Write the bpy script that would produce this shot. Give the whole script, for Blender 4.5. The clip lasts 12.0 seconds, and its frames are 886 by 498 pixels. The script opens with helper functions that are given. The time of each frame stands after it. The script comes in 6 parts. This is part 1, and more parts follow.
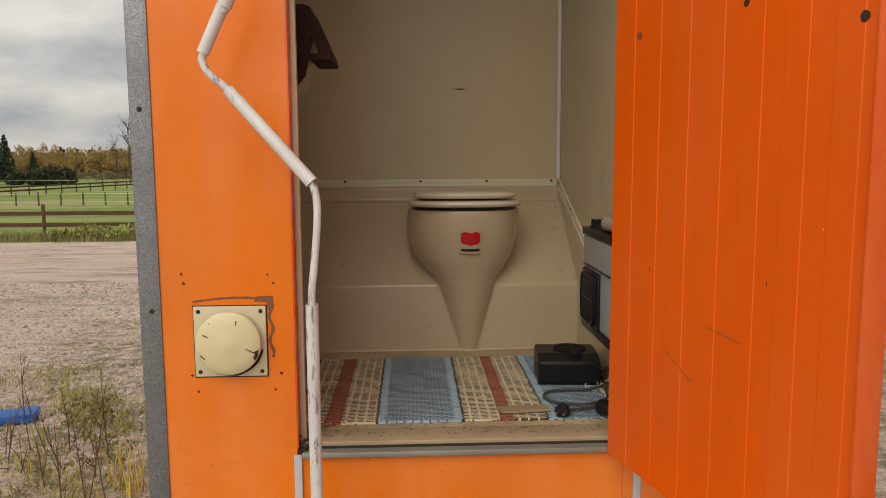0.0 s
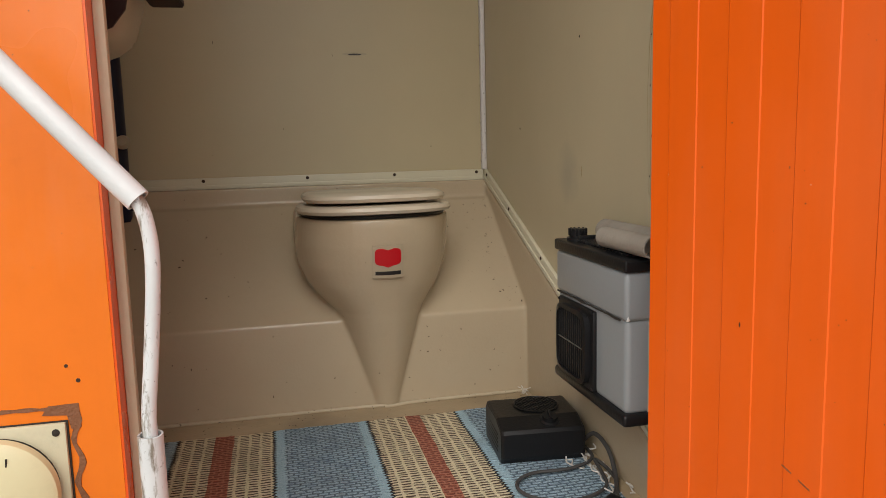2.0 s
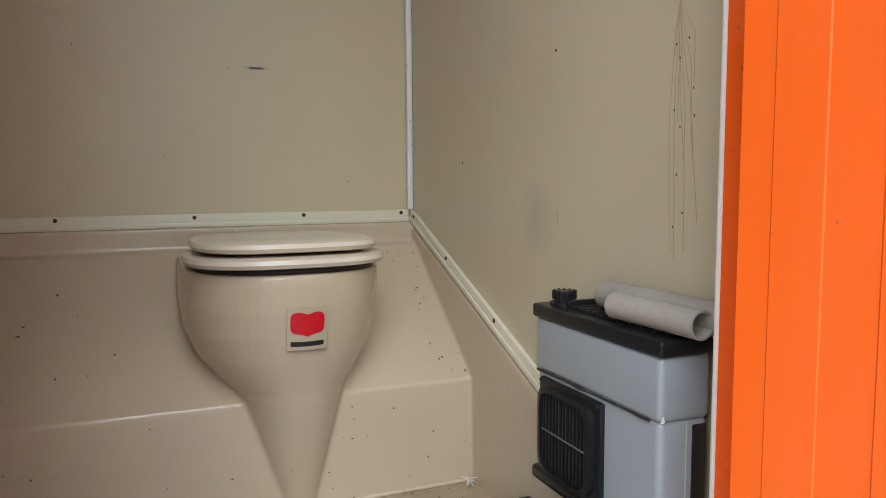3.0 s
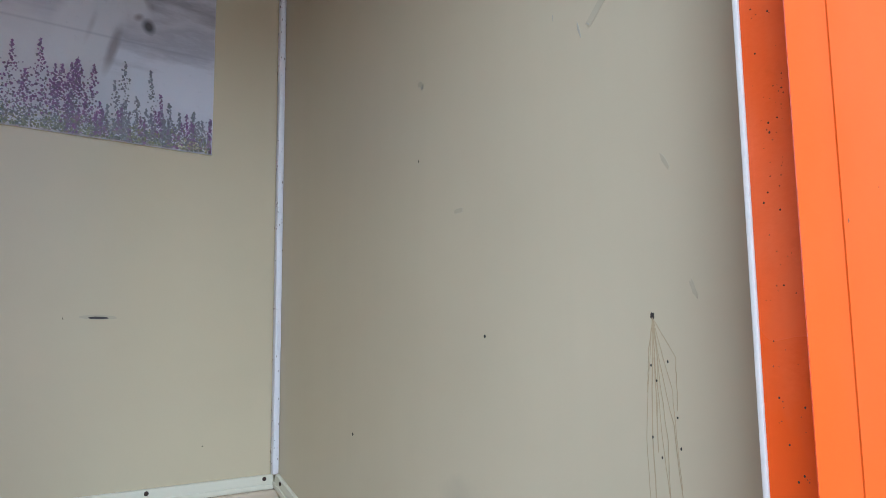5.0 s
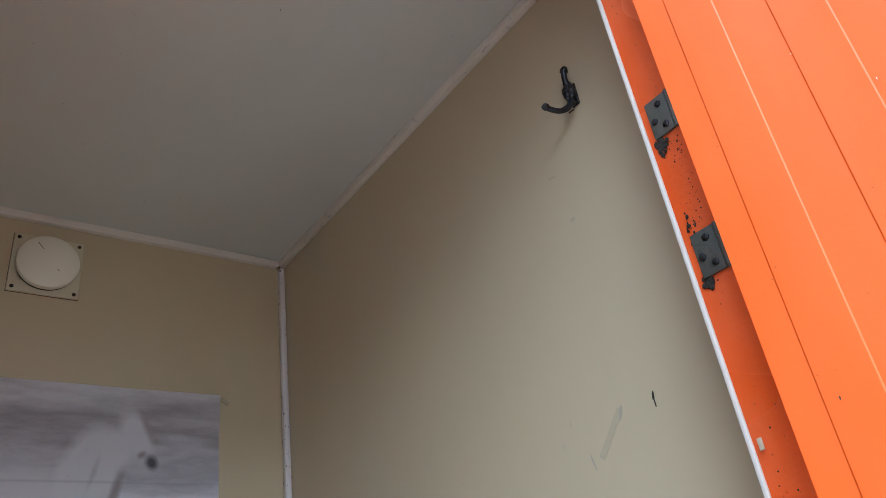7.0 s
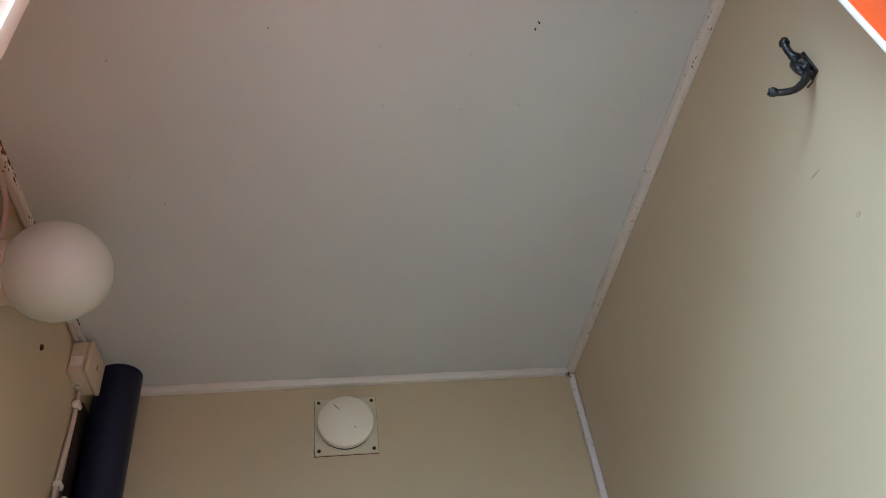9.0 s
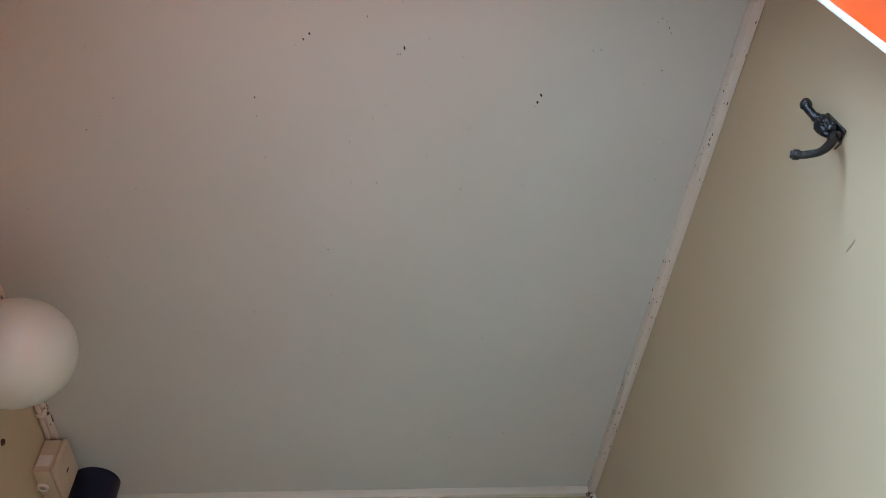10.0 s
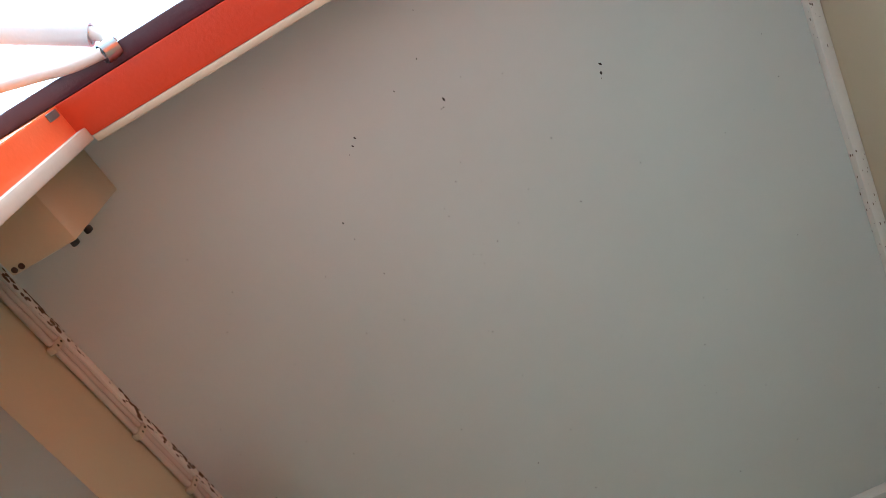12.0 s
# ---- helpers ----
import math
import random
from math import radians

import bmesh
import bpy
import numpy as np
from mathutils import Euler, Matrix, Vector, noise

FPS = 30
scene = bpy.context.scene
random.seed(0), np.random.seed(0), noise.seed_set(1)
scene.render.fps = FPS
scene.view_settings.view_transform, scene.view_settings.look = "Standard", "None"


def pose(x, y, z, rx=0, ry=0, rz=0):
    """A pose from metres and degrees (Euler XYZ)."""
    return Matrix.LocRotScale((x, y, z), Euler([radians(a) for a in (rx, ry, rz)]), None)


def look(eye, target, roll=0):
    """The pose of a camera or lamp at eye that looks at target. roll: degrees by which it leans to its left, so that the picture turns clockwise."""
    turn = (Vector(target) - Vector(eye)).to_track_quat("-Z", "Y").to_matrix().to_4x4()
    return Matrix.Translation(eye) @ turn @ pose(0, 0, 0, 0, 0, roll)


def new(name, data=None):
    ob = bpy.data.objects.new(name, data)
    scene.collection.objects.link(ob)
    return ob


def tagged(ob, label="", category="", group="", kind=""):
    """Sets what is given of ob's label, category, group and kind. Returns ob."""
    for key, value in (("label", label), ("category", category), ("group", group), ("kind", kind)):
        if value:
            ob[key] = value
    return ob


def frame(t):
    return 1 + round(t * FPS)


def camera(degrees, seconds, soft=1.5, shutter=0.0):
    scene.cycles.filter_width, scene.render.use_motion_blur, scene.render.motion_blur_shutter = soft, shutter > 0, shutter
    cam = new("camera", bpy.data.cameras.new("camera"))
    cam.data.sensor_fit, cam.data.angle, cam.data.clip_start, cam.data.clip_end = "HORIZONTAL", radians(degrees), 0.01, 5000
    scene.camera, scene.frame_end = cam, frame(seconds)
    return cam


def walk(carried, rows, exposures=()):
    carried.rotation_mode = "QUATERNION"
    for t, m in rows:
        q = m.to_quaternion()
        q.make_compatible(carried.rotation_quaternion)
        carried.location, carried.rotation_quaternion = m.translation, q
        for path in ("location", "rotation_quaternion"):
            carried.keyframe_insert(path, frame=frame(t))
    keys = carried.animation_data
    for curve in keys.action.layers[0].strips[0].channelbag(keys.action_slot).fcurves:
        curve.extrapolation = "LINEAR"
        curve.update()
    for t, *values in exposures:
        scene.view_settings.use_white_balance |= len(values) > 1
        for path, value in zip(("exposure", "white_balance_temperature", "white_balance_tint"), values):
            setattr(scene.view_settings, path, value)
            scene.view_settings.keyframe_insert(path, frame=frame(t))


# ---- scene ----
cam = camera(61.2, 12.0, soft=0.6)
PATH = [
    (0, (-0.079, -2.905, 0.56), (0.006, -0.92, 0.324), -0.3),
    (0.5, (-0.029, -2.761, 0.581), (0.083, -0.781, 0.32), -0.7),
    (1, (-0.005, -2.608, 0.573), (0.174, -0.635, 0.294), -1.2),
    (1.5, (-0.067, -2.394, 0.554), (0.224, -0.436, 0.272), -1.3),
    (2, (-0.14, -2.22, 0.565), (0.294, -0.288, 0.288), -1.5),
    (2.5, (-0.164, -2.043, 0.566), (0.429, -0.149, 0.311), -0.8),
    (2.7, (-0.157, -1.954, 0.561), (0.498, -0.079, 0.332), -0.6),
    (4.5, (-0.278, -1.599, 0.711), (0.901, 0.016, 0.787), 0.25),
    (5, (-0.262, -1.597, 0.767), (0.956, -0.031, 1.022), -0.6),
    (5.5, (-0.269, -1.601, 0.835), (0.975, -0.101, 1.287), -1.9),
    (6, (-0.287, -1.6, 0.875), (0.944, -0.17, 1.537), -3.4),
    (6.5, (-0.283, -1.609, 0.933), (0.921, -0.248, 1.768), -6.0),
    (7, (-0.286, -1.628, 0.975), (0.827, -0.291, 1.962), -8.9),
    (7.5, (-0.219, -1.62, 0.998), (0.661, -0.245, 2.152), -10.8),
    (9.5, (-0.065, -1.5, 1.021), (0.156, -0.095, 2.428), -7.9),
    (10, (-0.022, -1.441, 1.039), (0.188, -0.21, 2.601), -6.7),
    (10.5, (0.004, -1.411, 1.046), (0.184, -0.355, 2.735), -6.6),
    (11, (0.038, -1.357, 1.046), (0.115, -0.411, 2.807), -8.7),
    (11.5, (0.073, -1.307, 1.042), (-0.022, -0.438, 2.841), -10.3),
    (12, (0.071, -1.288, 1.046), (-0.207, -0.446, 2.838), -11.9),
]
walk(cam, [(t, look(e, a, r)) for t, e, a, r in PATH], [(0, -0.13, 7600, 12), (1.0, -0.05, 7500, 12), (2.5, 0.58, 6300, 8), (4.5, 1.4, 4800, 6), (6.0, 1.2, 4900, 6), (7.5, 1.36, 5050, 4), (9.5, 2.06, 4700, -2), (11, 2.1, 4650, -4), (12, 2.14, 4620, -6)])

# ---- light: overcast day ----
world = bpy.data.worlds.new("sky")
scene.world = world
world.use_nodes = True
wn, wl = world.node_tree.nodes, world.node_tree.links
wn.clear()
w_out, w_bg = wn.new("ShaderNodeOutputWorld"), wn.new("ShaderNodeBackground")
w_sky = wn.new("ShaderNodeTexSky")
w_sky.sky_type, w_sky.sun_disc, w_sky.sun_elevation, w_sky.sun_rotation = "NISHITA", False, radians(40), radians(204)
w_tc, w_map, w_noise = wn.new("ShaderNodeTexCoord"), wn.new("ShaderNodeMapping"), wn.new("ShaderNodeTexNoise")
w_map.inputs["Scale"].default_value, w_map.inputs["Location"].default_value = (1.0, 1.0, 2.3), (5.3, 1.7, 0.4)
w_noise.inputs["Scale"].default_value, w_noise.inputs["Detail"].default_value, w_noise.inputs["Roughness"].default_value = 3.1, 9, 0.52
w_ramp = wn.new("ShaderNodeValToRGB")
w_ramp.color_ramp.elements[0].position, w_ramp.color_ramp.elements[0].color = 0.36, (3.6, 4.3, 5.4, 1)
w_ramp.color_ramp.elements[1].position, w_ramp.color_ramp.elements[1].color = 0.62, (10.6, 10.9, 11.1, 1)
w_mix = wn.new("ShaderNodeMixRGB")
w_mix.inputs["Fac"].default_value = 0.9
wl.new(w_tc.outputs["Generated"], w_map.inputs["Vector"])
wl.new(w_map.outputs["Vector"], w_noise.inputs["Vector"])
wl.new(w_noise.outputs["Fac"], w_ramp.inputs["Fac"])
wl.new(w_sky.outputs["Color"], w_mix.inputs["Color1"])
wl.new(w_ramp.outputs["Color"], w_mix.inputs["Color2"])
wl.new(w_mix.outputs["Color"], w_bg.inputs["Color"])
w_bg.inputs["Strength"].default_value = 0.085
wl.new(w_bg.outputs["Background"], w_out.inputs["Surface"])
sun = new("sun", bpy.data.lights.new("sun", "SUN"))
sun.data.energy, sun.data.angle, sun.data.color = 2.0, radians(55), (1.0, 0.97, 0.93)
sun.matrix_world = look((-3.2, -6.5, 6.2), (0, 0, 0))


# ---- materials ----
class Mat:
    """A node material with a few shorthand steps."""

    def __init__(self, name, rough=0.5, metal=0.0, space="Object"):
        self.m = bpy.data.materials.new(name)
        self.m.use_nodes = True
        self.n, self.l = self.m.node_tree.nodes, self.m.node_tree.links
        self.b = self.n["Principled BSDF"]
        self.b.inputs["Roughness"].default_value = rough
        self.b.inputs["Metallic"].default_value = metal
        self.tc = self.n.new("ShaderNodeTexCoord").outputs[space]
        self.heights = []

    def mapped(self, scale=(1, 1, 1), loc=(0, 0, 0)):
        q = self.n.new("ShaderNodeMapping")
        q.inputs["Scale"].default_value, q.inputs["Location"].default_value = scale, loc
        self.l.new(self.tc, q.inputs["Vector"])
        return q.outputs["Vector"]

    def noise(self, scale, detail=4, rough=0.55, vec=None, distort=0.0):
        q = self.n.new("ShaderNodeTexNoise")
        q.inputs["Scale"].default_value, q.inputs["Detail"].default_value = scale, detail
        q.inputs["Roughness"].default_value, q.inputs["Distortion"].default_value = rough, distort
        self.l.new(vec or self.tc, q.inputs["Vector"])
        return q.outputs["Fac"]

    def cells(self, scale, vec=None, out="Distance"):
        q = self.n.new("ShaderNodeTexVoronoi")
        q.inputs["Scale"].default_value = scale
        self.l.new(vec or self.tc, q.inputs["Vector"])
        return q.outputs[out]

    def ramp(self, fac, *stops):
        q = self.n.new("ShaderNodeValToRGB")
        e = q.color_ramp.elements
        e[0].position, e[1].position = stops[0][0], stops[-1][0]
        for p, _ in stops[1:-1]:
            e.new(p)
        for k, (p, c) in enumerate(stops):
            c = (c, c, c) if isinstance(c, (int, float)) else c
            e[k].color = (*c[:3], 1)
        self.l.new(fac, q.inputs["Fac"])
        return q.outputs["Color"]

    def mix(self, fac, a, b, mode="MIX"):
        q = self.n.new("ShaderNodeMixRGB")
        q.blend_type = mode
        for k, v in (("Fac", fac), ("Color1", a), ("Color2", b)):
            if isinstance(v, (int, float)):
                q.inputs[k].default_value = v if k == "Fac" else (v, v, v, 1)
            elif isinstance(v, tuple):
                q.inputs[k].default_value = (*v[:3], 1)
            else:
                self.l.new(v, q.inputs[k])
        return q.outputs["Color"]

    def math(self, op, a, b=0.0, c=0.0):
        q = self.n.new("ShaderNodeMath")
        q.operation = op
        for k, v in enumerate((a, b, c)):
            if isinstance(v, (int, float)):
                q.inputs[k].default_value = v
            else:
                self.l.new(v, q.inputs[k])
        return q.outputs[0]

    def axes(self):
        q = self.n.new("ShaderNodeSeparateXYZ")
        self.l.new(self.tc, q.inputs[0])
        return q.outputs[0], q.outputs[1], q.outputs[2]

    def random(self):
        return self.n.new("ShaderNodeObjectInfo").outputs["Random"]

    def island(self):
        return self.n.new("ShaderNodeNewGeometry").outputs["Random Per Island"]

    def colour(self, c):
        if isinstance(c, tuple):
            self.b.inputs["Base Color"].default_value = (*c[:3], 1)
        else:
            self.l.new(c, self.b.inputs["Base Color"])
        return self

    def rough(self, f):
        self.l.new(f, self.b.inputs["Roughness"])
        return self

    def bump(self, height, dist, strength=1.0):
        q = self.n.new("ShaderNodeBump")
        q.inputs["Strength"].default_value, q.inputs["Distance"].default_value = strength, dist
        self.l.new(height, q.inputs["Height"])
        if self.heights:
            self.l.new(self.heights[-1], q.inputs["Normal"])
        self.heights.append(q.outputs["Normal"])
        self.l.new(q.outputs["Normal"], self.b.inputs["Normal"])
        return self


def mul(c, f):
    return tuple(v * f for v in c)


def painted(name, base, rough=0.45, dirt=(0.08, 0.05, 0.03), amount=0.25, specks=70, grain=0.0006, metal=0.0, vary=0.12, streak=0.0, gloss=0.5, chalk_sheen=0.0):
    """Painted or plastic sheet: broad fading, fine grain, fly specks, vertical streaks."""
    k = Mat(name, rough, metal)
    k.b.inputs["Specular IOR Level"].default_value = gloss
    c = k.mix(k.ramp(k.noise(2.3, 5), (0.3, 0.0), (0.75, 1.0)), mul(base, 1 - vary), mul(base, 1 + vary * 0.5))
    c = k.mix(k.ramp(k.noise(38, 6, 0.7), (0.52, 0.0), (0.85, amount)), c, mul(base, 0.72))
    if streak:
        v = k.mapped((26, 26, 1.1))
        c = k.mix(k.ramp(k.noise(1.0, 5, 0.6, v), (0.5, 0.0), (0.8, streak)), c, dirt)
    if specks:
        d = k.cells(specks)
        gate = k.ramp(k.noise(5.5, 2), (0.5, 0.0), (0.62, 1.0))
        spot = k.ramp(d, (0.0, 1.0), (0.075, 1.0), (0.1, 0.0))
        rnd = k.ramp(k.cells(specks, out="Color"), (0.74, 0.0), (0.76, 1.0))
        c = k.mix(k.mix(1.0, k.mix(1.0, spot, gate, "MULTIPLY"), rnd, "MULTIPLY"), c, dirt)
    # pale pink blotches: chalky fading and sky sheen, both mixed into the colour
    if chalk_sheen:
        c = k.mix(k.ramp(k.noise(1.0, 5, 0.6, k.mapped((5.0, 5.0, 1.6), (1.3, 0.4, 0.7))), (0.42, 0.0), (0.68, chalk_sheen)), c, (0.86, 0.36, 0.19))
        c = k.mix(k.ramp(k.noise(11, 6, 0.7), (0.60, 0.0), (0.72, chalk_sheen * 0.6)), c, mul(base, 0.62))
    k.colour(c)
    k.rough(k.ramp(k.noise(4, 2), (0.3, max(rough - 0.05, 0.05)), (0.8, min(rough + 0.08, 1.0))))
    k.bump(k.noise(160, 3), grain)
    k.bump(k.noise(3.0, 2), grain * 6)
    return k.m


M = {}
M["orange"] = painted("orange_paint", (0.84, 0.195, 0.010), 0.25, (0.10, 0.035, 0.015), 0.10, 130, 0.00008, vary=0.12, streak=0.05, chalk_sheen=0.26)
M["door_orange"] = painted("door_orange_paint", (0.84, 0.12, 0.005), 0.42, (0.14, 0.035, 0.012), 0.08, 130, 0.00015, vary=0.08, streak=0.06, gloss=0.3, chalk_sheen=0.08)
M["jamb_orange"] = painted("jamb_orange_paint", (0.80, 0.10, 0.006), 0.28, (0.12, 0.03, 0.01), 0.18, 130, 0.0004, vary=0.08, chalk_sheen=0.3)
M["wall"] = painted("cream_laminate", (0.53, 0.452, 0.288), 0.34, (0.10, 0.075, 0.045), 0.05, 0, 0.0001, vary=0.06)


def stained_laminate():
    """The side wall's laminate, with one grey rubbed patch and faint vertical wiping marks."""
    k = Mat("stained_laminate", 0.33)
    base = (0.53, 0.457, 0.300)
    c = k.mix(k.ramp(k.noise(2.3, 5), (0.3, 0.0), (0.75, 1.0)), mul(base, 0.95), mul(base, 1.03))
    c = k.mix(k.ramp(k.noise(1.0, 4, 0.6, k.mapped((9, 9, 0.8))), (0.45, 0.0), (0.8, 0.16)), c, mul(base, 0.8))
    q = k.n.new("ShaderNodeVectorMath")
    q.operation = "LENGTH"
    k.l.new(k.mapped((1, 14, 13), (-0.5, 9.2, -6.4)), q.inputs[0])
    patch = k.math("ADD", q.outputs["Value"], k.math("MULTIPLY", k.math("SUBTRACT", k.noise(16, 4), 0.5), 1.0))
    c = k.mix(k.ramp(patch, (0.1, 0.42), (1.0, 0.0)), c, (0.26, 0.235, 0.18))
    k.colour(c)
    k.rough(k.ramp(k.noise(4, 2), (0.3, 0.28), (0.8, 0.40)))
    k.bump(k.noise(160, 3), 0.0001)
    return k.bump(k.noise(3.0, 2), 0.0014).m


M["wall_side"] = stained_laminate()
M["ceiling"] = painted("grey_ceiling_laminate", (0.60, 0.612, 0.575), 0.5, (0.07, 0.05, 0.035), 0.08, 0, 0.00012, vary=0.06)
M["mould"] = painted("beige_glass_fibre", (0.50, 0.405, 0.28), 0.19, (0.07, 0.05, 0.03), 0.14, 42, 0.0004, vary=0.06)
M["seat"] = painted("beige_plastic", (0.60, 0.52, 0.40), 0.22, (0.1, 0.08, 0.05), 0.06, 0, 0.0002, vary=0.03)
M["trim"] = painted("off_white_trim", (0.74, 0.70, 0.62), 0.45, (0.12, 0.08, 0.05), 0.35, 90, 0.0003, vary=0.08)
M["rail"] = painted("cream_rail", (0.66, 0.62, 0.47), 0.32, (0.10, 0.08, 0.05), 0.15, 60, 0.0003, vary=0.05)
M["white_trim"] = painted("white_sealant", (0.74, 0.72, 0.70), 0.5, (0.12, 0.08, 0.06), 0.5, 110, 0.0006, vary=0.08)


def grimy_conduit(name, low_high, pits):
    """White plastic with brown-green grime in long smears and pits."""
    k = Mat(name, 0.36)
    c = k.ramp(k.noise(9, 5), (0.3, (0.60, 0.625, 0.63)), (0.7, (0.70, 0.725, 0.73)))
    c = k.mix(k.ramp(k.noise(1.0, 6, 0.7, k.mapped((70, 70, 13))), low_high[0], low_high[1]), c, (0.17, 0.135, 0.09))
    c = k.mix(k.ramp(k.noise(150, 4, 0.7), (pits, 0.0), (pits + 0.1, 0.8)), c, (0.07, 0.05, 0.035))
    k.colour(c)
    return k.bump(k.noise(160, 3), 0.0004).m


M["cable_brown"] = painted("browned_old_cable", (0.56, 0.47, 0.39), 0.45, (0.16, 0.10, 0.07), 0.8, 90, 0.0004, vary=0.2)
M["pipe_white"] = grimy_conduit("white_conduit", ((0.68, 0.0), (0.8, 0.5)), 0.74)
M["pipe_grimy"] = grimy_conduit("grimy_conduit", ((0.54, 0.0), (0.63, 0.85)), 0.62)
M["cable_grey"] = painted("dirty_white_cable", (0.68, 0.65, 0.60), 0.5, (0.13, 0.10, 0.07), 0.6, 90, 0.0003, vary=0.15)
M["vent"] = painted("yellowed_plastic", (0.68, 0.62, 0.38), 0.42, (0.10, 0.07, 0.03), 0.25, 50, 0.0004, vary=0.08)
M["vent_plate"] = painted("yellowed_plate", (0.62, 0.58, 0.40), 0.45, (0.06, 0.05, 0.03), 0.6, 60, 0.0005, vary=0.15)
M["vent_pale"] = painted("pale_vent_plastic", (0.80, 0.77, 0.62), 0.4, (0.10, 0.07, 0.03), 0.15, 40, 0.0003, vary=0.05)
M["cord_dusty"] = painted("dusty_cord", (0.06, 0.056, 0.054), 0.6, (0.2, 0.18, 0.15), 0.6, 0, 0.0006, vary=0.3)
M["maroon"] = painted("maroon_strip", (0.055, 0.018, 0.032), 0.42, (0.3, 0.25, 0.2), 0.2, 40, 0.0005)
M["floor"] = painted("beige_floor", (0.53, 0.41, 0.26), 0.5, (0.03, 0.02, 0.014), 0.9, 110, 0.0008, vary=0.5)
M["sill"] = painted("zinc_sill", (0.34, 0.355, 0.32), 0.5, (0.10, 0.08, 0.06), 0.8, 60, 0.0006, metal=0.4, vary=0.4)
M["strip_grey"] = painted("grey_strip", (0.46, 0.48, 0.53), 0.5, (0.12, 0.10, 0.08), 0.2, 30, 0.0004)
M["black_plastic"] = painted("black_plastic", (0.0105, 0.0105, 0.0115), 0.36, (0.12, 0.11, 0.10), 0.5, 110, 0.0005, vary=0.3, gloss=0.28)
M["grey_metal"] = painted("grey_coated_sheet", (0.31, 0.335, 0.35), 0.32, (0.05, 0.04, 0.03), 0.12, 40, 0.0003, metal=0.1, vary=0.05)
M["navy"] = painted("navy_pipe", (0.008, 0.010, 0.032), 0.36, (0.06, 0.06, 0.07), 0.2, 30, 0.0003, vary=0.15, gloss=0.3)
M["brown"] = painted("dark_brown_plastic", (0.030, 0.012, 0.009), 0.6, (0.12, 0.10, 0.08), 0.2, 90, 0.0003, gloss=0.2)
M["basin"] = painted("beige_basin", (0.42, 0.36, 0.26), 0.3, (0.1, 0.08, 0.05), 0.1, 30, 0.0003)
M["lampglass"] = painted("opal_glass", (0.59, 0.61, 0.53), 0.3, (0.2, 0.15, 0.1), 0.08, 18, 0.0002, vary=0.03)
M["lamp_base"] = painted("lamp_base", (0.62, 0.53, 0.42), 0.4, (0.2, 0.15, 0.1), 0.1, 30, 0.0002, vary=0.05)
M["rust"] = painted("rust_screw", (0.045, 0.024, 0.014), 0.85, (0.03, 0.02, 0.015), 0.8, 0, 0.002)
M["black_iron"] = painted("worn_black_iron", (0.06, 0.063, 0.07), 0.28, (0.40, 0.40, 0.40), 0.6, 240, 0.0016, metal=0.85, vary=0.5)
M["hinge"] = painted("dirty_steel", (0.15, 0.155, 0.13), 0.5, (0.02, 0.015, 0.01), 0.9, 130, 0.0012, metal=0.4, vary=0.5)
M["grime"] = painted("brown_grime", (0.16, 0.095, 0.06), 0.9, (0.04, 0.025, 0.02), 0.9, 0, 0.002, vary=0.4)
M["backing"] = painted("dark_brown_panel", (0.035, 0.026, 0.02), 0.3, (0.12, 0.1, 0.08), 0.25, 30, 0.0003)
M["steel"] = painted("bright_steel", (0.45, 0.45, 0.45), 0.3, (0.1, 0.1, 0.1), 0.3, 0, 0.0003, metal=1.0)
M["glue"] = painted("old_glue", (0.25, 0.10, 0.042), 0.7, (0.05, 0.03, 0.02), 0.9, 60, 0.003, vary=0.4)
M["dirt"] = painted("dark_dirt", (0.03, 0.024, 0.018), 0.9, (0.1, 0.08, 0.05), 0.6, 0, 0.002)
M["smear"] = painted("grey_smear", (0.40, 0.37, 0.29), 0.6, (0.1, 0.08, 0.05), 0.6, 0, 0.0005)
M["tape"] = painted("old_tape", (0.46, 0.40, 0.27), 0.3, (0.1, 0.08, 0.05), 0.2, 40, 0.0004)
M["drip"] = painted("rust_drip", (0.43, 0.335, 0.19), 0.5, (0.1, 0.08, 0.05), 0.6, 0, 0.0003)
M["paper_tube"] = painted("grey_card_tube", (0.36, 0.32, 0.27), 0.6, (0.13, 0.11, 0.09), 1.0, 30, 0.0008, vary=0.45, streak=0.35)
M["card"] = painted("dirty_card", (0.36, 0.27, 0.17), 0.8, (0.06, 0.04, 0.03), 0.9, 120, 0.001, vary=0.3)
M["red_print"] = painted("red_print", (0.55, 0.004, 0.012), 0.35, (0.2, 0, 0), 0.02, 0, 0.0001, vary=0.02)
M["sticker"] = painted("sticker_film", (0.47, 0.385, 0.27), 0.22, (0.2, 0.15, 0.1), 0.05, 0, 0.0001, vary=0.02)
M["ink"] = painted("black_ink", (0.015, 0.013, 0.012), 0.4, (0.1, 0.1, 0.1), 0.02, 0, 0.0001)
M["blue"] = painted("blue_paint", (0.02, 0.13, 0.42), 0.5, (0.05, 0.05, 0.06), 0.3, 40, 0.0006)
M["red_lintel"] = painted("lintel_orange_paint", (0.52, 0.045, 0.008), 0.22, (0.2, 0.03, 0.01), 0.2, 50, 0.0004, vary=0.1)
M["navy_cord"] = painted("navy_cord", (0.012, 0.018, 0.06), 0.7, (0.1, 0.1, 0.1), 0.2, 0, 0.001)


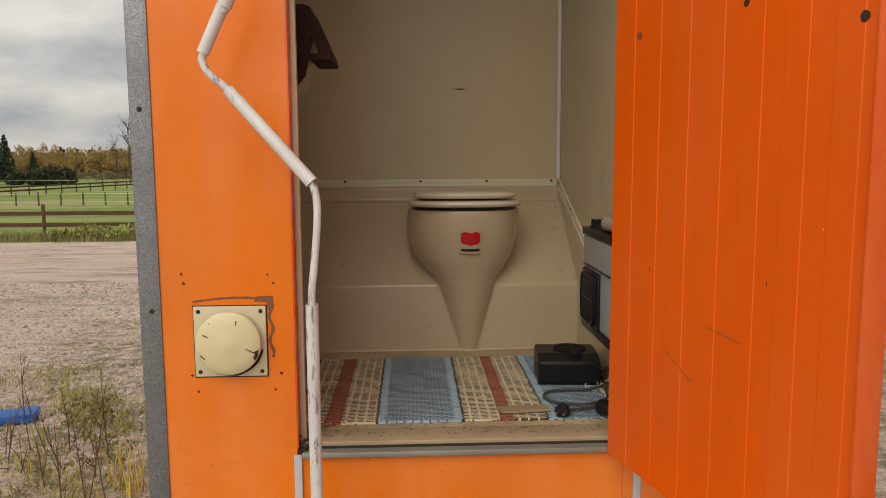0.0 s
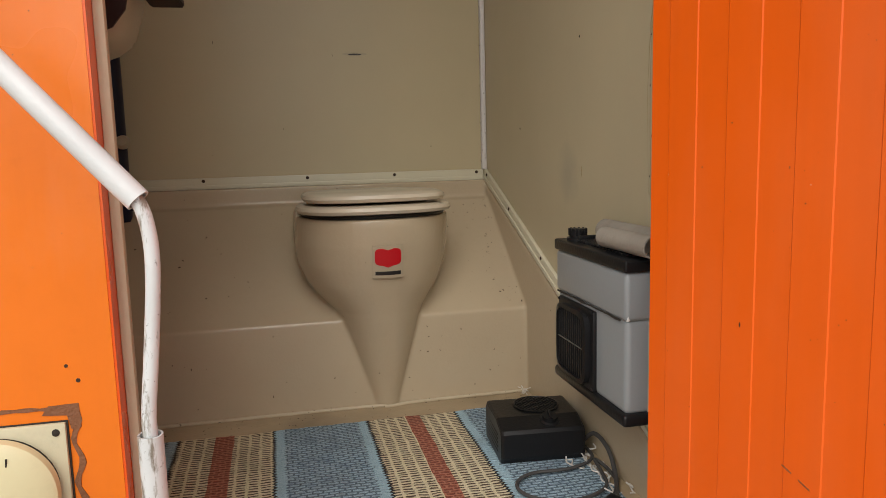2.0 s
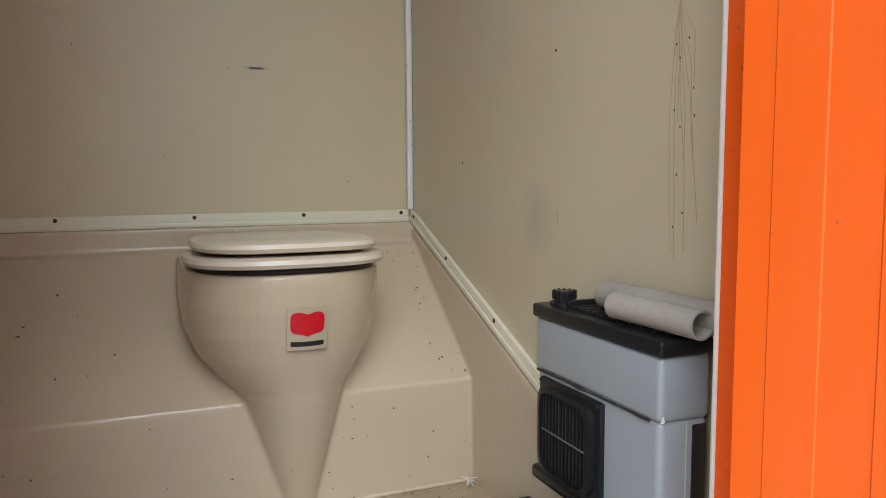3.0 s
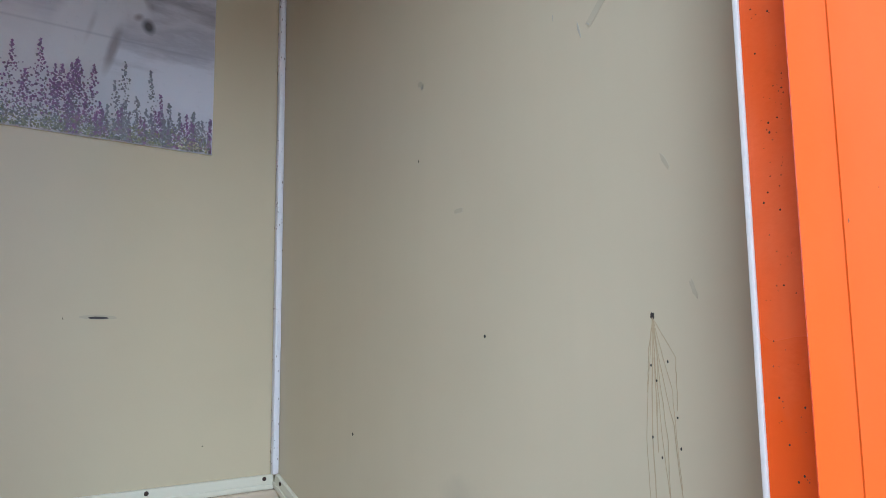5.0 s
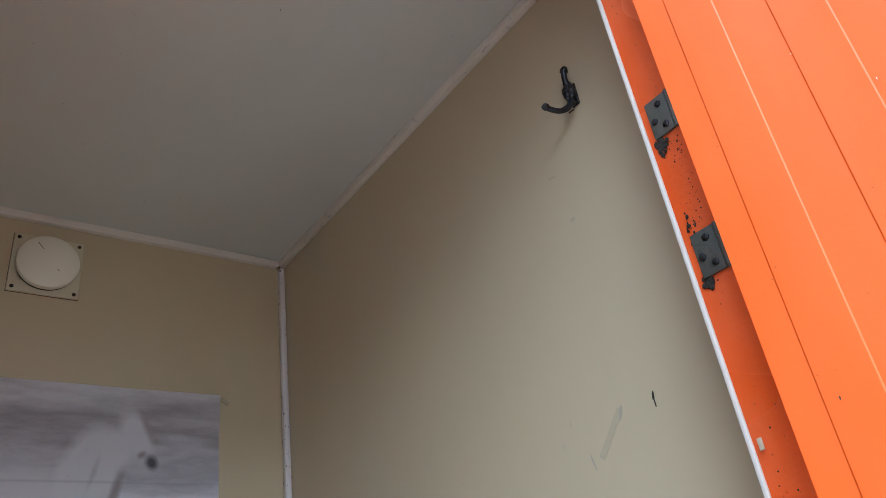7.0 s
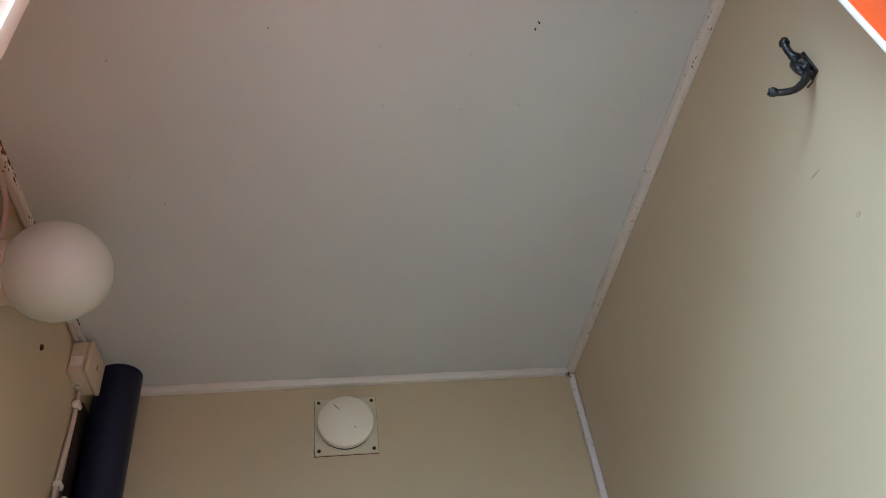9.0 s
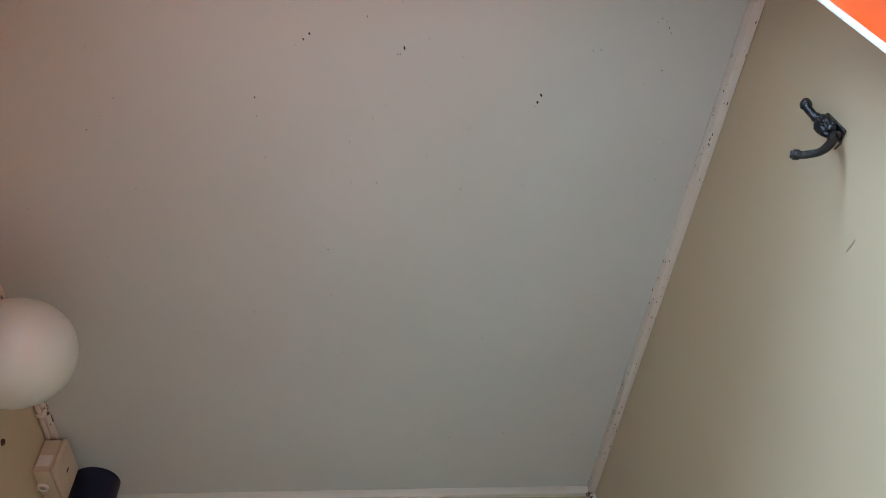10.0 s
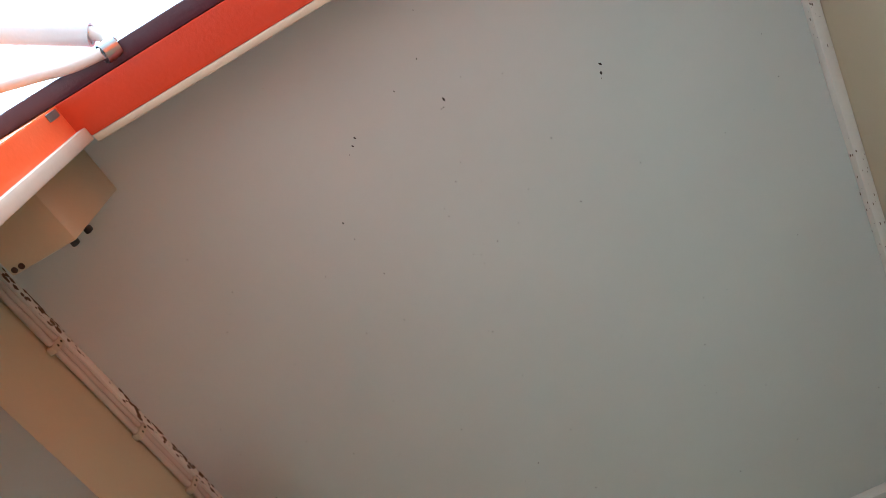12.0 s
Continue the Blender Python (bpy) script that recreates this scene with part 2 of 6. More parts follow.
def galvanised():
    k = Mat("galvanised_steel", 0.5, 0.75)
    c = k.ramp(k.cells(430, out="Color"), (0.1, (0.17, 0.19, 0.21)), (0.9, (0.33, 0.36, 0.39)))
    c = k.mix(k.ramp(k.noise(7, 6, 0.7), (0.45, 0.0), (0.75, 0.6)), c, (0.16, 0.17, 0.175))
    k.colour(c)
    k.rough(k.ramp(k.noise(60, 5), (0.3, 0.35), (0.8, 0.7)))
    return k.bump(k.noise(220, 3), 0.0006).m


M["galv"] = galvanised()
M["trim_dirty"] = painted("dirty_beige_trim", (0.57, 0.48, 0.34), 0.5, (0.12, 0.08, 0.05), 0.5, 75, 0.0004, vary=0.15)


def mirror_glass():
    k = Mat("mirror", 0.03, 1.0)
    k.colour(k.ramp(k.noise(6, 4), (0.3, (0.66, 0.68, 0.65)), (0.8, (0.72, 0.73, 0.70))))
    return k.m


M["mirror"] = mirror_glass()


def rug_weave():
    """Rag rug: bands of blue, cream with brown dashes, and red, woven across."""
    k = Mat("rag_rug_weave", 0.95)
    x, y, z = k.axes()
    wob = k.math("MULTIPLY", k.math("SUBTRACT", k.noise(14, 3), 0.5), 0.007)
    x = k.math("ADD", x, wob)
    shaken = k.n.new("ShaderNodeTexNoise")
    shaken.inputs["Scale"].default_value, shaken.inputs["Detail"].default_value = 55, 3
    k.l.new(k.tc, shaken.inputs["Vector"])
    off = k.n.new("ShaderNodeVectorMath")
    off.operation = "MULTIPLY_ADD"
    k.l.new(shaken.outputs["Color"], off.inputs[0])
    off.inputs[1].default_value = (0.010, 0.0075, 0.0)
    k.l.new(k.tc, off.inputs[2])
    woven = off.outputs["Vector"]
    # weft rows run along y within each band, so the dashes stack up
    fine = k.n.new("ShaderNodeTexBrick")
    fine.inputs["Scale"].default_value = 1.0
    fine.inputs["Brick Width"].default_value, fine.inputs["Row Height"].default_value = 0.024, 0.0105
    fine.inputs["Mortar Size"].default_value, fine.inputs["Mortar Smooth"].default_value = 0.0036, 0.25
    fine.offset = 0.0
    k.l.new(woven, fine.inputs["Vector"])
    blue_b = k.n.new("ShaderNodeTexBrick")
    blue_b.inputs["Scale"].default_value = 1.0
    blue_b.inputs["Brick Width"].default_value, blue_b.inputs["Row Height"].default_value = 0.021, 0.0105
    blue_b.inputs["Mortar Size"].default_value, blue_b.inputs["Mortar Smooth"].default_value = 0.0024, 0.5
    k.l.new(woven, blue_b.inputs["Vector"])
    for q in (fine, blue_b):
        q.inputs["Color1"].default_value = q.inputs["Color2"].default_value = (0, 0, 0, 1)
        q.inputs["Mortar"].default_value = (1, 1, 1, 1)
    thread = k.noise(420, 3)
    cream = k.mix(fine.outputs["Color"], k.ramp(thread, (0.35, (0.035, 0.018, 0.012)), (0.7, (0.17, 0.10, 0.06))), k.ramp(thread, (0.3, (0.58, 0.48, 0.31)), (0.7, (0.90, 0.80, 0.58))))
    blue = k.mix(blue_b.outputs["Color"], k.ramp(thread, (0.3, (0.22, 0.34, 0.45)), (0.7, (0.52, 0.66, 0.74))), k.ramp(thread, (0.3, (0.05, 0.08, 0.11)), (0.7, (0.19, 0.27, 0.33))))
    blue = k.mix(k.ramp(k.noise(30, 4, 0.7), (0.5, 0.0), (0.7, 0.6)), blue, (0.10, 0.16, 0.24))
    red = k.mix(blue_b.outputs["Color"], k.ramp(k.noise(260, 4), (0.35, (0.15, 0.035, 0.022)), (0.65, (0.40, 0.11, 0.065))), (0.50, 0.19, 0.12))
    pale = k.ramp(thread, (0.3, (0.26, 0.42, 0.52)), (0.7, (0.52, 0.70, 0.78)))
    dark = (0.03, 0.028, 0.03)
    zig = k.math("MULTIPLY", k.math("PINGPONG", y, 0.006), 1.1)
    xz = k.math("ADD", x, zig)

    def band(a, b, src):
        return k.math("MULTIPLY", k.math("GREATER_THAN", src, a), k.math("LESS_THAN", src, b))

    c = blue
    for a, b in ((-0.372, -0.166), (0.052, 0.262)):
        c = k.mix(band(a, b, xz), c, cream)
        c = k.mix(band(a - 0.004, a + 0.002, xz), c, dark)
        c = k.mix(band(b - 0.002, b + 0.004, xz), c, dark)
        c = k.mix(band(a - 0.024, a - 0.004, xz), c, pale)
        c = k.mix(band(b + 0.004, b + 0.024, xz), c, pale)
    for a, b in ((-0.297, -0.256), (0.139, 0.174)):
        c = k.mix(band(a, b, x), c, red)
    c = k.mix(k.ramp(k.noise(8, 7, 0.7), (0.52, 0.0), (0.78, 0.4)), c, (0.10, 0.085, 0.065))
    k.colour(c)
    k.bump(fine.outputs["Fac"], 0.0025)
    k.bump(blue_b.outputs["Fac"], 0.0015)
    return k.bump(thread, 0.002).m


M["rug"] = rug_weave()


def gravel():
    k = Mat("gravel_and_grass", 0.95)
    x, y, z = k.axes()
    c = k.ramp(k.noise(0.6, 8, 0.65), (0.35, (0.65, 0.47, 0.37)), (0.65, (0.88, 0.69, 0.57)))
    c = k.mix(k.ramp(k.noise(0.28, 5, 0.6), (0.4, 0.0), (0.65, 0.45)), c, (0.66, 0.52, 0.45))
    # stones of two sizes, light and dark, with dark gaps
    c = k.mix(k.ramp(k.cells(38, out="Color"), (0.1, 0.55), (0.35, 0.0)), c, (0.30, 0.25, 0.20))
    c = k.mix(k.ramp(k.cells(52, out="Color"), (0.66, 0.0), (0.8, 0.85)), c, (0.82, 0.73, 0.64))
    c = k.mix(k.ramp(k.cells(110, out="Color"), (0.2, 0.4), (0.4, 0.0)), c, (0.16, 0.13, 0.11))
    c = k.mix(k.ramp(k.noise(7, 7, 0.8, k.mapped((0.5, 1.5, 1))), (0.38, 0.75), (0.47, 0.0)), c, (0.27, 0.195, 0.155))
    c = k.mix(k.ramp(k.noise(1.0, 6, 0.6, k.mapped((0.35, 2.2, 1))), (0.48, 0.0), (0.7, 0.55)), c, (0.72, 0.57, 0.47))
    c = k.mix(k.ramp(k.noise(1.5, 8, 0.75, k.mapped((0.4, 1.3, 1), (3, 1, 0))), (0.40, 0.75), (0.48, 0.0)), c, (0.28, 0.20, 0.16))
    # paddock grass with paler worn strips
    grass = k.ramp(k.noise(0.45, 8, 0.7), (0.28, (0.10, 0.19, 0.025)), (0.5, (0.18, 0.29, 0.045)), (0.75, (0.36, 0.36, 0.12)))
    grass = k.mix(k.ramp(k.noise(0.16, 7, 0.7, k.mapped((0.3, 1.6, 1))), (0.46, 0.0), (0.64, 0.75)), grass, (0.46, 0.38, 0.20))
    edge = k.math("ADD", y, k.math("MULTIPLY", k.noise(1.3, 4), 1.2))
    c = k.mix(k.math("GREATER_THAN", edge, 23.6), c, grass)
    near = k.math("MULTIPLY", k.math("GREATER_THAN", k.math("ADD", k.math("ADD", x, k.math("MULTIPLY", y, 0.42)), k.math("MULTIPLY", k.noise(1.7, 6, 0.7), 2.2)), -0.55), k.math("LESS_THAN", y, 4.5))
    c = k.mix(k.mix(1.0, near, k.ramp(k.noise(8, 8, 0.75), (0.44, 0.0), (0.58, 0.8)), "MULTIPLY"), c, (0.15, 0.135, 0.05))
    k.colour(c)
    k.bump(k.cells(38), 0.02)
    return k.bump(k.noise(70, 4, 0.7), 0.014).m


M["ground"] = gravel()


def leafy(name, cols, rough=0.8):
    k = Mat(name, rough)
    k.colour(k.mix(0.25, k.ramp(k.island(), *[(i / (len(cols) - 1), c) for i, c in enumerate(cols)]), k.ramp(k.noise(3, 4), (0.3, mul(cols[0], 0.6)), (0.7, cols[-1]))))
    return k.m


M["autumn"] = leafy("autumn_leaves", [(0.13, 0.11, 0.06), (0.50, 0.28, 0.05), (0.74, 0.42, 0.05), (0.16, 0.14, 0.06), (0.40, 0.23, 0.07), (0.12, 0.10, 0.07), (0.24, 0.22, 0.08)])
M["conifer"] = leafy("conifer_needles", [(0.012, 0.022, 0.012), (0.03, 0.045, 0.02), (0.02, 0.034, 0.018)])
M["bush"] = leafy("dark_bush", [(0.018, 0.03, 0.012), (0.045, 0.055, 0.02), (0.03, 0.04, 0.015)])
M["weed"] = leafy("weeds", [(0.08, 0.12, 0.02), (0.16, 0.22, 0.035), (0.30, 0.25, 0.08), (0.44, 0.35, 0.15), (0.13, 0.10, 0.05)])
M["bark"] = painted("bark", (0.10, 0.075, 0.055), 0.9, (0.03, 0.02, 0.02), 0.8, 0, 0.01, vary=0.3)
M["fence_wood"] = painted("red_brown_fence_wood", (0.11, 0.045, 0.022), 0.8, (0.03, 0.02, 0.02), 0.8, 0, 0.003, vary=0.3)
M["stone"] = leafy("loose_stones", [(0.16, 0.13, 0.11), (0.50, 0.43, 0.37), (0.34, 0.27, 0.23), (0.60, 0.54, 0.48), (0.46, 0.36, 0.30)], 0.9)
M["stem"] = painted("dry_red_brown_stems", (0.12, 0.06, 0.045), 0.7, (0.05, 0.03, 0.02), 0.5, 0, 0.0005, vary=0.3)
M["straw"] = leafy("yellow_straw", [(0.55, 0.38, 0.06), (0.70, 0.50, 0.12), (0.40, 0.36, 0.08)])
M["moss"] = leafy("low_weeds", [(0.15, 0.18, 0.03), (0.30, 0.34, 0.05), (0.42, 0.34, 0.17), (0.22, 0.16, 0.10), (0.38, 0.38, 0.08)])
M["wire"] = painted("pale_fence_tape", (0.62, 0.62, 0.58), 0.5, (0.2, 0.2, 0.2), 0.2, 0, 0.0005)
M["flake"] = leafy("leaf_litter", [(0.05, 0.03, 0.015), (0.10, 0.06, 0.03), (0.02, 0.015, 0.01)], 0.9)
M["scrub"] = leafy("brown_scrub", [(0.16, 0.12, 0.07), (0.24, 0.19, 0.11), (0.13, 0.12, 0.06)], 0.9)


# ---- mesh helpers ----
def obj(name, bm, material, parent=None, label="", smooth=True):
    me = bpy.data.meshes.new(name)
    bm.normal_update()
    bm.to_mesh(me)
    bm.free()
    me.materials.append(material)
    if smooth:
        me.polygons.foreach_set("use_smooth", [True] * len(me.polygons))
        me.set_sharp_from_angle(angle=radians(38))
    ob = new(name, me)
    if parent is not None:
        ob.parent = parent
        ob.matrix_parent_inverse = parent.matrix_world.inverted() if parent.type != "EMPTY" else Matrix.Translation(-parent.location)
    if label:
        ob["label"] = label
    return ob


part = obj


def thing(name, at, label, category, group="", kind=""):
    e = new(name)
    e.location = at
    return tagged(e, label, category, group, kind)


def box(lo, hi, bevel=0.0, seg=2, bm=None, rot=None):
    """A box between two corners, bevelled; rot: a matrix for it."""
    own = bmesh.new()
    bmesh.ops.create_cube(own, size=1.0)
    c = [(a + b) / 2 for a, b in zip(lo, hi)]
    s = [abs(b - a) for a, b in zip(lo, hi)]
    for v in own.verts:
        v.co = Vector((c[0] + v.co.x * s[0], c[1] + v.co.y * s[1], c[2] + v.co.z * s[2]))
    if bevel:
        bmesh.ops.bevel(own, geom=list(own.edges), offset=min(bevel, min(s) * 0.45), segments=seg, affect="EDGES", profile=0.5)
    if rot is not None:
        own.transform(rot)
    return join(bm, own)


def join(bm, own):
    if bm is None:
        return own
    me = bpy.data.meshes.new("tmp")
    own.to_mesh(me)
    own.free()
    bm.from_mesh(me)
    bpy.data.meshes.remove(me)
    return bm


def tube(points, radius, sides=12, bm=None, smooth_steps=0, cap=True, inner=0.0):
    """A round tube along points; radius: a number or one for each point."""
    pts = [Vector(p) for p in points]
    if smooth_steps:
        out = []
        for i in range(len(pts) - 1):
            p0, p1, p2, p3 = pts[max(i - 1, 0)], pts[i], pts[i + 1], pts[min(i + 2, len(pts) - 1)]
            for j in range(smooth_steps):
                u = j / smooth_steps
                out.append(0.5 * (2 * p1 + (p2 - p0) * u + (2 * p0 - 5 * p1 + 4 * p2 - p3) * u * u + (3 * p1 - p0 - 3 * p2 + p3) * u ** 3))
        pts = out + [pts[-1]]
    rad = radius if isinstance(radius, (list, tuple)) else [radius] * len(pts)
    if len(rad) != len(pts):
        rad = [rad[min(int(i * len(rad) / len(pts)), len(rad) - 1)] for i in range(len(pts))]
    own = bmesh.new()
    rings = []
    up = None
    for i, p in enumerate(pts):
        d = (pts[min(i + 1, len(pts) - 1)] - pts[max(i - 1, 0)]).normalized()
        if up is None:
            up = d.orthogonal().normalized()
        up = (up - d * up.dot(d)).normalized()
        side = d.cross(up)
        rings.append([own.verts.new(p + (up * math.cos(a) + side * math.sin(a)) * rad[i]) for a in [2 * math.pi * k / sides for k in range(sides)]])
    for a, b in zip(rings, rings[1:]):
        for k in range(sides):
            own.faces.new((a[k], a[(k + 1) % sides], b[(k + 1) % sides], b[k]))
    if inner:
        for ring, nxt in ((rings[0], rings[1]), (rings[-1], rings[-2])):
            c = sum((v.co for v in ring), Vector()) / sides
            cn = sum((v.co for v in nxt), Vector()) / sides
            lip = [own.verts.new(c + (v.co - c) * inner) for v in ring]
            deep = [own.verts.new(c + (cn - c).normalized() * 0.03 + (v.co - c) * inner) for v in ring]
            for k in range(sides):
                own.faces.new((ring[k], ring[(k + 1) % sides], lip[(k + 1) % sides], lip[k]))
                own.faces.new((lip[k], lip[(k + 1) % sides], deep[(k + 1) % sides], deep[k]))
            own.faces.new(deep)
    elif cap:
        own.faces.new(rings[0])
        own.faces.new(rings[-1])
    bmesh.ops.recalc_face_normals(own, faces=own.faces)
    return join(bm, own)


def lathe(profile, sides=40, m=None, bm=None):
    """Turns (radius, height) pairs round z, then moves by m."""
    own = bmesh.new()
    rings = []
    for r, h in profile:
        rings.append([own.verts.new((r * math.cos(2 * math.pi * k / sides), r * math.sin(2 * math.pi * k / sides), h)) for k in range(sides)] if r > 1e-6 else [own.verts.new((0, 0, h))])
    for a, b in zip(rings, rings[1:]):
        for k in range(sides):
            q = [a[k % len(a)], a[(k + 1) % len(a)], b[(k + 1) % len(b)], b[k % len(b)]]
            q = list(dict.fromkeys(q))
            if len(q) > 2:
                own.faces.new(q)
    bmesh.ops.recalc_face_normals(own, faces=own.faces)
    if m is not None:
        own.transform(m)
    return join(bm, own)


def prism(outline, depth, m=None, bm=None):
    """An outline in the xy plane given thickness along z, then moved by m."""
    own = bmesh.new()
    lo = [own.verts.new((x, y, 0)) for x, y in outline]
    hi = [own.verts.new((x, y, depth)) for x, y in outline]
    own.faces.new(lo)
    own.faces.new(hi)
    n = len(outline)
    for k in range(n):
        own.faces.new((lo[k], lo[(k + 1) % n], hi[(k + 1) % n], hi[k]))
    bmesh.ops.recalc_face_normals(own, faces=own.faces)
    if m is not None:
        own.transform(m)
    return join(bm, own)


def screw_head(at, normal, r=0.004):
    m = Matrix.Translation(at) @ Vector(normal).to_track_quat("Z", "Y").to_matrix().to_4x4()
    return lathe([(0, 0.0022), (r * 0.35, 0.0024), (r * 0.9, 0.0012), (r, -0.001)], 12, m)


RX90 = Matrix.Rotation(radians(90), 4, "X")  # an outline in xy turns upright, facing -y

# ---- the cabin's plan ----
FL, CE = -0.087, 2.0            # floor and ceiling
XL, XR = -0.615, 0.5            # side walls, inner faces
YI, YO = -1.222, -1.268         # front wall, inner and outer faces
JL, JR, LZ = -0.340, 0.405, 1.885   # door opening
T = 0.045
GROUND = -0.66


def structure(name, bm, material, label, category, smooth=True):
    return tagged(obj(name, bm, material, smooth=smooth), label, category, kind="structure")


def sheet(axis, at, lo, hi, thick, n=1):
    """A wall slab with a face at 'at' on an axis, growing by thick (signed)."""
    a, b = list(lo), list(hi)
    a.insert("xyz".index(axis), min(at, at + thick))
    b.insert("xyz".index(axis), max(at, at + thick))
    return box(a, b)


floor = structure("floor", box((XL - T, -1.215, FL - 0.05), (XR + T, T, FL), 0.004), M["floor"], "dirty beige cabin floor with a worn front edge", "floor")
ceiling = structure("ceiling", box((XL - T, YO + 0.005, CE), (XR + T, T, CE + 0.05)), M["ceiling"], "plain grey laminate ceiling with fly specks", "ceiling")
wall_back = structure("wall_back", box((XL - T, 0, FL - 0.45), (XR + T, T, CE)), M["wall"], "cream laminate back wall with small scuffs", "wall")
wall_left = structure("wall_left", box((XL - T, YI, FL - 0.45), (XL, 0, CE)), M["wall"], "cream laminate side wall", "wall")
wall_right = structure("wall_right", box((XR, YI, FL - 0.45), (XR + T, 0, CE)), M["wall_side"], "cream laminate side wall with scuffs", "wall")

wall_front = thing("wall_front", (0, YO, FL), "orange painted front wall with door opening", "wall", kind="structure")
part("panel", box((XL - T + 0.002, YO, -0.60), (JL, YI, CE + 0.05)), M["orange"], wall_front, "faded orange panel")
part("panel", box((JR, YO, -0.60), (XR + T, YI, CE + 0.05)), M["orange"], wall_front, "faded orange panel")
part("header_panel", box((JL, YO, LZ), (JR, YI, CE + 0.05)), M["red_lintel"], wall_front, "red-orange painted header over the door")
part("lower_panel", box((JL, YO + 0.006, -0.60), (JR, YI + 0.03, FL - 0.014)), M["orange"], wall_front, "orange panel below the sill")
part("joint_strip", box((JL - 0.008, YO - 0.003, -0.60), (JL + 0.010, YO + 0.004, FL - 0.012), 0.002), M["strip_grey"], wall_front, "grey joint strip")
part("joint_strip", box((0.428, YO - 0.003, -0.60), (0.446, YO + 0.004, FL - 0.03), 0.002), M["strip_grey"], wall_front, "grey joint strip")
# painted reveals of the opening
part("reveal", box((JL, YO + 0.001, FL), (JL + 0.003, YI - 0.001, LZ)), M["jamb_orange"], wall_front, "orange door reveal")
part("reveal", box((JR - 0.003, YO + 0.001, FL), (JR, YI - 0.001, LZ)), M["jamb_orange"], wall_front, "orange door reveal with dark specks")
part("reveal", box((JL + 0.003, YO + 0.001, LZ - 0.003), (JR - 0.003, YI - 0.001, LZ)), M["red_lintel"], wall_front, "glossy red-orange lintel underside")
# white rebate strips behind the reveals
for lo, hi in (((JL + 0.003, YI - 0.012, FL), (JL + 0.016, YI + 0.004, LZ - 0.004)), ((JR - 0.0048, YI - 0.0005, FL), (JR + 0.004, YI + 0.006, LZ + 0.004)), ((JL + 0.0165, YI, LZ - 0.005), (JR - 0.0057, YI + 0.009, LZ + 0.004))):
    part("rebate_strip", box(lo, hi, 0.002), M["trim"] if lo[0] > 0 else M["trim_dirty"], wall_front, "off-white rebate strip")
part("drip_strip", box((XL - T, YO - 0.022, LZ + 0.012), (XR + T, YO, LZ + 0.05), 0.003), M["maroon"], wall_front, "maroon drip strip over the door")
# sill
door_sill = thing("door_sill", (0.03, -1.25, FL - 0.03), "zinc sill strip under the worn floor edge", "sill", kind="structure")
part("strip", box((JL + 0.011, -1.272, FL - 0.013), (JR - 0.002, -1.248, FL - 0.006), 0.003), M["sill"], door_sill, "dull zinc strip")
part("lip", box((JL + 0.011, -1.277, FL - 0.019), (JR - 0.002, -1.271, FL - 0.006), 0.002), M["sill"], door_sill)
part("dark_joint", box((JL + 0.003, -1.249, FL - 0.04), (JR - 0.003, -1.2335, FL - 0.006)), M["dirt"], door_sill, "dirt-filled joint")
part("floor_nosing", box((JL + 0.004, -1.234, FL - 0.012), (JR - 0.004, -1.150, FL + 0.004), 0.003), M["floor"], door_sill, "beige floor nosing with crumbs")

# outer skins of the cabin
for lo, hi in (((XL - T - 0.004, YO + 0.03, -0.60), (XL - T, T, CE + 0.05)), ((XR + T, YO + 0.03, -0.60), (XR + T + 0.004, T, CE + 0.05)), ((XL - T - 0.004, T, -0.60), (XR + T + 0.004, T + 0.004, CE + 0.05))):
    structure("outer_skin", box(lo, hi), M["orange"], "orange painted outer skin of the cabin", "wall")

# galvanised corner profiles
for x0, x1 in ((-0.672, -0.626), (0.520, 0.566)):
    prof = thing("corner_profile", ((x0 + x1) / 2, YO, -0.6), "galvanised steel corner profile with screws", "trim", "corner profiles", "structure")
    part("flange", box((x0, YO - 0.004, -0.62), (x1, YO, CE + 0.06), 0.0015), M["galv"], prof)
    xo = x0 if x0 < 0 else x1 - 0.004
    part("return_flange", box((xo, YO, -0.62), (xo + 0.004, YO + 0.05, CE + 0.06)), M["galv"], prof)
    for z in (-0.35, 0.235, 0.67, 1.1, 1.55):
        part("screw", screw_head(((x0 + x1) / 2 + 0.004 * math.sin(z * 9), YO - 0.004, z), (0, -1, 0), 0.0062), M["rust"], prof)

# interior trims
structure("trim_ceiling_back", box((XL, -0.015, CE - 0.019), (XR - 0.015, 0, CE), 0.002), M["trim"], "off-white trim between back wall and ceiling", "trim")
structure("trim_ceiling_right", box((XR - 0.015, YI + 0.012, CE - 0.019), (XR, 0, CE), 0.002), M["trim"], "off-white speckled trim between side wall and ceiling", "trim")
structure("trim_ceiling_left", box((XL, YI + 0.012, CE - 0.013), (XL + 0.013, -0.015, CE), 0.002), M["trim"], "off-white dirty trim between side wall and ceiling", "trim")
structure("trim_corner_right", box((XR - 0.016, -0.016, 0.486), (XR, 0, CE - 0.019), 0.005), M["white_trim"], "white speckled corner trim between two walls", "trim")

